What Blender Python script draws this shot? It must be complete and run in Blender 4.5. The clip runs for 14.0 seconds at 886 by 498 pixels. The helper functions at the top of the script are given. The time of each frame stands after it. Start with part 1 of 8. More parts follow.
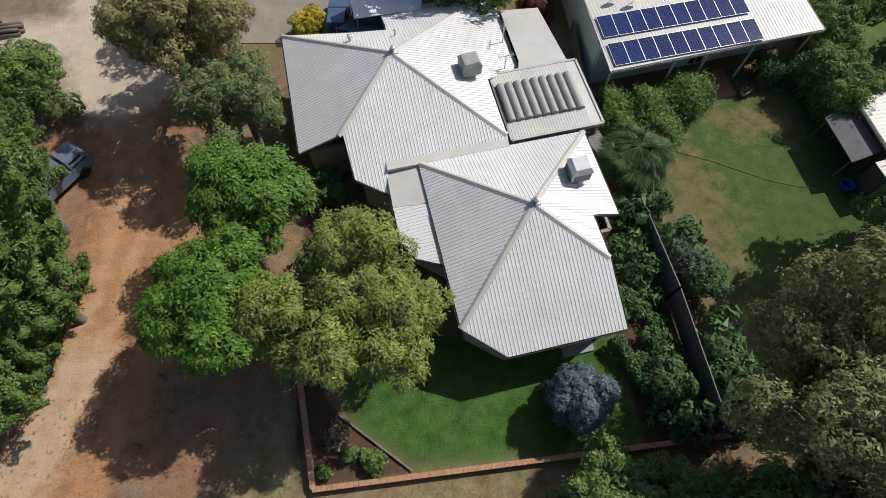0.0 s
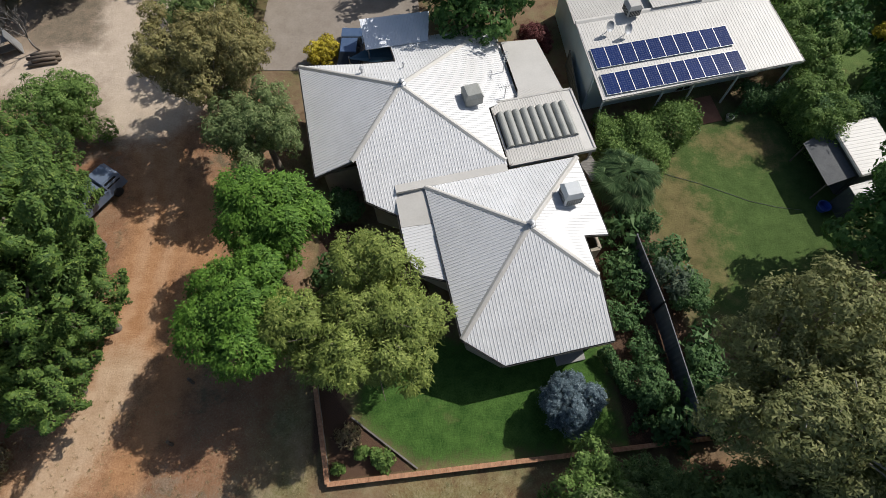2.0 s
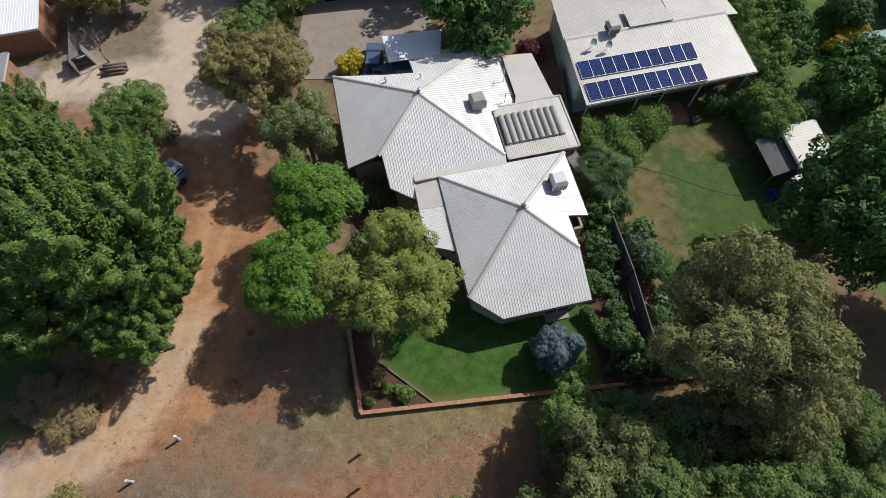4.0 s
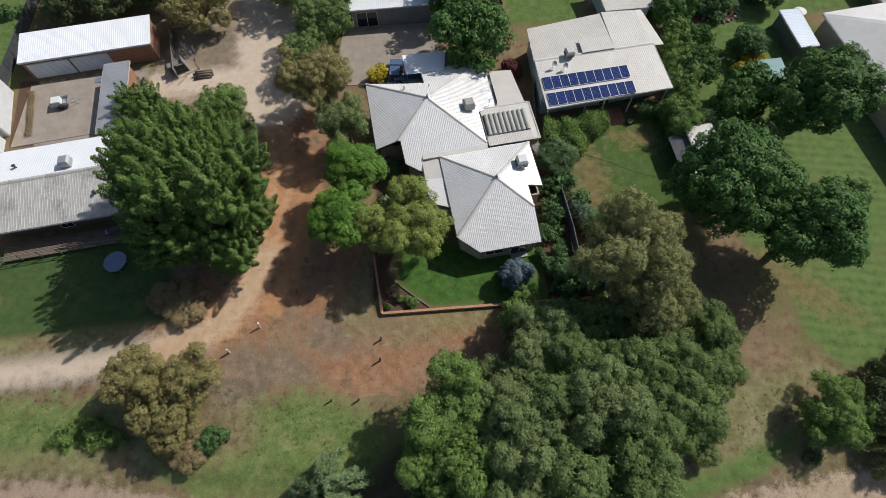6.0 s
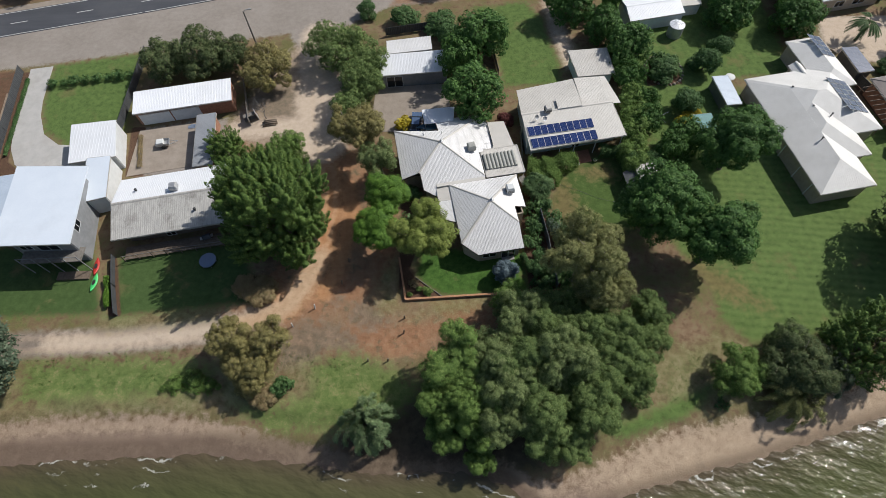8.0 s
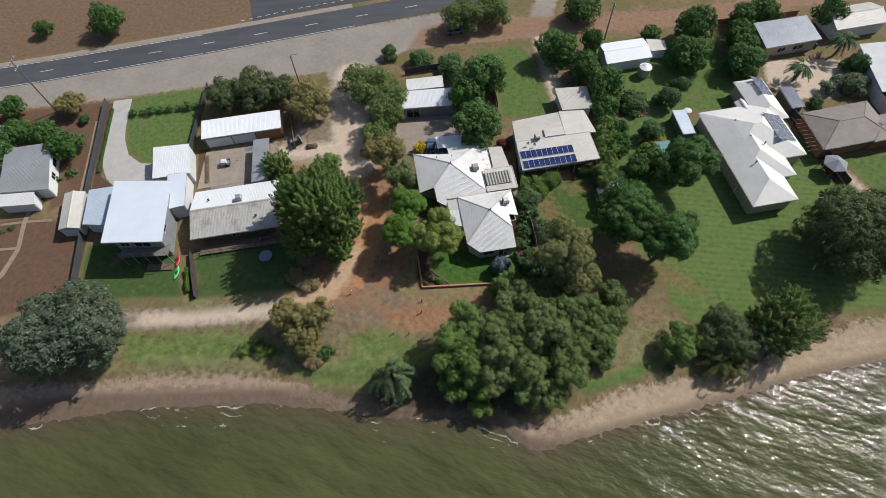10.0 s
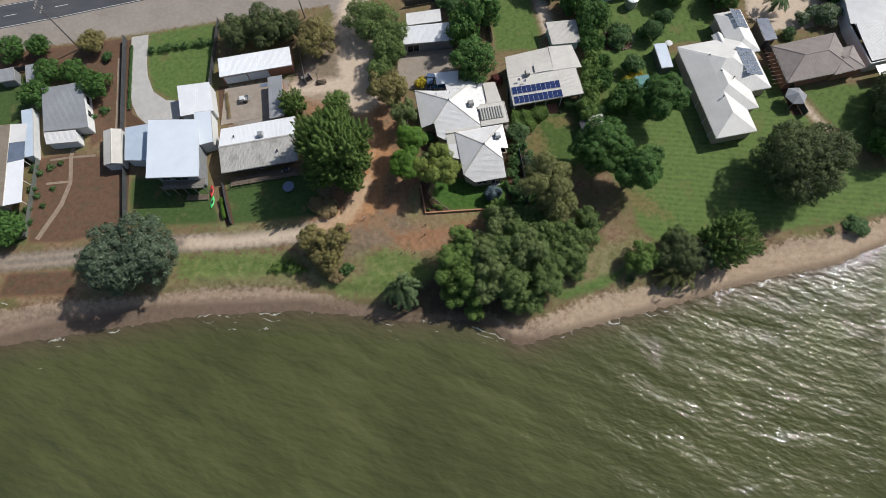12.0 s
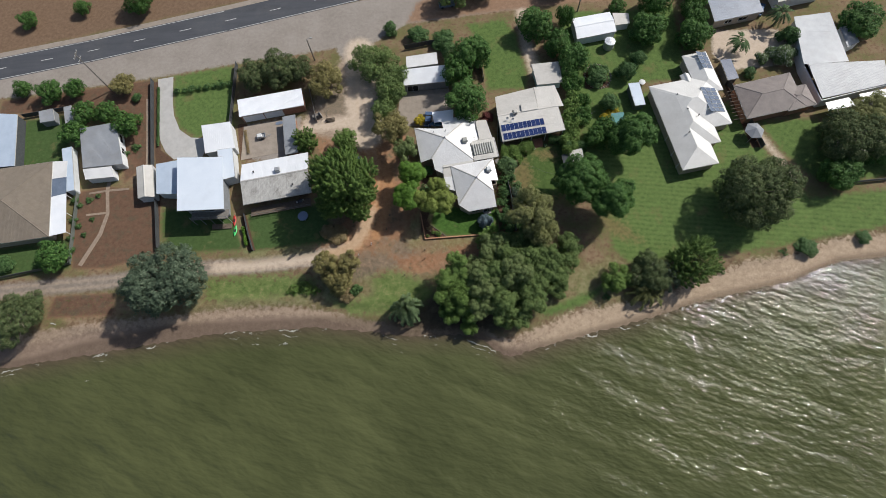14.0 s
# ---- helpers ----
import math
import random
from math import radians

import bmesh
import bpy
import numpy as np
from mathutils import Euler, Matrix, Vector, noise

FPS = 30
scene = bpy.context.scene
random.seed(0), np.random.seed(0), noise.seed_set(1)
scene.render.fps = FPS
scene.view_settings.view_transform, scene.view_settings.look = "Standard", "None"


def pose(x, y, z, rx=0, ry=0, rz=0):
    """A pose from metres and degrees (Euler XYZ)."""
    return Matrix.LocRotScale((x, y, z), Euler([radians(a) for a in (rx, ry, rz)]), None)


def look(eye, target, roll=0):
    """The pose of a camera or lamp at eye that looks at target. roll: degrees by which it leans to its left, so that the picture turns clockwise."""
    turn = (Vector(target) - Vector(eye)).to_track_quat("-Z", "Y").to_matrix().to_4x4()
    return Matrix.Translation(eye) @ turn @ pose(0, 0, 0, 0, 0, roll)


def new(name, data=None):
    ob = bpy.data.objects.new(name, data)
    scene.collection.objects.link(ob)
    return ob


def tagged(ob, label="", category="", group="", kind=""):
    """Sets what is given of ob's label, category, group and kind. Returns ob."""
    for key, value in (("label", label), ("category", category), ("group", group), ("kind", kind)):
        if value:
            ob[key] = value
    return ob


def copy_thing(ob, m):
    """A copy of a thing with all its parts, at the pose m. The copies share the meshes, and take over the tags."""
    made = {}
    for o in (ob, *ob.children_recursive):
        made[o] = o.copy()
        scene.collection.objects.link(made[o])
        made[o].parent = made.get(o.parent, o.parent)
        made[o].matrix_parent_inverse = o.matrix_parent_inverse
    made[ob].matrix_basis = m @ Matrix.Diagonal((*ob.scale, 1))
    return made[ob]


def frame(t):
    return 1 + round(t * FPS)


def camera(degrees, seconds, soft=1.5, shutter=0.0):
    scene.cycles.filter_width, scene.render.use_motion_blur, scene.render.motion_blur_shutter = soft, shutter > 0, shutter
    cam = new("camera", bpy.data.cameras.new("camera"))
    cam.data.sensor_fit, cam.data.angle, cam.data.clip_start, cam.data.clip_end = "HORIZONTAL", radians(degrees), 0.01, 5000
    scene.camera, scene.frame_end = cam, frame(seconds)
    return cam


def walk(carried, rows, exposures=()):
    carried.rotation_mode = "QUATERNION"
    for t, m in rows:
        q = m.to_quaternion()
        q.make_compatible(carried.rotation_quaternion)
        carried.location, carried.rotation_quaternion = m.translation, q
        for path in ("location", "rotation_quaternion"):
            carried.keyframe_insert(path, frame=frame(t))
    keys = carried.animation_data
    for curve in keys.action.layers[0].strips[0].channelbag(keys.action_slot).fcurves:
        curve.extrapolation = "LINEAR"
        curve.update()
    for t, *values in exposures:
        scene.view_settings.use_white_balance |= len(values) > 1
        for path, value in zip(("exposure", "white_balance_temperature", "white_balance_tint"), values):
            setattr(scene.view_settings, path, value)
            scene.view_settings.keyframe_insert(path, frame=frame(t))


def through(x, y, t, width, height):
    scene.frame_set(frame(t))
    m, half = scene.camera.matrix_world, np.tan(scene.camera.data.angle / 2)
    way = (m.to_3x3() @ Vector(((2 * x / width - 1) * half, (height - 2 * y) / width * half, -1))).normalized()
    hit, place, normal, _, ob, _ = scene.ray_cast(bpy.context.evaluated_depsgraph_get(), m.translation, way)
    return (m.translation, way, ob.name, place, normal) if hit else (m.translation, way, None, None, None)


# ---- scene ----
cam = camera(80.6, 14.0, soft=0.75)
PATH = [
    (0, (0.073, 2.992, 27.808), (0.162, 3.812, 25.986), 0.5),
    (0.5, (0.107, 2.936, 27.839), (0.188, 3.757, 26.017), 0.1),
    (1, (0.078, 2.941, 28.464), (0.156, 3.761, 26.642), 0.0),
    (1.5, (0.114, 2.816, 29.369), (0.188, 3.641, 27.548), -0.2),
    (2, (0.169, 2.622, 30.483), (0.236, 3.456, 28.666), -0.7),
    (4.5, (-0.668, -4.013, 38.622), (-0.622, -3.177, 36.805), -1.6),
    (5, (-0.662, -6.848, 41.853), (-0.619, -6.017, 40.034), -1.2),
    (5.5, (-0.565, -9.612, 45.407), (-0.528, -8.783, 43.587), -1.2),
    (6, (-0.318, -12.637, 49.089), (-0.296, -11.796, 47.275), -1.8),
    (6.5, (-0.297, -15.393, 52.632), (-0.281, -14.548, 50.819), -2.0),
    (7, (-0.46, -18.178, 56.601), (-0.451, -17.316, 54.797), -2.3),
    (7.5, (-0.461, -21.12, 60.055), (-0.461, -20.196, 58.281), -2.7),
    (10, (-1.363, -35.322, 78.623), (-1.386, -34.31, 76.898), -3.3),
    (10.5, (-1.451, -36.979, 82.553), (-1.477, -36.002, 80.808), -3.6),
    (11, (-1.593, -37.295, 86.14), (-1.625, -36.475, 84.316), -4.2),
    (11.5, (-1.368, -37.696, 89.51), (-1.404, -36.985, 87.641), -5.1),
    (12, (-1.071, -37.803, 93.5), (-1.108, -37.125, 91.618), -5.6),
    (12.5, (-0.893, -37.686, 97.629), (-0.932, -37.01, 95.747), -5.9),
    (13, (-0.631, -37.597, 101.298), (-0.669, -36.923, 99.416), -6.1),
    (13.5, (-0.536, -37.651, 104.637), (-0.571, -36.976, 102.754), -6.0),
    (14, (-0.261, -37.694, 107.157), (-0.296, -37.016, 105.276), -6.0),
]
walk(cam, [(t, look(eye, target, roll)) for t, eye, target, roll in PATH])


# ---- world, sun and exposure ----
SUN_AZ, SUN_EL = 30.5, 44.0  # degrees from +x towards +y; above the horizon
sun_dir = Vector((math.cos(radians(SUN_EL)) * math.cos(radians(SUN_AZ)), math.cos(radians(SUN_EL)) * math.sin(radians(SUN_AZ)), math.sin(radians(SUN_EL))))
world = bpy.data.worlds.new("sky")
scene.world = world
world.use_nodes = True
wn = world.node_tree
sky = wn.nodes.new("ShaderNodeTexSky")
sky.sky_type, sky.sun_disc = "NISHITA", False
sky.sun_elevation, sky.sun_rotation = radians(SUN_EL), radians(90 - SUN_AZ)
sky.dust_density, sky.air_density = 1.6, 1.0
wn.nodes["Background"].inputs["Strength"].default_value = 0.09
wn.links.new(sky.outputs["Color"], wn.nodes["Background"].inputs["Color"])
sun = bpy.data.lights.new("sun", "SUN")
sun.energy, sun.angle, sun.color = 4.4, radians(0.55), (1.0, 0.965, 0.915)
sun_ob = new("sun", sun)
sun_ob.rotation_euler = (-sun_dir).to_track_quat("-Z", "Y").to_euler()
sun_ob.location = (60, 40, 120)


# ---- materials ----
def nodes_of(name):
    m = bpy.data.materials.new(name)
    m.use_nodes = True
    nt = m.node_tree
    return m, nt, nt.nodes["Principled BSDF"]


def add(nt, kind, **values):
    n = nt.nodes.new(kind)
    for key, value in values.items():
        n.inputs[key].default_value = value
    return n


def noise_of(nt, scale, detail=4.0, rough=0.6, coord=None, stretch=None):
    n = add(nt, "ShaderNodeTexNoise", Scale=scale, Detail=detail, Roughness=rough)
    src = coord
    if src is None:
        src = nt.nodes.new("ShaderNodeNewGeometry").outputs["Position"]
    if stretch:
        mp = nt.nodes.new("ShaderNodeMapping")
        mp.inputs["Scale"].default_value = stretch
        nt.links.new(src, mp.inputs["Vector"])
        src = mp.outputs["Vector"]
    nt.links.new(src, n.inputs["Vector"])
    return n.outputs["Fac"]


def ramp(nt, fac, stops):
    r = nt.nodes.new("ShaderNodeValToRGB")
    els = r.color_ramp.elements
    while len(els) < len(stops):
        els.new(0.5)
    for e, (p, c) in zip(els, stops):
        e.position, e.color = p, (*c, 1) if len(c) == 3 else c
    nt.links.new(fac, r.inputs["Fac"])
    return r.outputs["Color"]


def grey(v):
    return (v, v, v)


def mix(nt, fac, a, b, blend="MIX"):
    m = nt.nodes.new("ShaderNodeMix")
    m.data_type, m.blend_type = "RGBA", blend
    for sock, val in ((m.inputs[0], fac), (m.inputs[6], a), (m.inputs[7], b)):
        if isinstance(val, (int, float)):
            sock.default_value = val
        elif isinstance(val, tuple):
            sock.default_value = (*val, 1) if len(val) == 3 else val
        else:
            nt.links.new(val, sock)
    return m.outputs[2]


def calc(nt, op, a, b=0.5, c=0.5):
    m = nt.nodes.new("ShaderNodeMath")
    m.operation = op
    for sock, val in zip(m.inputs, (a, b, c)):
        if isinstance(val, (int, float)):
            sock.default_value = val
        else:
            nt.links.new(val, sock)
    return m.outputs[0]


def bump(nt, bsdf, height, strength=0.4, distance=0.05):
    b = add(nt, "ShaderNodeBump", Strength=strength, Distance=distance)
    nt.links.new(height, b.inputs["Height"])
    nt.links.new(b.outputs["Normal"], bsdf.inputs["Normal"])


def surface(name, low, high, rough=0.7, metal=0.0, scale=1.2, fine=25.0, relief=0.3, depth=0.01, dirt=None, dirt_amount=0.35, spec=0.5, streak=None):
    """A worn surface: two scales of variation between two colours, optional dirt patches, fine relief."""
    m, nt, p = nodes_of(name)
    big = noise_of(nt, scale, 5, 0.6, stretch=streak)
    small = noise_of(nt, fine, 3, 0.7)
    both = calc(nt, "ADD", calc(nt, "MULTIPLY", big, 0.65), calc(nt, "MULTIPLY", small, 0.35))
    col = ramp(nt, both, ((0.35, low), (0.65, high)))
    if dirt:
        d = noise_of(nt, scale * 0.37, 8, 0.72)
        col = mix(nt, ramp(nt, d, ((0.5, grey(0.0)), (0.68, grey(dirt_amount)))), col, dirt)
    rnd = nt.nodes.new("ShaderNodeObjectInfo").outputs["Random"]
    col = mix(nt, calc(nt, "MULTIPLY_ADD", rnd, 0.16, 0.0), col, (0, 0, 0))
    nt.links.new(col, p.inputs["Base Color"])
    p.inputs["Roughness"].default_value, p.inputs["Metallic"].default_value = rough, metal
    p.inputs["Specular IOR Level"].default_value = spec
    bump(nt, p, both, relief, depth)
    return m


M = {}
M["roof_white"] = surface("roof_white", (0.64, 0.635, 0.625), (0.74, 0.735, 0.725), 0.38, scale=0.5, fine=9, dirt=(0.42, 0.40, 0.37), dirt_amount=0.35, relief=0.1, spec=1.0)
M["roof_cream"] = surface("roof_cream", (0.50, 0.48, 0.44), (0.60, 0.575, 0.53), 0.5, scale=0.5, fine=9, dirt=(0.38, 0.35, 0.31), dirt_amount=0.35, relief=0.1)
M["roof_bright"] = surface("roof_bright", (0.73, 0.755, 0.79), (0.81, 0.83, 0.855), 0.42, scale=0.4, fine=9, dirt=(0.55, 0.55, 0.55), dirt_amount=0.25, relief=0.1)
M["roof_sky"] = surface("roof_sky", (0.60, 0.665, 0.745), (0.68, 0.74, 0.81), 0.4, scale=0.25, fine=5, dirt=(0.46, 0.5, 0.55), dirt_amount=0.3, relief=0.05)
M["roof_grey"] = surface("roof_grey", (0.235, 0.25, 0.27), (0.305, 0.32, 0.34), 0.5, scale=0.5, fine=9, dirt=(0.22, 0.21, 0.20), dirt_amount=0.4, relief=0.1)
M["roof_old"] = surface("roof_old", (0.34, 0.33, 0.31), (0.50, 0.49, 0.46), 0.75, scale=0.9, fine=6, dirt=(0.16, 0.15, 0.13), dirt_amount=0.75, relief=0.3, streak=(3, 0.6, 1))
M["roof_blue"] = surface("roof_blue", (0.105, 0.135, 0.19), (0.16, 0.20, 0.265), 0.45, scale=0.5, fine=9, relief=0.1)
M["roof_paleblue"] = surface("roof_paleblue", (0.42, 0.50, 0.60), (0.52, 0.60, 0.70), 0.42, scale=0.5, fine=9, relief=0.1)
M["roof_navy"] = surface("roof_navy", (0.045, 0.07, 0.13), (0.07, 0.10, 0.17), 0.3, scale=0.5, fine=9, relief=0.1)
M["roof_tan"] = surface("roof_tan", (0.155, 0.128, 0.098), (0.21, 0.175, 0.136), 0.75, scale=0.8, fine=9, dirt=(0.22, 0.18, 0.13), relief=0.2)
M["roof_brown"] = surface("roof_brown", (0.19, 0.16, 0.146), (0.27, 0.23, 0.21), 0.6, scale=0.6, fine=9, dirt=(0.16, 0.14, 0.13), relief=0.1)
M["roof_teal"] = surface("roof_teal", (0.025, 0.16, 0.165), (0.045, 0.23, 0.225), 0.55, scale=0.8, fine=9, relief=0.1)
M["gutter"] = surface("gutter", (0.46, 0.44, 0.40), (0.56, 0.54, 0.50), 0.5, scale=2, fine=20, dirt=(0.2, 0.17, 0.14), relief=0.1)
M["dark_gutter"] = surface("dark_gutter", (0.05, 0.045, 0.04), (0.09, 0.08, 0.07), 0.5, scale=2, fine=20, relief=0.1)
M["wall_brick"] = surface("wall_brick", (0.25, 0.12, 0.075), (0.38, 0.20, 0.13), 0.85, scale=3, fine=14, relief=0.5, dirt=(0.2, 0.12, 0.08))
M["wall_tan"] = surface("wall_tan", (0.36, 0.30, 0.23), (0.46, 0.39, 0.31), 0.85, scale=2, fine=14, relief=0.4)
M["wall_white"] = surface("wall_white", (0.62, 0.64, 0.64), (0.72, 0.74, 0.74), 0.7, scale=1.2, fine=14, dirt=(0.45, 0.42, 0.38), relief=0.15)
M["wall_mint"] = surface("wall_mint", (0.52, 0.64, 0.63), (0.60, 0.71, 0.70), 0.7, scale=1.2, fine=14, dirt=(0.45, 0.45, 0.40), relief=0.15)
M["wall_grey"] = surface("wall_grey", (0.20, 0.21, 0.22), (0.28, 0.29, 0.30), 0.7, scale=1.2, fine=14, relief=0.15)
M["concrete_pale"] = surface("concrete_pale", (0.43, 0.42, 0.40), (0.53, 0.515, 0.49), 0.85, scale=0.7, fine=12, dirt=(0.34, 0.31, 0.27), relief=0.25)
M["concrete"] = surface("concrete", (0.29, 0.285, 0.27), (0.38, 0.37, 0.355), 0.85, scale=0.7, fine=12, dirt=(0.25, 0.22, 0.18), relief=0.3)
M["paving"] = surface("paving", (0.25, 0.21, 0.17), (0.35, 0.30, 0.25), 0.85, scale=0.7, fine=6, dirt=(0.24, 0.19, 0.15), relief=0.3)
M["asphalt"] = surface("asphalt", (0.042, 0.045, 0.053), (0.068, 0.072, 0.082), 0.8, scale=0.25, fine=14, dirt=(0.10, 0.10, 0.10), dirt_amount=0.4, relief=0.3, streak=(0.3, 2.5, 1))
M["road_paint"] = surface("road_paint", (0.50, 0.50, 0.49), (0.70, 0.70, 0.68), 0.7, scale=2, fine=10, dirt=(0.2, 0.2, 0.2), relief=0.1)
M["timber"] = surface("timber", (0.10, 0.075, 0.055), (0.20, 0.155, 0.115), 0.8, scale=4, fine=30, relief=0.5)
M["timber_grey"] = surface("timber_grey", (0.13, 0.12, 0.105), (0.24, 0.22, 0.195), 0.85, scale=3, fine=30, relief=0.5)
M["fence_dark"] = surface("fence_dark", (0.045, 0.05, 0.055), (0.085, 0.09, 0.095), 0.6, scale=2, fine=16, relief=0.2)
M["wall_slate"] = surface("wall_slate", (0.10, 0.108, 0.12), (0.15, 0.158, 0.172), 0.6, scale=2, fine=16, relief=0.2)
M["fence_green"] = surface("fence_green", (0.10, 0.115, 0.10), (0.15, 0.165, 0.145), 0.6, scale=2, fine=16, relief=0.2)
M["brick_red"] = surface("brick_red", (0.34, 0.165, 0.085), (0.56, 0.31, 0.18), 0.85, scale=5, fine=30, relief=0.5)
M["mortar"] = surface("mortar", (0.34, 0.29, 0.24), (0.45, 0.39, 0.33), 0.9, scale=4, fine=30, relief=0.4)
M["stone"] = surface("stone", (0.20, 0.17, 0.14), (0.34, 0.30, 0.25), 0.9, scale=4, fine=30, relief=0.6)
def cell_lines(m, size):
    """Thin pale lines between the square cells of a panel."""
    nt = m.node_tree
    p = nt.nodes["Principled BSDF"]
    old = p.inputs["Base Color"].links[0].from_socket
    tc = nt.nodes.new("ShaderNodeTexCoord")
    br = add(nt, "ShaderNodeTexBrick", Scale=1.0)
    br.offset, br.squash = 0.0, 1.0
    br.inputs["Mortar Size"].default_value = 0.006
    br.inputs["Brick Width"].default_value = size
    br.inputs["Row Height"].default_value = size
    nt.links.new(tc.outputs["Object"], br.inputs["Vector"])
    nt.links.new(mix(nt, calc(nt, "MULTIPLY", br.outputs["Fac"], 0.6), old, (0.13, 0.16, 0.25)), p.inputs["Base Color"])


M["path_earth"] = surface("path_earth", (0.22, 0.165, 0.12), (0.32, 0.25, 0.19), 0.9, scale=1.5, fine=14, dirt=(0.15, 0.10, 0.07), dirt_amount=0.5, relief=0.3)
# paler copy of the panel colour, with the sky's reflection painted in
M["solar_pale"] = surface("solar_pale", (0.10, 0.13, 0.19), (0.13, 0.165, 0.235), 0.2, scale=3, fine=20, relief=0.0)
M["solar"] = surface("solar", (0.012, 0.026, 0.10), (0.018, 0.036, 0.135), 0.12, scale=3, fine=20, relief=0.0, spec=0.12)
cell_lines(M["solar"], 0.16)
M["silver"] = surface("silver", (0.60, 0.61, 0.62), (0.70, 0.71, 0.72), 0.35, 0.9, scale=4, fine=20, relief=0.05)
M["steel_dull"] = surface("steel_dull", (0.40, 0.41, 0.42), (0.52, 0.53, 0.54), 0.5, 0.6, scale=3, fine=15, relief=0.1)
M["fibreglass"] = surface("fibreglass", (0.27, 0.275, 0.25), (0.36, 0.36, 0.33), 0.45, scale=1.5, fine=12, dirt=(0.2, 0.2, 0.17), dirt_amount=0.4, relief=0.1)
M["plastic_beige"] = surface("plastic_beige", (0.46, 0.44, 0.40), (0.56, 0.54, 0.50), 0.55, scale=3, fine=15, relief=0.1)
M["dark_vent"] = surface("dark_vent", (0.03, 0.03, 0.03), (0.06, 0.06, 0.06), 0.6, scale=3, fine=15, relief=0.1)
M["glass_dark"] = surface("glass_dark", (0.012, 0.015, 0.018), (0.02, 0.024, 0.028), 0.06, scale=3, fine=15, relief=0.0)
M["rubber"] = surface("rubber", (0.018, 0.018, 0.018), (0.03, 0.03, 0.03), 0.8, scale=5, fine=30, relief=0.2)
M["paint_blue"] = surface("paint_blue", (0.10, 0.16, 0.27), (0.13, 0.19, 0.31), 0.25, 0.3, scale=2, fine=15, relief=0.03)
M["paint_slate"] = surface("paint_slate", (0.17, 0.215, 0.30), (0.20, 0.25, 0.34), 0.3, 0.2, scale=2, fine=15, relief=0.03)
M["tarp_blue"] = surface("tarp_blue", (0.02, 0.075, 0.12), (0.03, 0.10, 0.155), 0.6, scale=2, fine=15, relief=0.2)
M["plastic_red"] = surface("plastic_red", (0.42, 0.025, 0.02), (0.55, 0.04, 0.03), 0.4, scale=2, fine=15, relief=0.05)
M["plastic_green"] = surface("plastic_green", (0.05, 0.50, 0.12), (0.08, 0.62, 0.18), 0.4, scale=2, fine=15, relief=0.05)
M["plastic_blue"] = surface("plastic_blue", (0.02, 0.06, 0.30), (0.03, 0.09, 0.38), 0.45, scale=2, fine=15, relief=0.05)
M["mat_dark"] = surface("mat_dark", (0.055, 0.06, 0.07), (0.085, 0.09, 0.10), 0.7, scale=2, fine=15, relief=0.1)
M["terracotta"] = surface("terracotta", (0.30, 0.13, 0.08), (0.40, 0.19, 0.12), 0.85, scale=2, fine=15, relief=0.3)
M["bark"] = surface("bark", (0.10, 0.08, 0.06), (0.20, 0.165, 0.13), 0.9, scale=3, fine=18, relief=0.7, depth=0.03)
M["bark_pale"] = surface("bark_pale", (0.30, 0.26, 0.21), (0.46, 0.41, 0.35), 0.85, scale=2, fine=14, relief=0.4, depth=0.02)
M["bark_grey"] = surface("bark_grey", (0.17, 0.155, 0.14), (0.27, 0.25, 0.225), 0.9, scale=3, fine=18, relief=0.4)


def leaf_material(name, low, high, tip=None, through=0.22, rough=0.62):
    """Leaves: colour by island and by clump, part of the light goes through."""
    m, nt, p = nodes_of(name)
    geo = nt.nodes.new("ShaderNodeNewGeometry")
    clump = noise_of(nt, 0.9, 2, 0.5)
    fac = calc(nt, "ADD", calc(nt, "MULTIPLY", geo.outputs["Random Per Island"], 0.34), calc(nt, "MULTIPLY", clump, 0.66))
    col = ramp(nt, fac, ((0.28, low), (0.66, high)))
    if tip:
        col = mix(nt, ramp(nt, geo.outputs["Random Per Island"], ((0.80, grey(0)), (0.9, grey(0.8)))), col, tip)
    nt.links.new(col, p.inputs["Base Color"])
    p.inputs["Roughness"].default_value = rough
    p.inputs["Specular IOR Level"].default_value = 0.22
    tr = nt.nodes.new("ShaderNodeBsdfTranslucent")
    nt.links.new(col, tr.inputs["Color"])
    mx = nt.nodes.new("ShaderNodeMixShader")
    mx.inputs["Fac"].default_value = through
    nt.links.new(p.outputs[0], mx.inputs[1])
    nt.links.new(tr.outputs[0], mx.inputs[2])
    nt.links.new(mx.outputs[0], nt.nodes["Material Output"].inputs["Surface"])
    return m


L = {}
L["bright"] = leaf_material("leaf_bright", (0.046, 0.112, 0.014), (0.122, 0.235, 0.031), (0.185, 0.315, 0.055))
L["golden"] = leaf_material("leaf_golden", (0.115, 0.155, 0.032), (0.225, 0.280, 0.064), (0.33, 0.37, 0.10))
L["oak"] = leaf_material("leaf_oak", (0.032, 0.085, 0.018), (0.085, 0.18, 0.04), (0.13, 0.23, 0.06))
L["cypress"] = leaf_material("leaf_cypress", (0.040, 0.086, 0.018), (0.116, 0.192, 0.040), (0.185, 0.258, 0.058))
L["gum"] = leaf_material("leaf_gum", (0.135, 0.155, 0.056), (0.285, 0.295, 0.12), (0.37, 0.36, 0.16), through=0.34, rough=0.7)
L["gum_dark"] = leaf_material("leaf_gum_dark", (0.050, 0.076, 0.029), (0.118, 0.155, 0.060), (0.18, 0.195, 0.088), through=0.25, rough=0.7)
L["lime"] = leaf_material("leaf_lime", (0.085, 0.15, 0.036), (0.18, 0.28, 0.07), (0.25, 0.35, 0.10), through=0.3, rough=0.7)
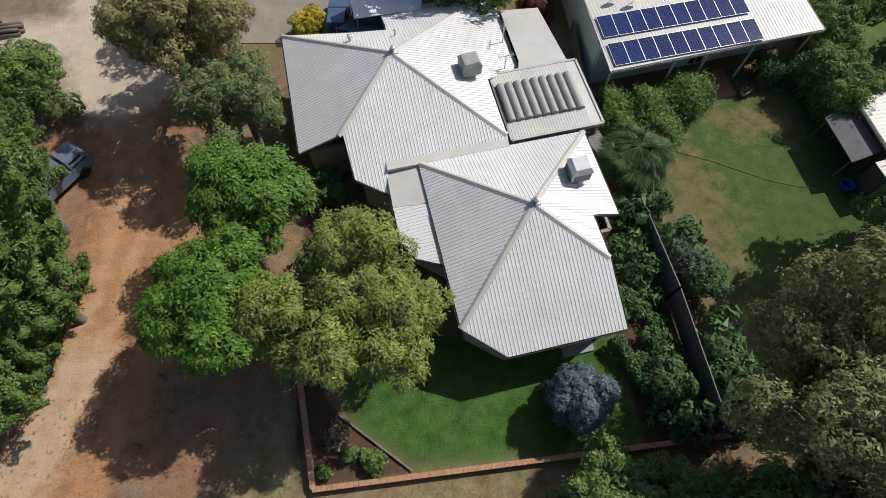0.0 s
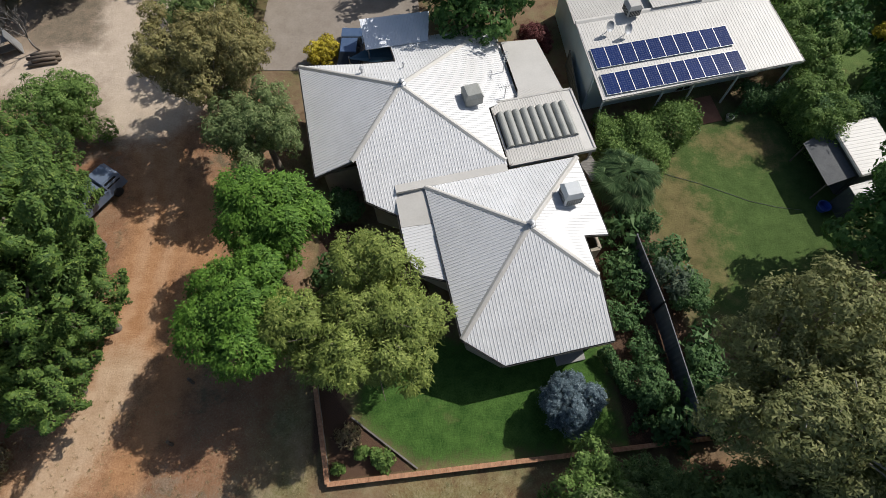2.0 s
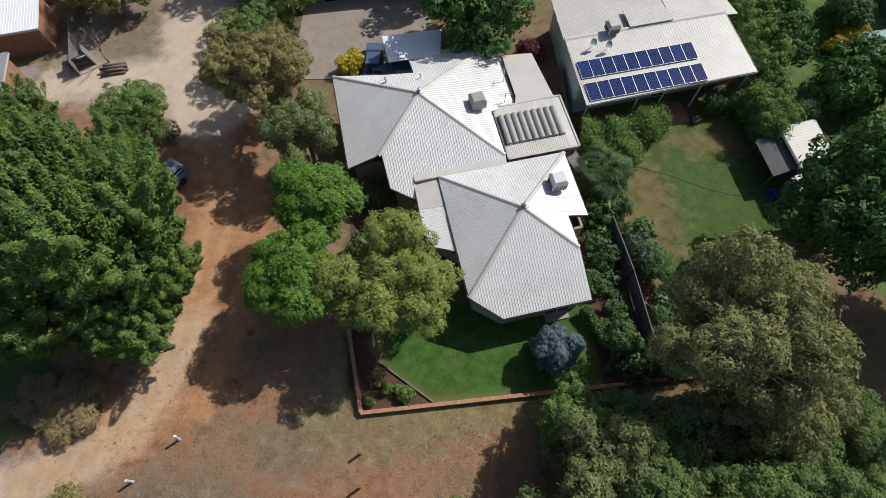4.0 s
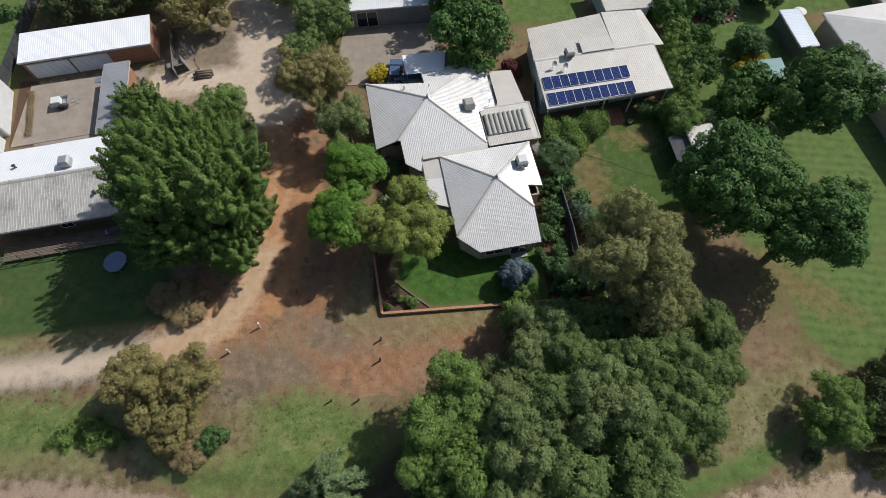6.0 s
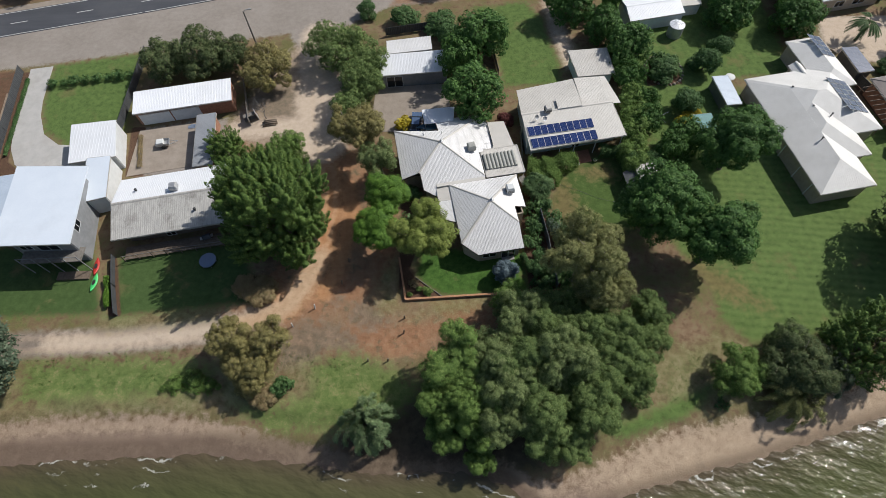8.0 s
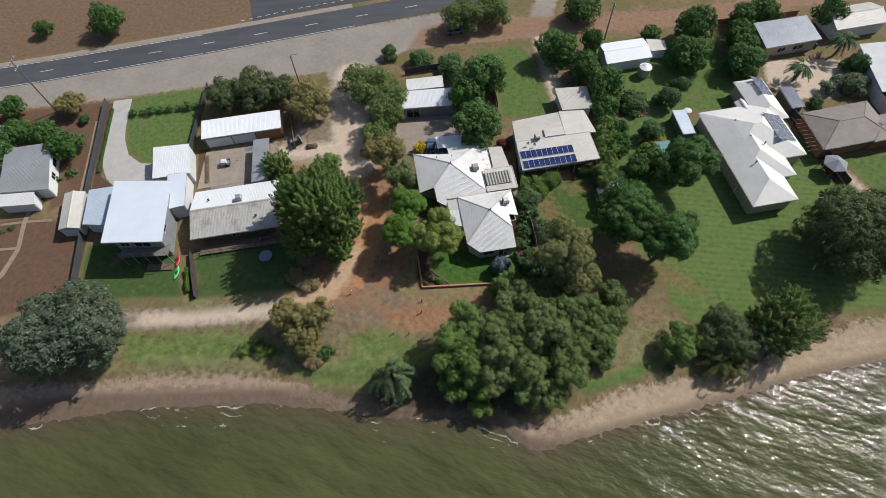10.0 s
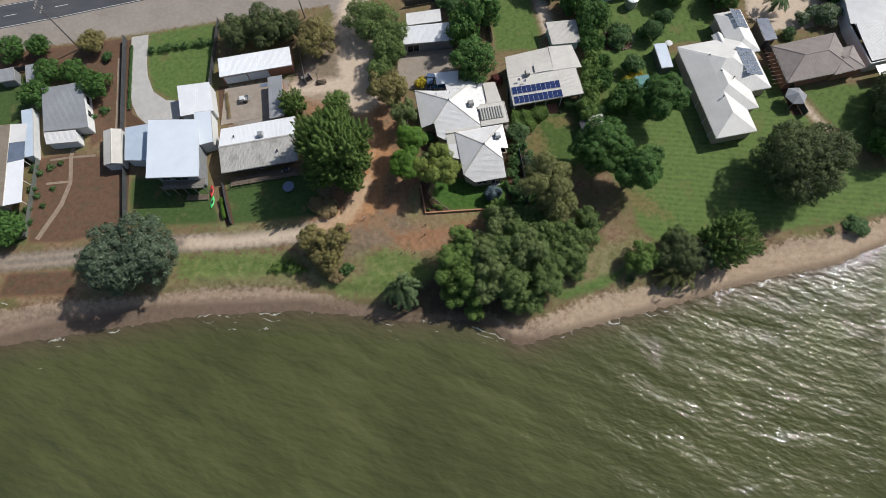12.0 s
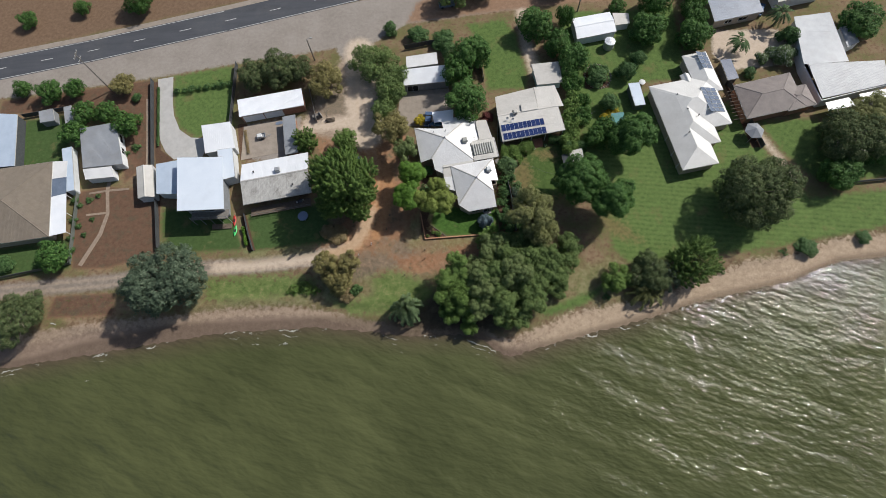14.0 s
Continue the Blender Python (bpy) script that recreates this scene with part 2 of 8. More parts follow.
L["gum_dry"] = leaf_material("leaf_gum_dry", (0.135, 0.126, 0.046), (0.29, 0.262, 0.10), (0.38, 0.31, 0.135))
L["willow"] = leaf_material("leaf_willow", (0.084, 0.136, 0.044), (0.196, 0.274, 0.092), (0.25, 0.32, 0.115), through=0.36, rough=0.75)
L["pale"] = leaf_material("leaf_pale", (0.085, 0.138, 0.060), (0.195, 0.275, 0.130), (0.29, 0.36, 0.19), through=0.3, rough=0.7)
L["smoke"] = leaf_material("leaf_smoke", (0.105, 0.150, 0.056), (0.228, 0.292, 0.114), (0.29, 0.34, 0.15), through=0.36, rough=0.75)
L["sage"] = leaf_material("leaf_sage", (0.048, 0.076, 0.046), (0.105, 0.145, 0.09), (0.16, 0.20, 0.13))
L["blue"] = leaf_material("leaf_blue", (0.058, 0.090, 0.104), (0.145, 0.200, 0.222), (0.235, 0.295, 0.325))
L["yellow"] = leaf_material("leaf_yellow", (0.30, 0.24, 0.02), (0.55, 0.45, 0.04), (0.65, 0.55, 0.08))
L["red"] = leaf_material("leaf_red", (0.10, 0.03, 0.03), (0.20, 0.065, 0.06), (0.25, 0.12, 0.10))
L["shrub"] = leaf_material("leaf_shrub", (0.04, 0.095, 0.03), (0.10, 0.185, 0.06), (0.16, 0.25, 0.095))
L["palm"] = leaf_material("leaf_palm", (0.042, 0.082, 0.03), (0.10, 0.165, 0.062), (0.16, 0.22, 0.09))
L["dry"] = leaf_material("leaf_dry", (0.22, 0.165, 0.085), (0.40, 0.31, 0.175), (0.26, 0.26, 0.11), through=0.3)
L["grass"] = leaf_material("leaf_grass", (0.045, 0.085, 0.02), (0.11, 0.16, 0.04), (0.20, 0.19, 0.07), through=0.25)
L["flower"] = leaf_material("leaf_flower", (0.05, 0.10, 0.03), (0.12, 0.18, 0.06), (0.70, 0.70, 0.66))


# ---- the shape of the ground ----
WATER = -1.6
SHORE_X = (-400, -130, -96.7, -81.4, -63.5, -49.2, -29.9, -20.3, -10.3, -5.0, 0.6, 3.2, 5.6, 7.3, 9.2, 11.2, 21.9, 37.6, 53.6, 70.8, 81.4, 92.0, 130, 400)
SHORE_Y = (-26, -22, -19.9, -18.4, -16.4, -14.7, -14.7, -16.0, -17.8, -17.8, -18.0, -18.6, -19.7, -21.2, -22.7, -22.9, -20.3, -17.0, -13.1, -10.3, -6.6, -5.9, -2.0, 8)


def shore_gap(x, y):
    """Metres inland of the waterline (negative: out on the lake)."""
    return y - np.interp(x, SHORE_X, SHORE_Y)


def ground_z(x, y):
    d = shore_gap(np.asarray(x, float), np.asarray(y, float))
    z = np.interp(d, (-400, -60, -10, 0, 4.5, 6.5, 9, 14, 20), (-9, -5, -2.7, -1.62, -1.15, -0.7, -0.5, -0.22, 0.0))
    return z


def gz(x, y):
    return float(ground_z(x, y))


def inside_gap(poly, x, y):
    """Signed distance to a polygon's edge, positive inside."""
    p = np.array(poly, float)
    best = np.full(x.shape, 1e9)
    odd = np.zeros(x.shape, bool)
    for (ax, ay), (bx, by) in zip(p, np.roll(p, -1, 0)):
        dx, dy = bx - ax, by - ay
        t = np.clip(((x - ax) * dx + (y - ay) * dy) / (dx * dx + dy * dy + 1e-9), 0, 1)
        best = np.minimum(best, np.hypot(x - ax - t * dx, y - ay - t * dy))
        cross = ((ay > y) != (by > y)) & (x < (bx - ax) * (y - ay) / (by - ay + 1e-12) + ax)
        odd ^= cross
    return np.where(odd, best, -best)


def line_gap(line, half, x, y):
    """Signed distance to a band of half width along a line, positive inside."""
    best = np.full(x.shape, 1e9)
    for (ax, ay), (bx, by) in zip(line[:-1], line[1:]):
        dx, dy = bx - ax, by - ay
        t = np.clip(((x - ax) * dx + (y - ay) * dy) / (dx * dx + dy * dy + 1e-9), 0, 1)
        best = np.minimum(best, np.hypot(x - ax - t * dx, y - ay - t * dy))
    return half - best


LAWNS = (
    [(-1.4, 3.8), (-4.6, 6.6), (-4.2, 13), (1.4, 10.6), (10.3, 10.0), (10.6, 3.8)],
    [(16.2, 20.2), (18.4, 24.0), (22.2, 25.4), (26.6, 25.8), (29.0, 20), (28.2, 14.6), (26.7, 12.6), (23.2, 9.6), (16.4, 10.6), (15.3, 15.6), (14.9, 18.1)],
    [(16.5, -14.0), (27.1, -10.6), (31, -9.2), (30, -11.0), (27.1, -12.8), (18.6, -15.0)],
    [(34, 27), (41, 30), (47.2, 38), (50, 38), (54, 30), (62, 30), (67, 34), (71.4, 22), (79, 8), (92, 9), (125, 10), (125, 3), (93, 0.6), (70, -2.5), (52, -4.0), (37, -4.4), (34.5, -1.0), (34, 4), (31.5, 9), (29, 15)],
    [(73, 28.1), (83, 28.2), (98, 24), (120, 22), (120, 12), (82, 12), (76, 20)],
    [(-66, 14.5), (-50.5, 13.6), (-46.4, 3.4), (-64.6, 3.6)],
    [(-46.2, 12.5), (-29, 13.3), (-25.6, 4.2), (-45.3, 2.9)],
    [(-68, 51.4), (-53.3, 53.4), (-51.5, 34.5), (-60, 33.0), (-64.7, 36), (-66.9, 42)],
    [(-104, 41), (-92, 41), (-90.5, 27), (-102.5, 28)],
    [(-125, 4), (-102, 7.0), (-86.6, 8.5), (-85, 1.3), (-100, -0.2), (-125, -2)],
    [(31, 64.5), (45.4, 63), (60, 64), (58.5, 41), (47.3, 41), (42, 27), (34, 20), (29, 29), (31, 46)],
    [(6.5, 62), (16.5, 62.7), (18.8, 58), (20.5, 45), (19.9, 41.2), (10.5, 41.5), (9.5, 56)],
)
BANK = (
    [(-17.8, -5.0), (-14.6, -3.4), (-11.0, -4.2), (-6.0, -6.8), (-2, -10), (-6, -13), (-12, -12.6), (-18.6, -12.2), (-22.2, -12.4), (-26.6, -9.4), (-22.4, -9.6), (-18.2, -8.6), (-17.0, -6.8)],
    [(-54, -2.8), (-47, -2.6), (-41, -3.0), (-34, -3.2), (-30.6, -4.6), (-31.4, -6.6), (-37, -7.6), (-45, -7.6), (-54, -7.8)],
)
# ground darkened by colour where the shore thicket shades it
THICKET_SHADE = (
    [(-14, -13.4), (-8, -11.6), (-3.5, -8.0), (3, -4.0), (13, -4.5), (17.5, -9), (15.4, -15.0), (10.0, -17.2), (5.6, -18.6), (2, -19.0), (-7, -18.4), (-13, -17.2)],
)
ROUGH = (
    [(-20.5, -5.0), (-12.8, -3.0), (-6.5, -5.8), (-4, -14), (-14.1, -13.0), (-20.3, -10.5)],
    [(-59, -4.4), (-31.5, -4.4), (-32.2, -8.6), (-58, -9.0)],
    [(16, -14.5), (24.6, -5.5), (38.3, -2.5), (50, -4), (49, -9), (31.2, -12.0)],
    [(-59, -4.4), (-30, -4.0), (-26, -6), (-20, -10), (-33, -10), (-58, -9.6)],
    [(-7.4, 9.6), (-6.5, 3.2), (6, 3.3), (5, 2.1), (0, 1.2), (-5, 0.8), (-10, 2.2), (-10.5, 4.6), (-8.8, 8)],
    [(-46, 3.4), (-31, 4.0), (-31, 2.0), (-46, 1.0)],
)
RED_DIRT = (
    [(-22.5, 21), (-30, 25), (-32.5, 33.5), (-21, 33), (-16, 33), (-10, 30), (-7.3, 21), (-7.2, 4), (5, 3), (16, 2.5), (15, -1), (2, -4), (-13, -4.5), (-26, -1.0), (-31, 2.0), (-30.5, 4.6), (-26, 7), (-22, 12)],
    [(-87, 20), (-79.8, 21), (-68.6, 19), (-65.8, 3.6), (-76.3, 1.0), (-84.4, 1.2)],
    [(-111, 47), (-97, 48.3), (-73.2, 50.6), (-69.7, 28), (-76, 22), (-79, 36), (-92, 43), (-111, 43)],
    [(-87, -5.0), (-74, -5.0), (-74, -9.5), (-88, -9.5)],
    [(87.6, 7.5), (90.6, 8.5), (89.0, 1.5), (84.4, 1.0), (86.4, 4.4)],
)
GRAVEL = (
    [(-130, 46.5), (-97.6, 48.9), (-72.0, 51.4), (-52.1, 54.2), (-32.0, 56.3), (-27, 57.0), (-24, 50), (-25.0, 42), (-30, 36.5), (-34, 35.5), (-34, 33.5), (-27, 33.6), (-22.6, 31), (-21.2, 29.6), (-15.2, 30.5), (-15, 34), (-14.5, 42), (-17.5, 50), (-18, 57.5), (-8.7, 63.4), (3.1, 64.4), (20, 66), (24, 71.8), (0, 76), (-35, 69.5), (-130, 52.0)],
    [(68, 55), (84, 54), (86.5, 44), (70, 43), (66.5, 48)],
    [(17.5, 66), (22.5, 82), (28, 82), (22.4, 66)],
    [(-49, 35.5), (-35, 37), (-34, 25), (-47, 26)],
)
TRACKS = (
    ([(-27.0, 1.2), (-29, 0.8), (-34, 0.2), (-44, -0.4), (-52, -0.4)], 1.1),
    ([(-22, 34.9), (-33, 34.2)], 1.8),
    ([(-21.0, 56), (-20.8, 48), (-20.6, 40), (-19.8, 34), (-19.2, 30.5)], 3.6),
    ([(72.1, 24.4), (75.0, 18.3), (76.3, 12.5)], 0.6),
    ([(21, 66), (21.4, 54), (22.6, 46)], 1.3),
)
GREY_TRACK = (
    ([(-24.0, 2.0), (-28, 1.0), (-34, 0.2), (-44, -0.4), (-56, -0.4), (-76, -2.3), (-100, -3.2), (-140, -4.5)], 1.75),
)
MATS = (
    [(-20.6, 1.2), (-17.4, 1.0), (-15.3, 0.6), (-12.1, -1.1), (-12.0, -3.8), (-15.8, -3.3), (-18.5, -5.0), (-21.8, -5.2), (-22.9, -1.2)],
    [(-12.6, 3.4), (-9.4, 3.2), (-8.0, 0.4), (-11.0, -0.6), (-13.4, 1.2)],
    [(-16.6, 4.6), (-14.6, 4.4), (-14.8, 3.4), (-16.6, 3.6)],
    [(-30, 43.5), (-24.2, 44), (-23.2, 40.6), (-22.8, 36.6), (-26.4, 35.6), (-30, 37)],
    [(-21.2, 31.5), (-24.2, 29.6), (-23.6, 26.4), (-20.8, 25.8), (-19.8, 28.6)],
)
LANE = (
    [(-8.7, 63.6), (3.1, 64.6), (21.5, 66), (45, 66.8), (63, 68.0), (83, 72.6), (130, 79), (130, 84), (83, 77.6), (54, 73.4), (24, 72.6), (4, 74.0), (-6, 70)],
)
WORN = (
    [(15.8, 11.5), (14.9, 16), (16, 20.5), (18.2, 21.5), (19.0, 17), (18.2, 12.5)],
    [(20, 11.0), (27, 13.0), (30, 9), (34, 3), (28, 0.5), (21, 4)],
    [(-25, -9.4), (-20, -7.4), (-16.5, -8.0), (-16, -11), (-22, -11.6)],
    [(20, 23.4), (24.4, 23.9), (24.8, 21.6), (21.5, 21.8)],
    [(30, 6), (35, 2), (41, 0), (38, 4), (33, 8)],
)
SANDY_TRACK = (
    ([(-18.2, 10.6), (-18.9, 8.6), (-20.0, 5.9), (-21.6, 3.6), (-24.0, 2.0), (-27.5, 1.1)], 1.4),
)
RED_TRACK = (
    ([(-18.6, 30), (-17.0, 20), (-17.4, 14.2), (-18.4, 10), (-20.0, 6), (-21.6, 3.6)], 1.9),
    ([(-14.5, 22), (-13.8, 16), (-15.2, 9), (-17, 5)], 1.2),
)
BEDS = (
    [(-6.0, 3.5), (-1.2, 3.7), (-4.7, 6.7), (-6.2, 9)],
    [(10.4, 3.8), (10.4, 20), (13.6, 21.5), (15.4, 12), (15.0, 3.6)],
    [(-7, 4), (-6.6, 19), (-4, 19), (0, 15), (0.5, 11.6), (-4.0, 12.3), (-5.5, 8)],
    [(34.2, 40), (40, 40), (40, 45.4), (34.2, 45)],
    [(-73.4, 50), (-71.7, 50), (-68.5, 30), (-65, 27.2), (-69, 25)],
    [(-66.6, 3.8), (-65.2, 3.4), (-67.6, 24), (-69, 24)],
    [(-47.6, 12), (-46.5, 12), (-43.6, 3.0), (-45.4, 3.0)],
    [(-50.5, 36), (-48.2, 36), (-46.2, 26), (-49, 26)],
    [(67, 41), (69.5, 41), (72.4, 21.3), (69.5, 21.3)],
)


def ground_mesh():
    """One sheet from the lake bed to the horizon, fine where the camera passes, with how far each point lies inside each kind of cover."""
    def axis(lo, hi, step, far):
        inner = np.arange(lo, hi + 1e-6, step)
        grow = np.cumsum(step * 1.35 ** np.arange(1, 24))
        grow = grow[grow < far]
        return np.concatenate([lo - grow[::-1], inner, hi + grow])
    xs, ys = axis(-122, 122, 0.62, 3000), axis(-30, 90, 0.62, 3000)
    xs = np.union1d(xs[(xs < -38) | (xs > 30)], np.arange(-38, 30.1, 0.36))
    ys = np.union1d(ys[(ys < -16) | (ys > 34)], np.arange(-16, 34.1, 0.36))
    gx, gy = np.meshgrid(xs, ys)
    x, y = gx.ravel(), gy.ravel()
    z = ground_z(x, y)
    d = shore_gap(x, y)
    rough = 0.035 * np.sin(x * 1.7 + np.sin(y * 1.3) * 2) * np.sin(y * 1.9 + np.sin(x * 0.9) * 2)
    z = z + rough * np.clip((20 - d) / 10, 0.15, 1) * np.clip((d + 5) / 5, 0, 1)
    # shallow wheel ruts and a small step where the bank breaks to the beach
    z = z + 0.18 * np.exp(-((d - 6.6 - 0.9 * np.sin(x * 0.35) - 0.5 * np.sin(x * 1.1)) / 0.8) ** 2)
    nx, ny = len(xs), len(ys)
    i = (np.arange(ny - 1)[:, None] * nx + np.arange(nx - 1)[None]).ravel()
    faces = np.stack([i, i + 1, i + nx + 1, i + nx], 1)
    me = bpy.data.meshes.new("ground")
    me.vertices.add(len(x))
    me.vertices.foreach_set("co", np.stack([x, y, z], 1).ravel())
    me.loops.add(faces.size)
    me.loops.foreach_set("vertex_index", faces.ravel())
    me.polygons.add(len(faces))
    me.polygons.foreach_set("loop_start", np.arange(0, faces.size, 4))
    me.polygons.foreach_set("use_smooth", np.ones(len(faces), bool))
    me.update()
    near = (np.abs(x) < 140) & (y > -40) & (y < 110)
    xn, yn = x[near], y[near]

    def cover(name, gap):
        full = np.full(x.shape, -4.0)
        full[near] = gap
        at = me.attributes.new(name, "FLOAT", "POINT")
        at.data.foreach_set("value", np.clip(full / 8 + 0.5, 0, 1))
    cover("lawn", np.max([inside_gap(p, xn, yn) for p in LAWNS], 0))
    cover("red_dirt", np.max([inside_gap(p, xn, yn) for p in RED_DIRT], 0))
    cover("gravel", np.max([inside_gap(p, xn, yn) for p in GRAVEL], 0))
    cover("yard_lawn", inside_gap(LAWNS[1], xn, yn))
    cover("big_lawn", inside_gap(LAWNS[3], xn, yn))
    cover("bank_grass", np.max([inside_gap(p, xn, yn) for p in BANK], 0))
    cover("mud", np.max([inside_gap(p, xn, yn) for p in THICKET_SHADE], 0))
    cover("rich_lawn", inside_gap(LAWNS[0], xn, yn))
    cover("rough_grass", np.max([inside_gap(p, xn, yn) for p in ROUGH], 0))
    cover("red_track", np.max([line_gap(l, h, xn, yn) for l, h in RED_TRACK], 0))
    cover("grey_track", np.max([line_gap(l, h, xn, yn) for l, h in GREY_TRACK], 0))
    cover("dull_lawn", np.max([inside_gap(p, xn, yn) for p in LAWNS if p[0][0] < -40 and p[0][1] < 45], 0))
    cover("pale_yard", inside_gap(GRAVEL[1], xn, yn))
    cover("mats", np.max([inside_gap(p, xn, yn) for p in MATS], 0))
    cover("drive", inside_gap([(-34.5, 36.4), (-29, 47), (-25, 54), (-17, 54), (-13.6, 42), (-14, 30), (-20, 27.5), (-34.5, 33)], xn, yn))
    cover("lane", np.max([inside_gap(p, xn, yn) for p in LANE], 0))
    middle = np.max([line_gap(l, 0.0, xn, yn) for l, h in (RED_TRACK[0], SANDY_TRACK[0], GREY_TRACK[0], TRACKS[2])], 0)
    cover("sandy_track", np.max([line_gap(l, h, xn, yn) for l, h in SANDY_TRACK], 0))
    cover("rut", 0.34 - np.abs(-middle - 0.78))
    cover("worn", np.max([inside_gap(p, xn, yn) for p in WORN], 0))
    cover("track", np.max([line_gap(l, h, xn, yn) for l, h in TRACKS], 0))
    cover("bed", np.max([inside_gap(p, xn, yn) for p in BEDS], 0))
    width = np.interp(xn, (-100, -80, -57, -35, -20, 0, 10, 25, 35, 50, 62, 78, 95), (6.0, 7.0, 5.2, 4.8, 2.4, 1.6, 3.6, 5.2, 4.4, 4.0, 6.2, 5.0, 5.0))
    dn = shore_gap(xn, yn)
    cover("sand", width - dn)
    cover("sand_top", 0.8 - np.abs(dn - width + 0.9))
    cover("dry_sand", (xn - 16) / 2)
    cover("wet", np.interp(xn, (-90, -80, -58, -50, -34, -24, -4, 6, 14, 30), (1.6, 3.0, 3.8, 2.4, 2.2, 2.8, 2.8, 2.2, 1.2, 1.2)) - dn)
    cover("dark_soil", np.maximum(inside_gap(RED_DIRT[1], xn, yn), np.maximum(inside_gap(RED_DIRT[2], xn, yn), inside_gap(RED_DIRT[3], xn, yn))))
    cover("paddock", yn - np.interp(xn, (-130, -79, -48, -24, 0, 130), (59.5, 69.3, 75.5, 84, 90, 96)))
    ob = new("ground", me)
    return tagged(ob, "red earth, lawns, gravel and sand sloping down to the lake shore", "ground", kind="structure")


def ground_material():
    m, nt, p = nodes_of("ground_cover")
    fine = noise_of(nt, 9.0, 5, 0.7)
    mid = noise_of(nt, 1.1, 6, 0.65)
    big = noise_of(nt, 0.16, 5, 0.6)
    grain = noise_of(nt, 32.0, 3, 0.7)

    def zone(name, soft, wobble):
        a = nt.nodes.new("ShaderNodeAttribute")
        a.attribute_name = name
        gap = calc(nt, "MULTIPLY", calc(nt, "SUBTRACT", a.outputs["Fac"], 0.5), 8.0)
        shake = calc(nt, "ADD", calc(nt, "MULTIPLY", calc(nt, "SUBTRACT", mid, 0.5), wobble * 2.2), calc(nt, "MULTIPLY", calc(nt, "SUBTRACT", fine, 0.5), wobble))
        v = calc(nt, "ADD", gap, shake)
        mr = nt.nodes.new("ShaderNodeMapRange")
        mr.interpolation_type = "SMOOTHSTEP"
        mr.inputs["From Min"].default_value, mr.inputs["From Max"].default_value = -soft, soft
        nt.links.new(v, mr.inputs["Value"])
        return mr.outputs["Result"]

    # open ground: dry litter, bare earth and tired grass
    dry = ramp(nt, mid, ((0.33, (0.13, 0.085, 0.05)), (0.52, (0.21, 0.145, 0.09)), (0.68, (0.25, 0.20, 0.12))))
    weeds = ramp(nt, fine, ((0.35, (0.075, 0.085, 0.03)), (0.65, (0.16, 0.155, 0.06))))
    col = mix(nt, ramp(nt, calc(nt, "ADD", calc(nt, "MULTIPLY", big, 0.6), calc(nt, "MULTIPLY", mid, 0.4)), ((0.44, grey(0)), (0.58, grey(0.85)))), dry, weeds)
    paddock = ramp(nt, calc(nt, "ADD", calc(nt, "MULTIPLY", mid, 0.5), calc(nt, "MULTIPLY", fine, 0.5)), ((0.35, (0.115, 0.071, 0.045)), (0.62, (0.195, 0.132, 0.086))))
    col = mix(nt, zone("paddock", 0.8, 1.0), col, paddock)
    red = ramp(nt, calc(nt, "ADD", calc(nt, "MULTIPLY", mid, 0.55), calc(nt, "MULTIPLY", fine, 0.45)), ((0.34, (0.175, 0.087, 0.047)), (0.52, (0.285, 0.152, 0.085)), (0.68, (0.37, 0.228, 0.142))))
    litter = ramp(nt, calc(nt, "ADD", calc(nt, "MULTIPLY", grain, 0.5), calc(nt, "MULTIPLY", fine, 0.5)), ((0.38, (0.115, 0.098, 0.06)), (0.60, (0.28, 0.225, 0.15))))
    red = mix(nt, ramp(nt, calc(nt, "ADD", calc(nt, "MULTIPLY", big, 0.55), calc(nt, "MULTIPLY", fine, 0.45)), ((0.46, grey(0)), (0.60, grey(0.6)))), red, litter)
    tuft = noise_of(nt, 0.5, 6, 0.72)
    red = mix(nt, ramp(nt, tuft, ((0.54, grey(0)), (0.62, grey(0.7)))), red, ramp(nt, fine, ((0.35, (0.075, 0.075, 0.046)), (0.65, (0.16, 0.145, 0.09)))))
    col = mix(nt, zone("red_dirt", 0.9, 1.6), col, red)
    mats = ramp(nt, calc(nt, "ADD", calc(nt, "MULTIPLY", mid, 0.35), calc(nt, "MULTIPLY", calc(nt, "ADD", fine, grain), 0.325)), ((0.40, (0.085, 0.078, 0.052)), (0.50, (0.165, 0.138, 0.10)), (0.60, (0.29, 0.20, 0.14))))
    gravel = ramp(nt, calc(nt, "ADD", calc(nt, "MULTIPLY", big, 0.35), calc(nt, "MULTIPLY", calc(nt, "ADD", mid, fine), 0.325)), ((0.38, (0.218, 0.190, 0.164)), (0.60, (0.302, 0.270, 0.238))))
    soil = ramp(nt, calc(nt, "ADD", calc(nt, "MULTIPLY", mid, 0.5), calc(nt, "MULTIPLY", fine, 0.5)), ((0.35, (0.088, 0.050, 0.032)), (0.63, (0.165, 0.100, 0.066))))
    soil = mix(nt, ramp(nt, tuft, ((0.50, grey(0)), (0.62, grey(0.7)))), soil, ramp(nt, fine, ((0.35, (0.055, 0.05, 0.032)), (0.65, (0.13, 0.105, 0.07)))))
    col = mix(nt, zone("dark_soil", 0.5, 0.8), col, soil)
    col = mix(nt, zone("gravel", 0.5, 1.1), col, gravel)
    earthy = ramp(nt, calc(nt, "ADD", calc(nt, "MULTIPLY", mid, 0.5), calc(nt, "MULTIPLY", fine, 0.5)), ((0.35, (0.225, 0.170, 0.122)), (0.62, (0.345, 0.272, 0.205))))
    col = mix(nt, zone("drive", 1.2, 1.6), col, earthy)
    col = mix(nt, calc(nt, "MULTIPLY", zone("mats", 1.0, 3.4), 0.8), col, mats)
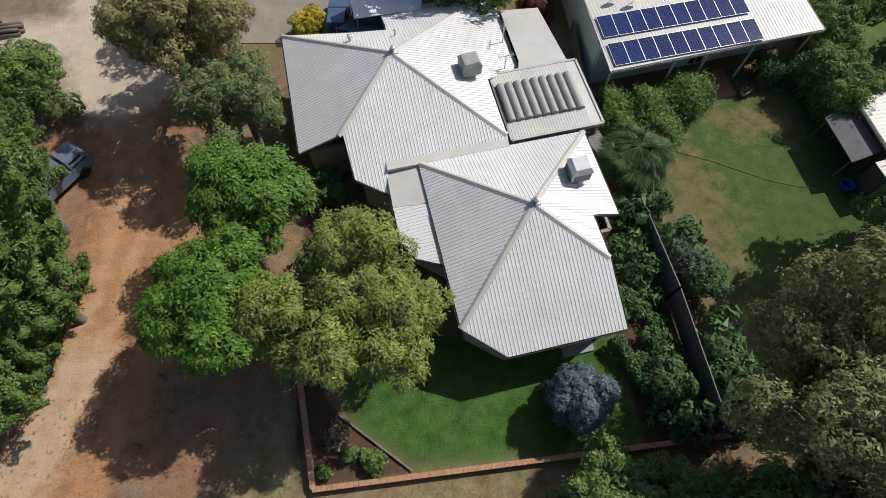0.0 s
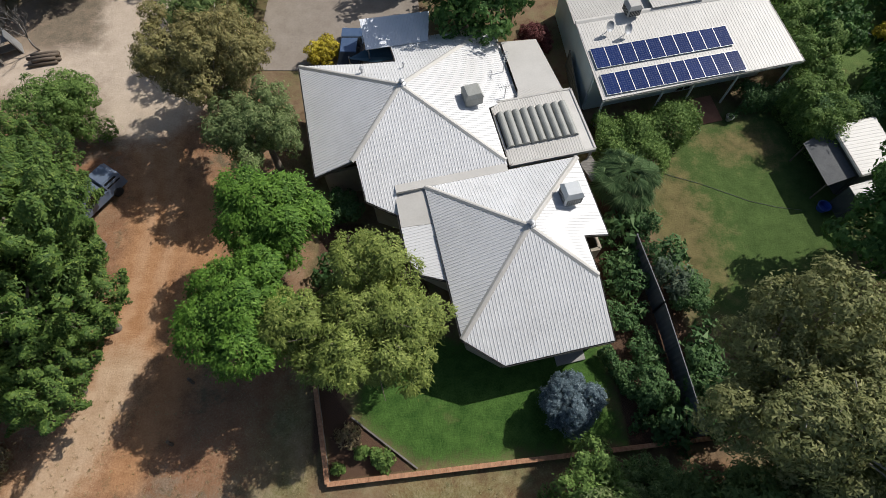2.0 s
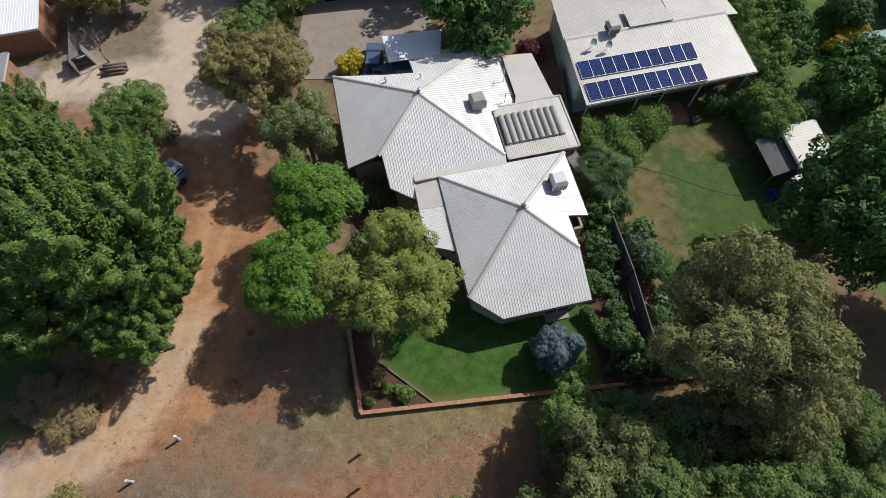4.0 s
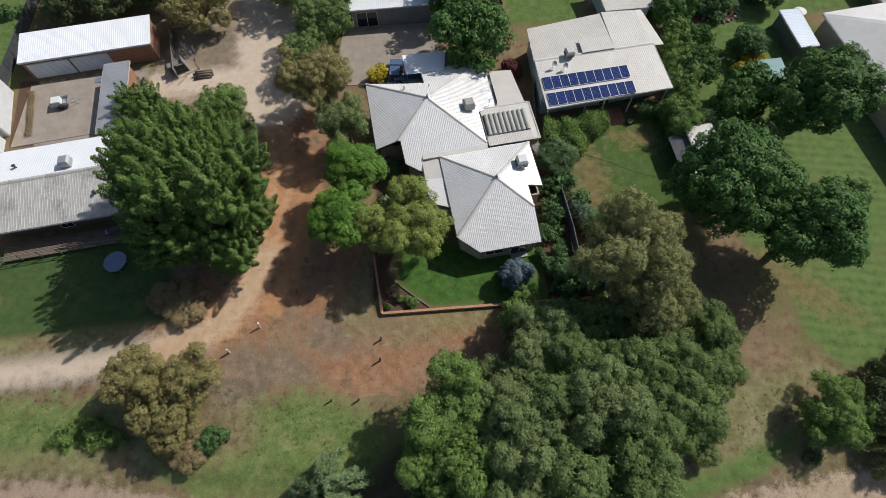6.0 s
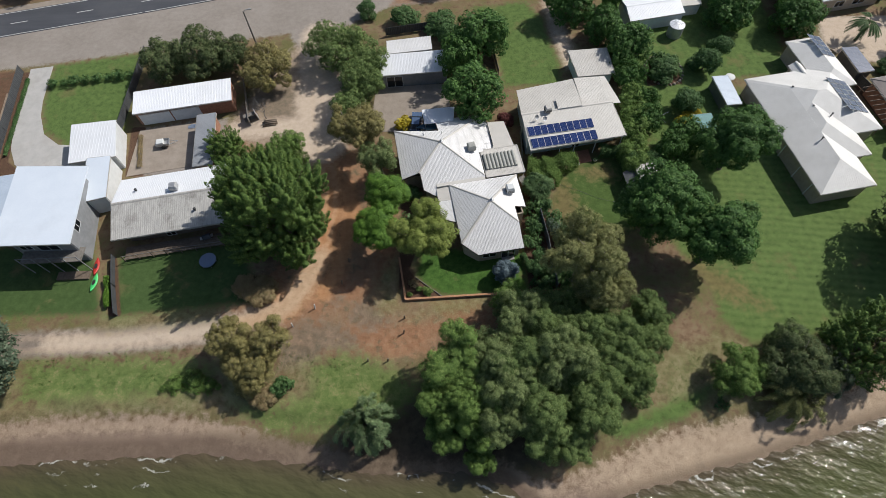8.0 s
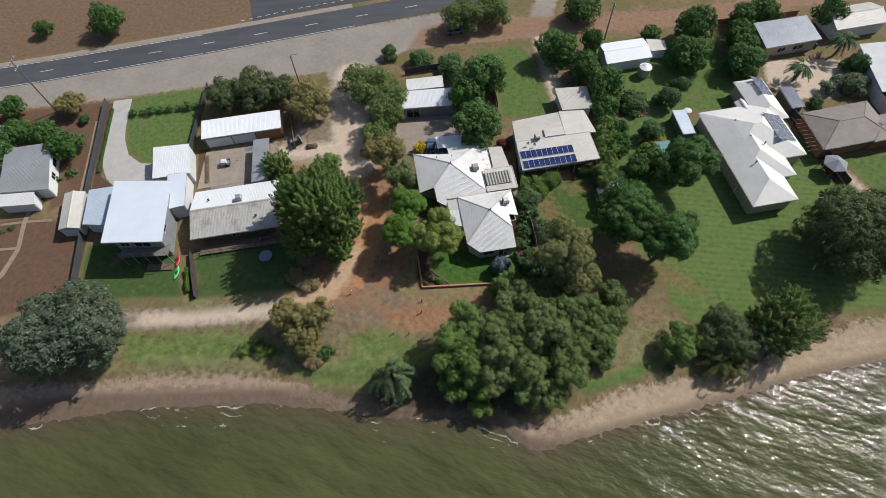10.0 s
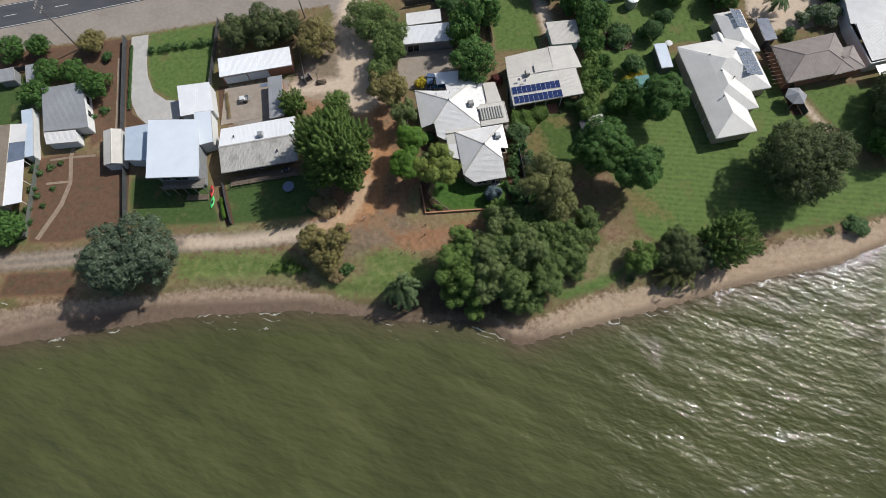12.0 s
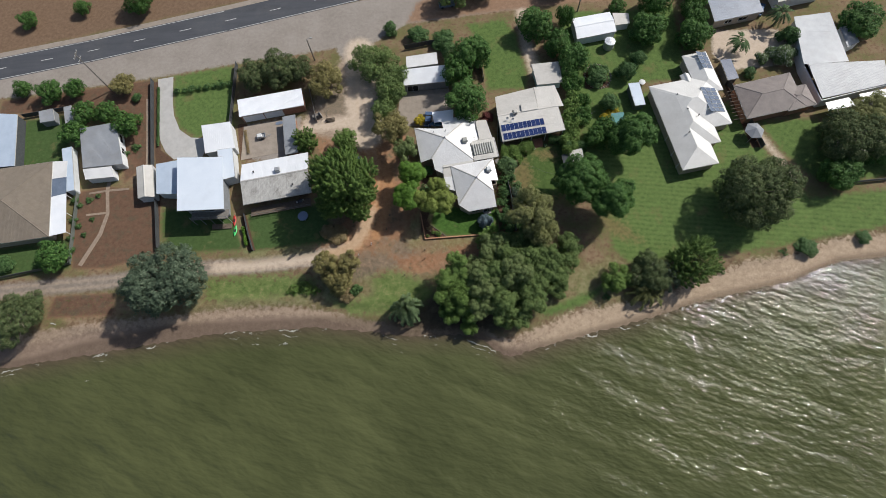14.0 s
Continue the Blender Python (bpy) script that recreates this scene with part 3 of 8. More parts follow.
    track = ramp(nt, calc(nt, "ADD", calc(nt, "MULTIPLY", mid, 0.5), calc(nt, "MULTIPLY", fine, 0.5)), ((0.35, (0.42, 0.335, 0.255)), (0.62, (0.55, 0.455, 0.36))))
    dull = ramp(nt, calc(nt, "ADD", calc(nt, "MULTIPLY", mid, 0.5), calc(nt, "MULTIPLY", fine, 0.5)), ((0.35, (0.165, 0.138, 0.114)), (0.62, (0.255, 0.216, 0.180))))
    col = mix(nt, zone("grey_track", 0.7, 0.7), col, dull)
    col = mix(nt, zone("pale_yard", 0.6, 0.8), col, track)
    ruddy = ramp(nt, calc(nt, "ADD", calc(nt, "MULTIPLY", mid, 0.5), calc(nt, "MULTIPLY", fine, 0.5)), ((0.35, (0.29, 0.142, 0.066)), (0.62, (0.45, 0.252, 0.130))))
    col = mix(nt, zone("red_track", 0.8, 1.0), col, ruddy)
    col = mix(nt, zone("track", 1.1, 0.8), col, track)
    sandy = ramp(nt, calc(nt, "ADD", calc(nt, "MULTIPLY", mid, 0.5), calc(nt, "MULTIPLY", fine, 0.5)), ((0.35, (0.37, 0.245, 0.145)), (0.62, (0.50, 0.355, 0.235))))
    col = mix(nt, zone("sandy_track", 1.0, 0.8), col, sandy)
    lane = ramp(nt, calc(nt, "ADD", calc(nt, "MULTIPLY", mid, 0.5), calc(nt, "MULTIPLY", fine, 0.5)), ((0.35, (0.18, 0.108, 0.068)), (0.62, (0.29, 0.190, 0.128))))
    col = mix(nt, zone("lane", 0.7, 1.4), col, lane)
    col = mix(nt, calc(nt, "MULTIPLY", zone("rut", 0.4, 0.6), 0.22), col, (0.56, 0.42, 0.29))
    rough = ramp(nt, calc(nt, "ADD", calc(nt, "MULTIPLY", fine, 0.5), calc(nt, "MULTIPLY", mid, 0.5)), ((0.36, (0.075, 0.095, 0.034)), (0.50, (0.175, 0.18, 0.078)), (0.64, (0.31, 0.25, 0.155))))
    rough = mix(nt, ramp(nt, big, ((0.48, grey(0)), (0.62, grey(0.8)))), rough, dry)
    col = mix(nt, calc(nt, "MULTIPLY", zone("rough_grass", 1.6, 2.6), 0.85), col, rough)
    bank = ramp(nt, calc(nt, "ADD", calc(nt, "MULTIPLY", fine, 0.55), calc(nt, "MULTIPLY", mid, 0.45)), ((0.40, (0.060, 0.105, 0.026)), (0.53, (0.125, 0.178, 0.052)), (0.64, (0.25, 0.21, 0.105))))
    col = mix(nt, calc(nt, "MULTIPLY", zone("bank_grass", 1.1, 3.4), 0.9), col, bank)
    # lawns with mower tracks, thin and dry patches
    geo = nt.nodes.new("ShaderNodeNewGeometry")
    wave = add(nt, "ShaderNodeTexWave", Scale=0.29, Distortion=1.6, Detail=3.0)
    mp = nt.nodes.new("ShaderNodeMapping")
    mp.inputs["Rotation"].default_value = (0, 0, radians(98))
    nt.links.new(geo.outputs["Position"], mp.inputs["Vector"])
    nt.links.new(mp.outputs["Vector"], wave.inputs["Vector"])
    blade = calc(nt, "ADD", calc(nt, "MULTIPLY", fine, 0.5), calc(nt, "MULTIPLY", grain, 0.5))
    lawn = ramp(nt, calc(nt, "ADD", calc(nt, "MULTIPLY", blade, 0.6), calc(nt, "MULTIPLY", mid, 0.4)), ((0.40, (0.055, 0.090, 0.025)), (0.60, (0.126, 0.190, 0.056))))
    rich = ramp(nt, calc(nt, "ADD", calc(nt, "MULTIPLY", blade, 0.6), calc(nt, "MULTIPLY", mid, 0.4)), ((0.41, (0.024, 0.064, 0.012)), (0.59, (0.078, 0.152, 0.032))))
    lawn = mix(nt, calc(nt, "MULTIPLY", calc(nt, "MULTIPLY", wave.outputs["Fac"], zone("big_lawn", 0.5, 0.3)), calc(nt, "MULTIPLY", big, 0.65)), lawn, (0.15, 0.205, 0.070))
    lawn = mix(nt, zone("rich_lawn", 0.4, 0.4), lawn, rich)
    tired = ramp(nt, calc(nt, "ADD", calc(nt, "MULTIPLY", blade, 0.6), calc(nt, "MULTIPLY", mid, 0.4)), ((0.36, (0.032, 0.060, 0.018)), (0.62, (0.076, 0.122, 0.040))))
    yard = ramp(nt, calc(nt, "ADD", calc(nt, "MULTIPLY", blade, 0.6), calc(nt, "MULTIPLY", mid, 0.4)), ((0.38, (0.040, 0.070, 0.018)), (0.62, (0.088, 0.138, 0.038))))
    lawn = mix(nt, zone("yard_lawn", 0.4, 0.4), lawn, yard)
    lawn = mix(nt, zone("dull_lawn", 0.4, 0.4), lawn, tired)
    patch = noise_of(nt, 0.23, 6, 0.68)
    lawn = mix(nt, ramp(nt, patch, ((0.56, grey(0)), (0.70, grey(0.6)))), lawn, ramp(nt, fine, ((0.35, (0.14, 0.105, 0.05)), (0.65, (0.20, 0.165, 0.08)))))
    lawn = mix(nt, calc(nt, "MULTIPLY", zone("worn", 1.4, 3.2), 0.7), lawn, ramp(nt, mid, ((0.35, (0.15, 0.10, 0.05)), (0.65, (0.21, 0.155, 0.075)))))
    col = mix(nt, zone("lawn", 0.8, 1.1), col, lawn)
    mulch = ramp(nt, grain, ((0.38, (0.045, 0.028, 0.02)), (0.65, (0.16, 0.095, 0.06))))
    col = mix(nt, zone("bed", 0.15, 0.2), col, mulch)
    sand = ramp(nt, calc(nt, "ADD", calc(nt, "MULTIPLY", mid, 0.5), calc(nt, "MULTIPLY", fine, 0.5)), ((0.36, (0.155, 0.110, 0.083)), (0.62, (0.285, 0.212, 0.160))))
    dry_sand = ramp(nt, calc(nt, "ADD", calc(nt, "MULTIPLY", mid, 0.5), calc(nt, "MULTIPLY", fine, 0.5)), ((0.36, (0.26, 0.19, 0.13)), (0.62, (0.45, 0.35, 0.25))))
    sand = mix(nt, zone("dry_sand", 3.0, 3.0), sand, dry_sand)
    col = mix(nt, zone("sand", 0.7, 2.4), col, sand)
    # the thicket's shade, painted into the ground colour as dark brown
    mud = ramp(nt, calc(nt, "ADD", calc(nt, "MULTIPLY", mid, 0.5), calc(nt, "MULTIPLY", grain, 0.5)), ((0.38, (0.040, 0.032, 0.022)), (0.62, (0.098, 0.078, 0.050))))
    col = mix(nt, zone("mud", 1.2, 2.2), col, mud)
    col = mix(nt, calc(nt, "MULTIPLY", zone("sand_top", 0.7, 1.4), 0.5), col, dry_sand)
    col = mix(nt, calc(nt, "MULTIPLY", zone("wet", 0.7, 0.9), 0.56), col, (0.085, 0.06, 0.042))
    nt.links.new(col, p.inputs["Base Color"])
    p.inputs["Roughness"].default_value = 0.95
    p.inputs["Specular IOR Level"].default_value = 0.15
    bump(nt, p, calc(nt, "ADD", calc(nt, "MULTIPLY", fine, 0.6), calc(nt, "ADD", calc(nt, "MULTIPLY", grain, 0.2), mid)), 0.5, 0.10)
    return m


ground = ground_mesh()
ground.data.materials.append(ground_material())


def water_material():
    m, nt, p = nodes_of("lake_water")
    a = nt.nodes.new("ShaderNodeAttribute")
    a.attribute_name = "offshore"
    far = noise_of(nt, 0.03, 5, 0.62)
    deep = ramp(nt, far, ((0.36, (0.055, 0.062, 0.024)), (0.64, (0.082, 0.090, 0.036))))
    shallow = (0.088, 0.068, 0.042)
    col = mix(nt, ramp(nt, a.outputs["Fac"], ((0.0, grey(0.95)), (0.035, grey(0.45)), (0.11, grey(0)))), deep, shallow)
    # thin broken lines of foam where the small waves run up the sand
    wander = noise_of(nt, 0.16, 3, 0.6)
    lace = noise_of(nt, 2.2, 5, 0.7)
    patchy = noise_of(nt, 0.2, 4, 0.65)
    out = calc(nt, "ADD", calc(nt, "MULTIPLY", a.outputs["Fac"], 40.0), calc(nt, "ADD", calc(nt, "MULTIPLY", calc(nt, "SUBTRACT", wander, 0.5), 4.5), calc(nt, "MULTIPLY", calc(nt, "SUBTRACT", lace, 0.5), 0.9)))

    def strand(at, width, gate):
        near = calc(nt, "ABSOLUTE", calc(nt, "SUBTRACT", out, at))
        mr = nt.nodes.new("ShaderNodeMapRange")
        mr.interpolation_type = "SMOOTHSTEP"
        mr.inputs["From Min"].default_value, mr.inputs["From Max"].default_value = width * 0.3, width
        mr.inputs["To Min"].default_value, mr.inputs["To Max"].default_value = 1.0, 0.0
        nt.links.new(near, mr.inputs["Value"])
        return calc(nt, "MULTIPLY", mr.outputs["Result"], ramp(nt, patchy, ((gate, grey(0)), (gate + 0.07, grey(0.9)))))
    foam = calc(nt, "MAXIMUM", strand(0.4, 0.15, 0.52), calc(nt, "MAXIMUM", strand(1.5, 0.10, 0.59), calc(nt, "MAXIMUM", strand(3.0, 0.10, 0.62), strand(5.2, 0.11, 0.66))))
    col = mix(nt, calc(nt, "MULTIPLY", foam, 0.8), col, (0.52, 0.52, 0.47))
    nt.links.new(col, p.inputs["Base Color"])
    p.inputs["IOR"].default_value = 1.33
    p.inputs["Roughness"].default_value = 0.9
    p.inputs["Specular IOR Level"].default_value = 0.0
    p.inputs["Coat Weight"].default_value = 1.0
    p.inputs["Coat IOR"].default_value = 1.33
    nt.links.new(calc(nt, "MULTIPLY_ADD", foam, 0.6, 0.055), p.inputs["Coat Roughness"])
    geo = nt.nodes.new("ShaderNodeNewGeometry")
    mp = nt.nodes.new("ShaderNodeMapping")
    mp.inputs["Rotation"].default_value = (0, 0, radians(22))
    nt.links.new(geo.outputs["Position"], mp.inputs["Vector"])
    swell = noise_of(nt, 0.36, 2, 0.45, mp.outputs["Vector"], (0.42, 1.0, 1))
    ripple = noise_of(nt, 3.6, 2, 0.5, mp.outputs["Vector"], (0.6, 1.0, 1))
    chop = noise_of(nt, 1.2, 3, 0.5, mp.outputs["Vector"], (0.5, 1.0, 1))
    bump(nt, p, calc(nt, "ADD", calc(nt, "ADD", calc(nt, "MULTIPLY", swell, 0.78), calc(nt, "MULTIPLY", chop, 0.37)), calc(nt, "MULTIPLY", ripple, 0.10)), 1.0, 0.66)
    sheen = p.inputs["Normal"].links[0]
    nt.links.new(sheen.from_socket, p.inputs["Coat Normal"])
    nt.links.remove(sheen)
    soft_bump = add(nt, "ShaderNodeBump", Strength=0.75, Distance=0.9)
    nt.links.new(calc(nt, "ADD", swell, calc(nt, "MULTIPLY", chop, 0.24)), soft_bump.inputs["Height"])
    nt.links.new(soft_bump.outputs["Normal"], p.inputs["Normal"])
    return m


def water_mesh():
    def grow(lo, hi, step, far_lo, far_hi):
        inner = np.arange(lo, hi + 1e-6, step)
        g = np.cumsum(step * 1.4 ** np.arange(1, 26))
        return np.concatenate([lo - g[g < far_lo][::-1], inner, hi + g[g < far_hi]])
    xs, ys = grow(-125, 125, 0.85, 3000, 3000), grow(-112, 8, 0.75, 3000, 20)
    gx, gy = np.meshgrid(xs, ys)
    x, y = gx.ravel(), gy.ravel()
    out = -shore_gap(x, y)
    z = np.zeros_like(x)
    rng = np.random.default_rng(5)
    for k in range(14):
        ang = radians(-112 + rng.normal(0, 11))
        length = rng.uniform(3.6, 8.0)
        z += 0.0066 * length * np.sin((x * math.cos(ang) + y * math.sin(ang)) * 2 * math.pi / length + rng.uniform(0, 6.28) + 0.8 * np.sin(x * 0.07 + k) + 0.6 * np.sin(y * 0.09 + 2 * k)) * 0.55
    z *= np.clip(out / 10, 0.02, 1) * np.clip(1 - (np.abs(x) - 125) / 60, 0, 1)
    nx, ny = len(xs), len(ys)
    i = (np.arange(ny - 1)[:, None] * nx + np.arange(nx - 1)[None]).ravel()
    faces = np.stack([i, i + 1, i + nx + 1, i + nx], 1)
    faces = faces[out[faces].max(1) > -4]
    me = bpy.data.meshes.new("water")
    me.vertices.add(len(x))
    me.vertices.foreach_set("co", np.stack([x, y, z + WATER], 1).ravel())
    me.loops.add(faces.size)
    me.loops.foreach_set("vertex_index", faces.ravel())
    me.polygons.add(len(faces))
    me.polygons.foreach_set("loop_start", np.arange(0, faces.size, 4))
    me.polygons.foreach_set("use_smooth", np.ones(len(faces), bool))
    me.update()
    at = me.attributes.new("offshore", "FLOAT", "POINT")
    at.data.foreach_set("value", np.clip(out / 40, 0, 1))
    me.materials.append(water_material())
    return tagged(new("water", me), "olive green lake water ruffled by wind, foam along the sand", "water", kind="structure")


water = water_mesh()


# ---- building blocks ----
def mesh_of(name, verts, faces, material, smooth=False):
    me = bpy.data.meshes.new(name)
    me.from_pydata([tuple(v) for v in verts], [], faces)
    me.materials.append(material)
    if smooth:
        me.polygons.foreach_set("use_smooth", np.ones(len(me.polygons), bool))
    me.update()
    return me


def empty(name, x=0.0, y=0.0, z=0.0, turn=0.0):
    e = new(name)
    e.empty_display_size = 0.3
    e.matrix_basis = pose(x, y, z, 0, 0, turn)
    return e


def part(name, data, parent, label=""):
    """Links mesh data, given in the parent's own space, as one object under it. A (verts, faces, material) tuple is made into a mesh."""
    if isinstance(data, tuple):
        data = mesh_of(name, *data)
    ob = new(name, data)
    ob.parent = parent
    if label:
        tagged(ob, label)
    return ob


class Soup:
    """Collects faces of one mesh."""

    def __init__(self):
        self.v, self.f = [], []

    def poly(self, pts, *faces):
        n = len(self.v)
        self.v += [tuple(p) for p in pts]
        self.f += [tuple(n + i for i in f) for f in faces]

    def prism(self, lower, upper):
        """A closed block between two rings of points."""
        k = len(lower)
        sides = [(i, (i + 1) % k, k + (i + 1) % k, k + i) for i in range(k)]
        self.poly(list(lower) + list(upper), tuple(reversed(range(k))), tuple(range(k, 2 * k)), *sides)

    def box(self, x0, y0, z0, x1, y1, z1, bevel=0.0):
        b = bevel
        if not b:
            self.prism([(x0, y0, z0), (x1, y0, z0), (x1, y1, z0), (x0, y1, z0)], [(x0, y0, z1), (x1, y0, z1), (x1, y1, z1), (x0, y1, z1)])
            return
        def ring(i, z):
            return [(x0 + b, y0 + i, z), (x1 - b, y0 + i, z), (x1 - i, y0 + b, z), (x1 - i, y1 - b, z), (x1 - b, y1 - i, z), (x0 + b, y1 - i, z), (x0 + i, y1 - b, z), (x0 + i, y0 + b, z)]
        self.prism(ring(b * 0.7, z0), ring(0, z0 + b))
        self.prism(ring(0, z0 + b), ring(0, z1 - b))
        self.prism(ring(0, z1 - b), ring(b * 0.7, z1))

    def beam(self, a, b, w, h, up=(0, 0, 1)):
        """A bar of width w and height h from a to b."""
        a, b, up = Vector(a), Vector(b), Vector(up)
        d = (b - a).normalized()
        if abs(d.dot(up)) > 0.98:
            up = Vector((1, 0, 0))
        s = d.cross(up).normalized() * (w / 2)
        u = s.cross(d).normalized() * (h / 2)
        self.prism([a - s - u, a + s - u, a + s + u, a - s + u], [b - s - u, b + s - u, b + s + u, b - s + u])

    def tube(self, line, radii, sides=7):
        """A round bar along a line of points."""
        line = [Vector(p) for p in line]
        rings = []
        for k, p in enumerate(line):
            d = (line[min(k + 1, len(line) - 1)] - line[max(k - 1, 0)]).normalized()
            s = d.cross(Vector((0.3, 0.2, 1) if abs(d.z) < 0.95 else (1, 0.2, 0))).normalized()
            u = s.cross(d)
            r = radii[k] if not isinstance(radii, (int, float)) else radii
            rings.append([p + (s * math.cos(2 * math.pi * i / sides) + u * math.sin(2 * math.pi * i / sides)) * r for i in range(sides)])
        faces = []
        for k in range(len(rings) - 1):
            for i in range(sides):
                j = (i + 1) % sides
                faces.append((k * sides + i, k * sides + j, (k + 1) * sides + j, (k + 1) * sides + i))
        faces += [tuple(reversed(range(sides))), tuple(range((len(rings) - 1) * sides, len(rings) * sides))]
        self.poly([p for r in rings for p in r], *faces)

    def lathe(self, profile, sides=14, at=(0, 0, 0)):
        """Turns (radius, height) pairs round the upright axis."""
        pts = [(at[0] + r * math.cos(2 * math.pi * i / sides), at[1] + r * math.sin(2 * math.pi * i / sides), at[2] + z) for r, z in profile for i in range(sides)]
        faces = []
        for k in range(len(profile) - 1):
            for i in range(sides):
                j = (i + 1) % sides
                faces.append((k * sides + i, k * sides + j, (k + 1) * sides + j, (k + 1) * sides + i))
        faces += [tuple(reversed(range(sides))), tuple(range((len(profile) - 1) * sides, len(profile) * sides))]
        self.poly(pts, *faces)

    def out(self, material, smooth=False):
        return (self.v, self.f, material, smooth)


def roof_sheet(parent, pts, material, pitch=0.24, rib=0.011, width=0.07, thick=0.05, label=""):
    """One plane of ribbed metal roofing over a flat polygon; the ribs run down the slope. pitch 0: smooth."""
    pts = [Vector(p) for p in pts]
    n = Vector((0, 0, 0))
    for a, b in zip(pts, pts[1:] + pts[:1]):
        n += a.cross(b)
    n.normalize()
    if n.z < 0:
        n, pts = -n, pts[::-1]
    s = Soup()
    s.prism([p - n * thick for p in pts], pts)
    if pitch:
        down = Vector((0, 0, -1)) - n * Vector((0, 0, -1)).dot(n)
        if down.length < 0.02:
            down = pts[1] - pts[0]
        down.normalize()
        across = n.cross(down)
        o = pts[0]
        flat = [((p - o).dot(across), (p - o).dot(down)) for p in pts]
        lo, hi = min(f[0] for f in flat), max(f[0] for f in flat)
        c = math.ceil((lo + 0.04) / pitch) * pitch
        before = []
        while c < hi - 0.04:
            cuts = []
            for (ax, ay), (bx, by) in zip(flat, flat[1:] + flat[:1]):
                if (ax > c) != (bx > c):
                    cuts.append(ay + (by - ay) * (c - ax) / (bx - ax))
            cuts.sort()
            here = []
            for d0, d1 in zip(cuts[::2], cuts[1::2]):
                if d1 - d0 > 0.1:
                    k = len(s.v)
                    row = []
                    for d in (d0 + 0.01, d1 - 0.01):
                        q = o + across * c + down * d + n * 0.004
                        row += [q - across * width / 2, q - across * width * 0.25 + n * rib, q + across * width * 0.25 + n * rib, q + across * width / 2]
                    s.poly(row, (0, 1, 5, 4), (1, 2, 6, 5), (2, 3, 7, 6), (0, 3, 2, 1), (4, 5, 6, 7))
                    here.append(k)
            if len(here) == len(before):
                s.f += [(i + 3, j, j + 4, i + 7) for i, j in zip(before, here)]
            before = here
            c += pitch
    return part("roof_sheet", s.out(material), parent, label)


def ridge_cap(parent, a, b, material, w=0.22):
    """Folded capping along a ridge or hip."""
    a, b = Vector(a), Vector(b)
    d = (b - a).normalized()
    s = d.cross(Vector((0, 0, 1))).normalized() * w
    up, low = Vector((0, 0, 0.075)), Vector((0, 0, -0.02))
    m = Soup()
    m.prism([a - s + low, a + s + low, a + s * 0.25 + up, a - s * 0.25 + up], [b - s + low, b + s + low, b + s * 0.25 + up, b - s * 0.25 + up])
    return part("ridge_cap", m.out(material), parent)


def gutter(parent, a, b, material, drop=0.06, w=0.13):
    m = Soup()
    a, b = Vector(a), Vector(b)
    d = (b - a).normalized()
    s = d.cross(Vector((0, 0, 1))).normalized()
    z0, z1 = Vector((0, 0, -drop - 0.12)), Vector((0, 0, -drop + 0.03))
    for off in (-w / 2, w / 2):
        m.beam(a + s * off + (z0 + z1) / 2, b + s * off + (z0 + z1) / 2, 0.015, 0.15)
    m.beam(a + z0, b + z0, w, 0.015)
    return part("gutter", m.out(material), parent)


def wall_run(parent, pts, z0, z1, material, closed=True, thick=0.2, name="wall"):
    """Walls along a plan outline, one mesh for each straight length. z1: a height, or a height for each point."""
    k = len(pts)
    tops = [z1] * k if isinstance(z1, (int, float)) else z1
    made = []
    for i in range(k if closed else k - 1):
        (ax, ay), (bx, by) = pts[i], pts[(i + 1) % k]
        d = Vector((bx - ax, by - ay, 0))
        if d.length < 0.05:
            continue
        n = Vector((-d.y, d.x, 0)).normalized() * thick / 2
        a, b = Vector((ax, ay, 0)), Vector((bx, by, 0)) - d.normalized() * 0.003
        m = Soup()
        za, zb = tops[i], tops[(i + 1) % k]
        m.prism([a - n + Vector((0, 0, z0)), b - n + Vector((0, 0, z0)), b + n + Vector((0, 0, z0)), a + n + Vector((0, 0, z0))],
                [a - n + Vector((0, 0, za)), b - n + Vector((0, 0, zb)), b + n + Vector((0, 0, zb)), a + n + Vector((0, 0, za))])
        made.append(part(name, m.out(material), parent))
    return made


def window(parent, a, b, sill, head, inside, frame_mat="wall_white"):
    """A framed window on the wall face from a to b (plan points), standing proud of it; inside: a plan point behind it."""
    a, b = Vector((*a, 0)), Vector((*b, 0))
    d = (b - a).normalized()
    n = Vector((-d.y, d.x, 0))
    if n.dot(Vector((*inside, 0)) - a) > 0:
        n = -n
    off = n * 0.11
    f = Soup()
    z0, z1 = Vector((0, 0, sill)), Vector((0, 0, head))
    for p, q in ((a + z0, b + z0), (a + z1, b + z1), (a + z0, a + z1), (b + z0, b + z1), ((a + b) / 2 + z0, (a + b) / 2 + z1)):
        f.beam(p + off, q + off, 0.07, 0.07, up=n)
    fr = part("window", f.out(M[frame_mat]), parent)
    g = Soup()
    g.prism([a + z0 + off * 0.8, b + z0 + off * 0.8, b + z1 + off * 0.8, a + z1 + off * 0.8], [a + z0 + off * 1.1, b + z0 + off * 1.1, b + z1 + off * 1.1, a + z1 + off * 1.1])
    part("pane", g.out(M["glass_dark"]), fr, "dark window glass")
    return fr


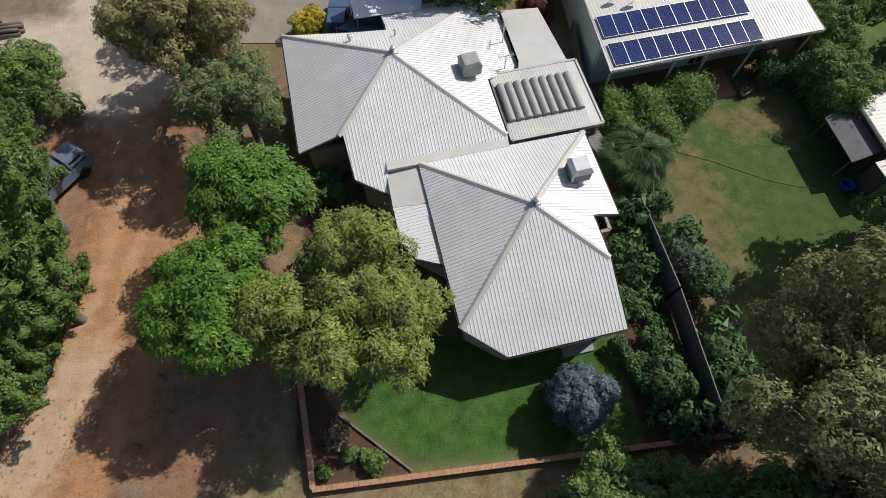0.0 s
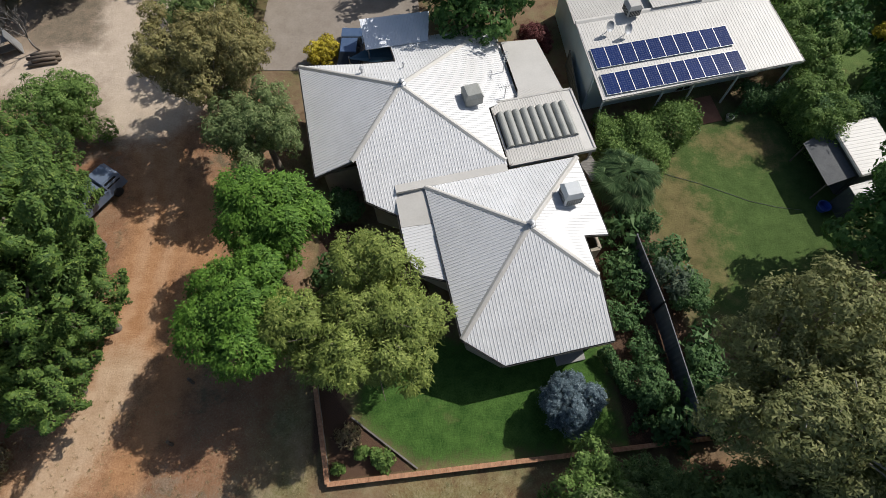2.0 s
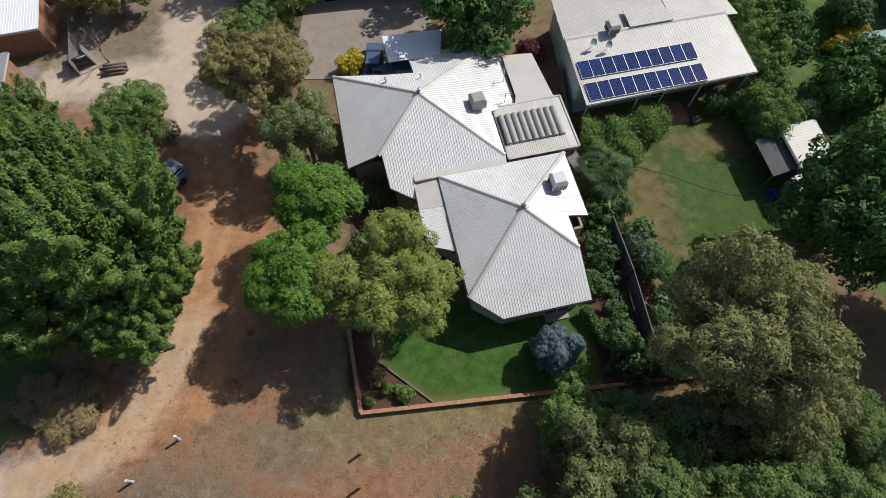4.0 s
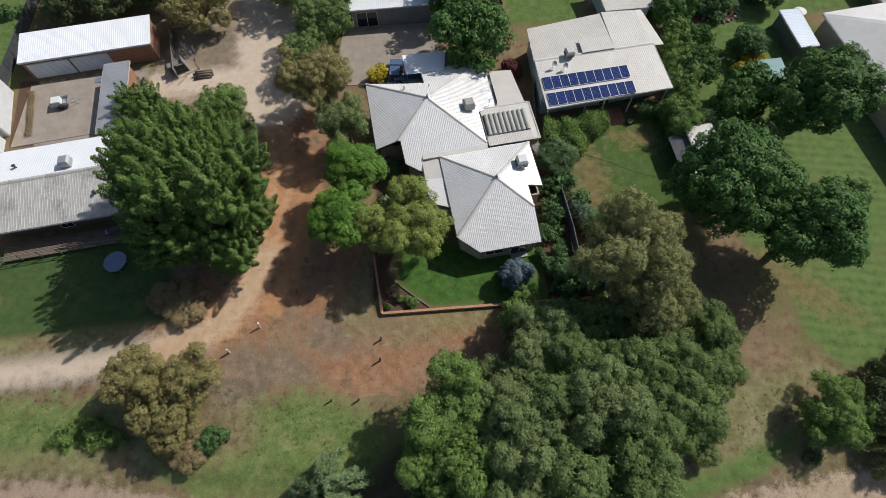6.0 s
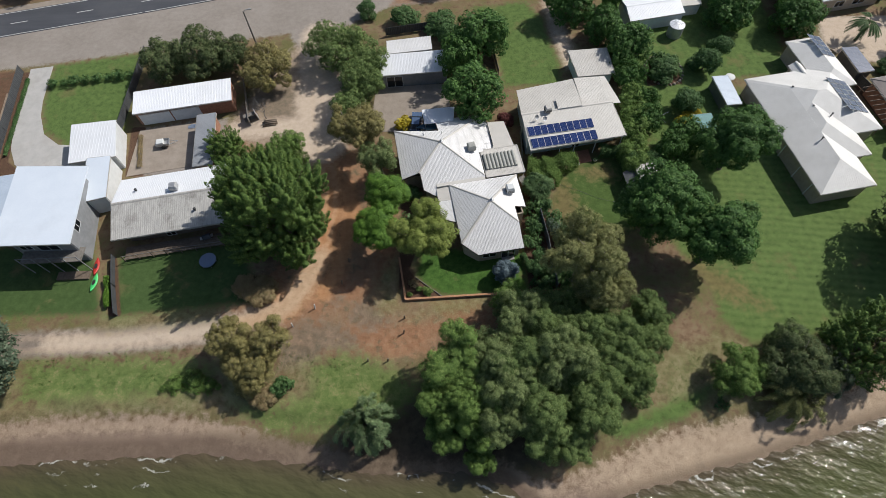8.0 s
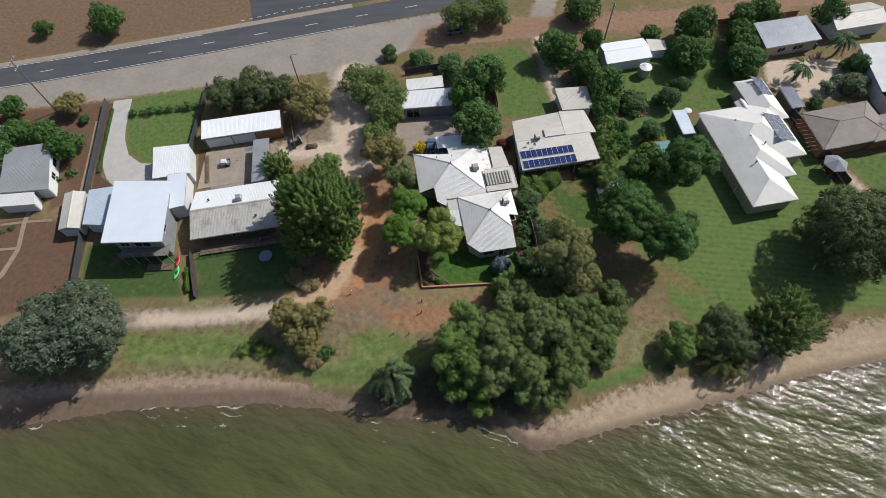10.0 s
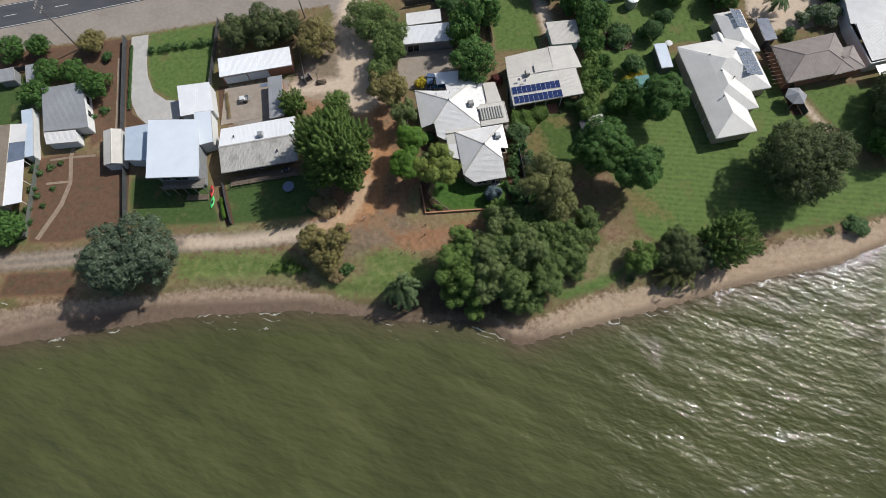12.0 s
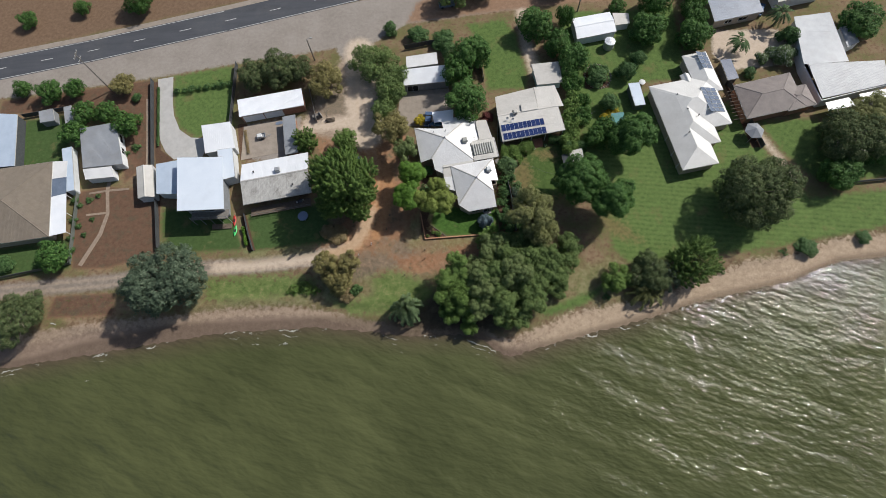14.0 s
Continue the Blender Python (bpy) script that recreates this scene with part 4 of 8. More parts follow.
def inset(pts, by):
    """A convex plan outline with each side moved inwards by some metres."""
    cx, cy = sum(p[0] for p in pts) / len(pts), sum(p[1] for p in pts) / len(pts)
    lines = []
    for (ax, ay), (bx, by_) in zip(pts, list(pts[1:]) + [pts[0]]):
        nx, ny = -(by_ - ay), bx - ax
        k = math.hypot(nx, ny)
        nx, ny = nx / k, ny / k
        if nx * (cx - ax) + ny * (cy - ay) < 0:
            nx, ny = -nx, -ny
        lines.append((nx, ny, nx * ax + ny * ay + by))
    out = []
    for (a, b, c), (d, e, f) in zip([lines[-1]] + lines[:-1], lines):
        det = a * e - b * d
        out.append(((c * e - b * f) / det, (a * f - c * d) / det))
    return out


def lerp(a, b, t):
    return tuple(p + (q - p) * t for p, q in zip(a, b))


def building(name, label, category, corners, z, roof, roof_mat, wall_mat, rise=1.2, pitch=0.25, over=0.45, windows=(), gutters="gutter", ends=0.5, thick=0.05, axis=0, base=0.0, caps=True, high=None):
    """A house or shed over four plan corners in turn (south-west, south-east, north-east, north-west).
    roof: skillion (z: four heights), gable or hip (z: the eave). axis 0: the ridge runs along the first side, 1: across it."""
    e = empty(name, corners[0][0], corners[0][1], gz(*corners[0]) + base)
    ox, oy = corners[0]
    q = [(x - ox, y - oy) for x, y in corners]
    tagged(e, label, category)
    if roof == "skillion":
        p = [(*c, h) for c, h in zip(q, z)]
        roof_sheet(e, p, roof_mat, pitch, thick=thick)
        eave, tops = p, [h - 0.09 for h in z]
    else:
        if axis:
            q = q[1:] + q[:1]
        p = [(*c, z) for c in q]
        west, east = lerp(p[0], p[3], 0.5), lerp(p[1], p[2], 0.5)
        west, east = (*west[:2], z + rise), (*east[:2], z + rise)
        if roof == "hip":
            width = math.dist(q[0], q[3]) / 2 / math.dist(q[0], q[1])
            west, east = lerp(west, east, width), lerp(west, east, 1 - width)
            roof_sheet(e, [p[3], p[0], west], roof_mat, pitch, thick=thick)
            roof_sheet(e, [p[1], p[2], east], roof_mat, pitch, thick=thick)
        else:
            for a, b, c in ((p[3], p[0], west), (p[1], p[2], east)):
                m = Soup()
                ins = Vector(lerp(a, b, 0.5)) - Vector(lerp(lerp(p[0], p[2], 0.5), (0, 0, 0), 0))
                ins = Vector((ins.x, ins.y, 0)).normalized() * -over
                ring = [Vector(lerp(a, b, 0.06)) + ins, Vector(lerp(a, b, 0.94)) + ins, Vector(c) + ins - Vector((0, 0, 0.12))]
                ring[0].z = ring[1].z = z - 0.05
                m.prism(ring, [r + ins.normalized() * 0.12 for r in ring])
                part("gable_end", m.out(wall_mat), e)
        roof_sheet(e, [p[0], p[1], east, west], roof_mat, pitch, thick=thick)
        roof_sheet(e, [p[2], p[3], west, east], roof_mat if high is None else high, pitch, thick=thick)
        if caps:
            ridge_cap(e, west, east, roof_mat)
            if roof == "hip":
                for a, b in ((west, p[0]), (west, p[3]), (east, p[1]), (east, p[2])):
                    ridge_cap(e, a, b, roof_mat, 0.16)
        eave, tops = p, [z - 0.06] * 4
    if gutters:
        for i in range(4):
            a, b = eave[i], eave[(i + 1) % 4]
            if abs(a[2] - b[2]) < 0.25:
                gutter(e, a, b, M[gutters])
    w = inset([c[:2] for c in eave], over)
    wall_run(e, w, -0.3, tops, wall_mat)
    mid = (sum(c[0] for c in w) / 4, sum(c[1] for c in w) / 4)
    for side, t0, t1, sill, head in windows:
        a, b = w[side], w[(side + 1) % 4]
        window(e, lerp(a, b, t0), lerp(a, b, t1), sill, head, mid)
    return e


# ---- roads, drives and paths ----
def ribbon(name, pts_a, pts_b, material, lift, label, category):
    """A made surface between two edges, laid on the ground with a little thickness."""
    s = Soup()
    def p(q, up):
        return (q[0], q[1], gz(*q) + up)
    for i in range(len(pts_a) - 1):
        ring = [pts_a[i], pts_a[i + 1], pts_b[i + 1], pts_b[i]]
        s.prism([p(q, -0.12) for q in ring], [p(q, lift) for q in ring])
    ob = new(name, mesh_of(name, *s.out(material)))
    return tagged(ob, label, category, kind="structure")


def along(line, step):
    """Points at even steps along a line, with the heading there."""
    out, carry = [], 0.0
    for a, b in zip(line[:-1], line[1:]):
        length = math.dist(a, b)
        t = carry
        while t < length:
            out.append((lerp(a, b, t / length), math.atan2(b[1] - a[1], b[0] - a[0])))
            t += step
        carry = t - length
    return out


ROAD_MID = [(-190, 41.5), (-115, 57.0), (-91, 61.1), (-55.9, 68.2), (-21.6, 75.7), (20, 84.8), (120, 106)]


def offset(line, by):
    out = []
    for i, p in enumerate(line):
        a, b = line[max(i - 1, 0)], line[min(i + 1, len(line) - 1)]
        d = math.hypot(b[0] - a[0], b[1] - a[1])
        out.append((p[0] - (b[1] - a[1]) / d * by, p[1] + (b[0] - a[0]) / d * by))
    return out


road = ribbon("road", offset(ROAD_MID, -3.6), offset(ROAD_MID, 3.6), M["asphalt"], 0.05, "dark asphalt highway with worn white lines", "road")
ribbon("road_shoulder", offset(ROAD_MID, 3.62)[1:5], offset(ROAD_MID, 5.2)[1:5], M["paving"], 0.03, "pale gravel shoulder along the far side of the road", "shoulder")
ribbon("road_side", [(-46, 75.6), (-36.5, 78.3), (-25, 80.6), (-17, 82.0)], [(-50, 92), (-42, 96), (-30, 98), (-19, 99)], M["asphalt"], 0.046, "asphalt turning lane joining the highway", "road")


def line_mark(a, b, w, z=0.062):
    s = Soup()
    d = Vector((b[0] - a[0], b[1] - a[1], 0)).normalized()
    n = Vector((-d.y, d.x, 0)) * w / 2
    a, b = Vector((*a, 0)), Vector((*b, 0))
    s.prism([a - n + Vector((0, 0, z - 0.02)), b - n + Vector((0, 0, z - 0.02)), b + n + Vector((0, 0, z - 0.02)), a + n + Vector((0, 0, z - 0.02))],
            [a - n + Vector((0, 0, z)), b - n + Vector((0, 0, z)), b + n + Vector((0, 0, z)), a + n + Vector((0, 0, z))])
    return part("road_marking", s.out(M["road_paint"]), road)


first = along(ROAD_MID, 0.25)
start = min(range(len(first)), key=lambda i: math.dist(first[i][0], (-91.9, 60.9)))
for k in range(-6, 16):
    i = start + k * 48
    if 0 <= i < len(first) - 13:
        line_mark(first[i][0], first[i + 12][0], 0.16)
for a, b in zip(offset(ROAD_MID, -3.35)[:4], offset(ROAD_MID, -3.35)[1:5]):
    line_mark(a, lerp(a, b, 0.985), 0.14)
for a, b in zip(offset(ROAD_MID, 3.35)[:3], offset(ROAD_MID, 3.35)[1:4]):
    line_mark(a, lerp(a, b, 0.985), 0.12)
for p, h in along([(-49, 75.9), (-36.5, 79.6), (-18, 83.6)], 2.0):
    line_mark(p, (p[0] + math.cos(h), p[1] + math.sin(h)), 0.14)

drive_w = [(-72.0, 50.7), (-70.9, 43), (-70.2, 37.4), (-68.9, 32.5), (-67.2, 29.4), (-65.0, 27.3)]
drive_e = [(-68.2, 51.2), (-67.3, 43), (-66.5, 39.5), (-64.6, 35.4), (-61.5, 33.0), (-58.0, 32.6)]
ribbon("driveway", drive_w, drive_e, M["concrete_pale"], 0.05, "pale concrete driveway curving beside a lawn", "driveway")
ribbon("driveway_apron", [(-65.0, 27.3), (-58.3, 27.3)], [(-61.5, 33.0), (-56.5, 32.5)], M["concrete_pale"], 0.046, "pale concrete apron before the garage", "driveway")
ribbon("courtyard_paving", [(-48.8, 26.0), (-38.2, 27.6)], [(-48.9, 35.2), (-39.0, 36.4)], M["paving"], 0.05, "dusty beige paving of a walled courtyard", "paving")
ribbon("court_paving", [(-11.8, 32.9), (1.5, 31.6)], [(-10.8, 42.4), (1.2, 42.6)], M["paving"], 0.05, "dusty concrete yard between house and shed", "paving")
ribbon("garden_path", [(-80.1, 23.0), (-80.1, 20.0), (-79.0, 14.2), (-79.9, 9.3), (-83.2, 2.0)], [(-79.2, 22.9), (-79.3, 20.0), (-78.2, 14.0), (-79.0, 9.0), (-82.3, 1.6)], M["path_earth"], 0.04, "narrow trodden garden path across bare soil", "path")
ribbon("garden_path_side", [(-84.0, 19.75), (-79.4, 20.3), (-74.6, 20.45)], [(-84.0, 19.3), (-79.4, 19.75), (-74.6, 19.9)], M["path_earth"], 0.038, "narrow trodden garden path across bare soil", "path")
ribbon("garden_path_far", [(-83.7, 14.3), (-78.6, 14.6)], [(-83.6, 13.8), (-78.5, 14.1)], M["path_earth"], 0.036, "narrow trodden garden path across bare soil", "path")
ribbon("garden_path_back", [(-71.5, 26.2), (-72.7, 35.0), (-74.2, 45.0)], [(-70.9, 26.2), (-72.1, 35.0), (-73.6, 45.0)], M["path_earth"], 0.036, "narrow trodden path beside a boundary fence", "path")
ribbon("patio", [(20.3, 24.6), (22.3, 24.9)], [(20.1, 26.9), (22.1, 27.2)], M["terracotta"], 0.06, "red brick steps and path before a verandah", "path")
ribbon("porch_slab", [(7.2, 8.5), (8.9, 8.75)], [(7.1, 9.6), (8.8, 9.9)], M["concrete"], 0.15, "low concrete porch slab under the eave", "slab")


# ---- the main house: two square hip roofs turned 7.6 degrees ----
HX, HY, HT = -0.53, 25.36, 7.6
house = tagged(empty("house", HX, HY, 0, HT), "single-storey house with two white ribbed metal hip roofs", "house")


def local(x, y):
    dx, dy = x - HX, y - HY
    c, s = math.cos(radians(HT)), math.sin(radians(HT))
    return (c * dx + s * dy, -s * dx + c * dy)


ZA, ZB, SL, SB = 5.6, 5.23, 0.386, 0.4515
BU, BV = 5.01, -10.94


def face_a(d, *uv):
    f = {"L": lambda u, v: ZA + SL * u, "R": lambda u, v: ZA - SL * u, "F": lambda u, v: ZA + SL * v, "B": lambda u, v: ZA - SB * v}[d]
    return [(u, v, f(u, v)) for u, v in uv]


def face_b(d, *uv):
    f = {"L": lambda u, v: ZB + SL * u, "R": lambda u, v: ZB - SL * u, "F": lambda u, v: ZB + SL * v, "B": lambda u, v: ZB - SL * v}[d]
    return [(BU + u, BV + v, f(u, v)) for u, v in uv]


W = M["roof_white"]
roofs = [
    face_a("L", (0, 0), (-6.25, 5.34), (-6.25, -3.85), (-3.85, -3.85)),
    face_a("F", (0, 0), (-3.85, -3.85), (-3.47, -3.87), (-3.47, -6.23), (-1.7, -7.41), (-1.65, -5.8), (5.45, -5.8), (5.45, -5.45)),
    face_a("R", (0, 0), (5.45, -5.45), (5.45, -1.3), (7.9, -0.1), (7.95, 6.8)),
    face_a("B", (0, 0), (7.95, 6.8), (0.25, 6.8), (0.25, 3.4), (-1.9, 3.9), (-6.25, 5.34)),
    face_b("L", (0, 0), (-4.87, 4.87), (-4.87, -4.87)),
    face_b("F", (0, 0), (-4.87, -4.87), (-2.91, -6.58), (3.23, -6.58), (3.2, -3.2)),
    face_b("R", (0, 0), (3.2, -3.2), (3.2, -0.7), (4.82, -0.7), (4.82, 4.82)),
    face_b("B", (0, 0), (4.82, 4.82), (-4.87, 4.87)),
]
for pts in roofs:
    roof_sheet(house, pts, W, 0.19, rib=0.019, width=0.062)
# hips
for d, end in (("L", (-6.25, 5.34)), ("L", (-3.85, -3.85)), ("F", (5.45, -5.45)), ("R", (7.95, 6.8))):
    (a, b) = face_a(d, (0, 0), end)
    ridge_cap(house, a, b, M["roof_cream"], 0.17)
for d, end in (("L", (-4.87, 4.87)), ("L", (-4.87, -4.87)), ("F", (3.2, -3.2)), ("R", (4.82, 4.82))):
    (a, b) = face_b(d, (0, 0), end)
    ridge_cap(house, a, b, M["roof_cream"], 0.17)
for face, d, pts in ((face_a, "L", ((-6.25, 5.34), (-6.25, -3.85), (-3.85, -3.85))), (face_a, "F", ((-3.47, -3.87), (-3.47, -6.23), (-1.7, -7.41))),
                     (face_a, "B", ((0.25, 6.8), (0.25, 3.4), (-1.9, 3.9), (-6.25, 5.34))), (face_b, "L", ((-4.87, 1.6), (-4.87, -4.87))),
                     (face_b, "F", ((-4.87, -4.87), (-2.91, -6.58), (3.23, -6.58), (3.2, -3.2))), (face_b, "R", ((3.2, -3.0), (3.2, -0.7), (4.82, -0.7), (4.82, 4.7)))):
    p = face(d, *pts)
    for a, b in zip(p[:-1], p[1:]):
        gutter(house, a, b, M["dark_gutter"])
# the flat link roofs between the two hips
roof_sheet(house, [(-1.68, -6.02, 3.12), (0.14, -6.02, 3.22), (0.14, -8.6, 3.22), (-1.75, -8.4, 3.1)], M["roof_cream"], 0, label="smooth cream sheet over the link")
roof_sheet(house, [(-1.75, -8.42, 3.1), (0.14, -8.62, 3.2), (0.14, -12.3, 3.2), (-1.2, -11.6, 3.12), (-1.75, -10.5, 3.1)], W, 0.19, rib=0.019, width=0.062)
gutter(house, (-1.76, -7.45, 3.1), (-1.76, -10.5, 3.1), M["dark_gutter"])
gutter(house, (-1.2, -11.6, 3.12), (0.14, -12.3, 3.2), M["dark_gutter"])
box_gutter = Soup()
box_gutter.box(-1.6, -6.2, 3.2, 5.4, -5.62, 3.425)
part("box_gutter", box_gutter.out(M["roof_cream"]), house, "cream sheet metal valley gutter")
# walls, windows
outline = [(-5.7, 3.3), (-5.7, -3.3), (-3.0, -3.3), (-3.0, -6.0), (-1.4, -7.0), (-1.4, -10.2), (0.6, -11.9), (0.6, -15.5), (2.3, -17.0), (7.75, -17.0), (7.75, -12.1), (9.4, -12.1), (9.4, -6.5), (10.2, -5.6), (10.2, 4.6), (7.5, 4.9), (7.5, 6.3), (0.7, 6.3), (0.7, 2.9), (-1.9, 3.2)]
wall_run(house, outline, -0.2, 2.62, M["wall_tan"])
for a, b, s_, h_ in (((2.8, -17.0), (4.6, -17.0), 0.9, 2.1), ((5.4, -17.0), (7.2, -17.0), 0.05, 2.1), ((0.6, -14.6), (0.6, -12.8), 0.9, 2.1), ((-5.7, 1.8), (-5.7, 0.2), 0.9, 2.1), ((-5.7, -1.0), (-5.7, -2.6), 0.9, 2.1)):
    window(house, a, b, s_, h_, (3, -8))
# finials at the roof peaks
for u, v, z in ((0.0, 0.0, ZA), (BU, BV, ZB)):
    m = Soup()
    m.lathe([(0.30, -0.06), (0.24, 0.04), (0.10, 0.10), (0.09, 0.20), (0.17, 0.24), (0.16, 0.32), (0.02, 0.38)], 10, (u + 0.12, v + 0.05, z))
    part("roof_vent", m.out(M["steel_dull"]), house, "galvanised turbine vent at the roof peak")
for u, v, d, r in ((-2.1, 2.6, "B", 0.09), (0.6, 2.3, "B", 0.05)):
    (q,) = face_a(d, (u, v))
    m = Soup()
    m.lathe([(r, -0.1), (r, 0.35), (r * 1.7, 0.36), (r * 1.7, 0.42), (0.01, 0.46)], 9, q)
    part("roof_pipe", m.out(M["steel_dull"]), house)


def cooler(x, y, z, turn, label, w=1.15, h=0.95, vents=True, material="plastic_beige"):
    """A roof-mounted evaporative cooler: bevelled housing, tapered lid, louvred sides, a dropper into the roof."""
    e = tagged(empty("evaporative_cooler", x, y, z, turn), label, "air cooler")
    b = Soup()
    b.box(-w / 2, -w / 2, 0.12, w / 2, w / 2, 0.12 + h * 0.72, 0.06)
    part("housing", b.out(M[material]), e)
    t = Soup()
    a, c = w / 2 + 0.02, w / 2 - 0.14
    t.prism([(-a, -a, 0.12 + h * 0.72), (a, -a, 0.12 + h * 0.72), (a, a, 0.12 + h * 0.72), (-a, a, 0.12 + h * 0.72)], [(-c, -c, 0.12 + h), (c, -c, 0.12 + h), (c, c, 0.12 + h), (-c, c, 0.12 + h)])
    part("lid", t.out(M[material]), e)
    d = Soup()
    d.box(-w * 0.3, -w * 0.3, -0.7, w * 0.3, w * 0.3, 0.12)
    part("duct", d.out(M["steel_dull"]), e)
    if vents:
        for k in range(4):
            l = Soup()
            for j in range(7):
                x0 = -w * 0.36 + j * w * 0.12
                l.box(x0 - 0.03, -w / 2 - 0.025, 0.2, x0 + 0.03, -w / 2 + 0.01, 0.12 + h * 0.62)
            o = part("louvre", l.out(M["dark_vent"]), e)
            o.matrix_basis = pose(0, 0, 0, 0, 0, 90 * k)
    return e


def on_house(u, v, z):
    c, s = math.cos(radians(HT)), math.sin(radians(HT))
    return (HX + c * u - s * v, HY + s * u + c * v, z)


cx, cy = local(3.95, 25.1)
cooler(*on_house(cx, cy, ZA - SL * cx + 0.06), HT + 4, "beige evaporative cooler on the white ribbed roof", 1.15, 0.9, False, "fibreglass")
cx, cy = local(8.75, 17.3)
cooler(*on_house(cx, cy, ZB - SL * (cx - BU) + 0.06), HT, "white louvred evaporative cooler on the white ribbed roof", 1.1, 1.0, True, "wall_white")


def antenna(x, y, z, label, h=2.6, turn=20):
    e = tagged(empty("tv_antenna", x, y, z, turn), label, "antenna")
    m = Soup()
    m.tube([(0, 0, -0.3), (0, 0, h)], 0.028, 6)
    part("mast", m.out(M["steel_dull"]), e)
    m = Soup()
    m.beam((-0.5, 0, h - 0.05), (0.5, 0, h - 0.05), 0.03, 0.03)
    part("boom", m.out(M["steel_dull"]), e)
    for i in range(7):
        r = Soup()
        xx, ll = -0.46 + i * 0.15, 0.30 - i * 0.025
        r.tube([(xx, -ll, h - 0.02), (xx, ll, h - 0.02)], 0.012, 5)
        part("rod", r.out(M["steel_dull"]), e)
    return e


ax, ay = local(6.55, 28.4)
antenna(*on_house(ax, ay, ZA - SL * ax), "thin metal television antenna on the roof", 1.5, 70)
ax, ay = local(6.3, 26.0)
antenna(*on_house(ax, ay, ZA - SL * ax), "thin metal television antenna on the roof", 1.1, 10)

# covered court with a vaulted translucent roof beside the house
perg = tagged(empty("patio_roof", HX, HY, 0, HT), "cream patio roof with nine rounded translucent vaults", "patio roof")
pu0, pu1, pv0, pv1 = 5.7, 11.25, -5.72, -0.75
m = Soup()
for a, b in (((pu0, pv0), (pu1, pv0)), ((pu0, pv1), (pu1, pv1)), ((pu0, pv0), (pu0, pv1)), ((pu1, pv0), (pu1, pv1))):
    m.beam((*a, 3.12), (*b, 3.12), 0.14, 0.24)
part("frame", m.out(M["gutter"]), perg)
roof_sheet(perg, [(pu0, pv0, 3.2), (pu1 - 0.7, pv0, 3.2), (pu1 - 0.7, pv0 + 1.2, 3.3), (pu0, pv0 + 1.2, 3.3)], M["roof_cream"], 0.17)
roof_sheet(perg, [(pu0, pv1 - 1.05, 3.3), (pu1 - 0.7, pv1 - 1.05, 3.3), (pu1 - 0.7, pv1, 3.2), (pu0, pv1, 3.2)], M["roof_cream"], 0.17)
roof_sheet(perg, [(pu1 - 0.68, pv0, 3.2), (pu1, pv0, 3.18), (pu1, pv1, 3.18), (pu1 - 0.68, pv1, 3.2)], M["roof_cream"], 0)
vw = (pu1 - 0.7 - pu0 - 0.12) / 9
for k in range(9):
    s = Soup()
    u0, ring = pu0 + 0.1 + k * vw, []
    for i in range(9):
        t = math.pi * i / 8
        ring.append((u0 + vw * (0.5 - 0.48 * math.cos(t)), 3.3 + 0.24 * math.sin(t)))
    a = [(u, pv0 + 1.2, z) for u, z in ring]
    b = [(u, pv1 - 1.05, z) for u, z in ring]
    s.poly(a + b, *[(i, i + 1, 10 + i, 9 + i) for i in range(8)], tuple(range(8, -1, -1)), tuple(range(9, 18)))
    part("vault", s.out(M["fibreglass"]), perg, "rounded dull translucent vault sheet")
for u in (pu0 + 0.2, pu1 - 0.1):
    for v in (pv0 + 0.2, pv1 - 0.2):
        m = Soup()
        m.beam((u, v, 0), (u, v, 3.05), 0.12, 0.12)
        part("post", m.out(M["gutter"]), perg)
roof_sheet(house, [(7.9, 0.2, 2.95), (10.9, -0.3, 2.85), (10.5, 4.4, 2.85), (7.95, 4.6, 2.95)], M["roof_cream"], 0, label="smooth cream flat roof of the side room")
roof_sheet(house, [(7.6, -0.75, 3.0), (11.0, -0.75, 2.9), (10.9, -0.3, 2.9), (7.9, 0.18, 2.98)], M["roof_cream"], 0.17)
roof_sheet(house, [(10.2, -6.2, 2.6), (11.1, -5.7, 2.55), (11.4, -7.0, 2.5), (10.5, -7.6, 2.55)], M["timber_grey"], 0.2, label="grey slatted lean-to over a side path")

# carport behind the house
cp = [(-2.8, 31.1), (1.6, 31.5), (1.9, 34.3), (-3.2, 34.0)]
carport = tagged(empty("carport", 0, 0, 0), "open carport with a pale metal roof behind the house", "carport")
roof_sheet(carport, [(*cp[0], 3.0), (*cp[1], 3.05), (*cp[2], 3.15), (*cp[3], 3.1)], M["roof_bright"], 0.24)
for q in cp:
    q = lerp(q, (-0.6, 32.7), 0.06)
    m = Soup()
    m.beam((*q, 0), (*q, 3.0), 0.1, 0.1)
    part("post", m.out(M["steel_dull"]), carport)
tarp = Soup()
for dz, order in ((0.0, 1), (-0.03, -1)):
    cloth = [(-4.2, 31.3, 2.1 + dz), (-2.4, 30.65, 2.25 + dz), (-0.5, 30.9, 2.2 + dz), (-0.7, 32.2, 2.25 + dz), (-3.0, 32.0, 2.15 + dz), (-2.2, 31.4, 1.98 + dz)]
    tarp.poly(cloth, *[(i, (i + 1) % 5, 5)[::order] for i in range(5)])
sail = tagged(empty("shade_sail"), "dark blue shade cloth slung between house and carport", "shade sail")
part("cloth", tarp.out(M["tarp_blue"]), sail)
for q in ((-4.15, 31.35), (-0.75, 32.1), (-2.9, 31.95)):
    m = Soup()
    m.tube([(*q, 0), (*q, 2.2)], 0.05, 6)
    part("post", m.out(M["steel_dull"]), sail)


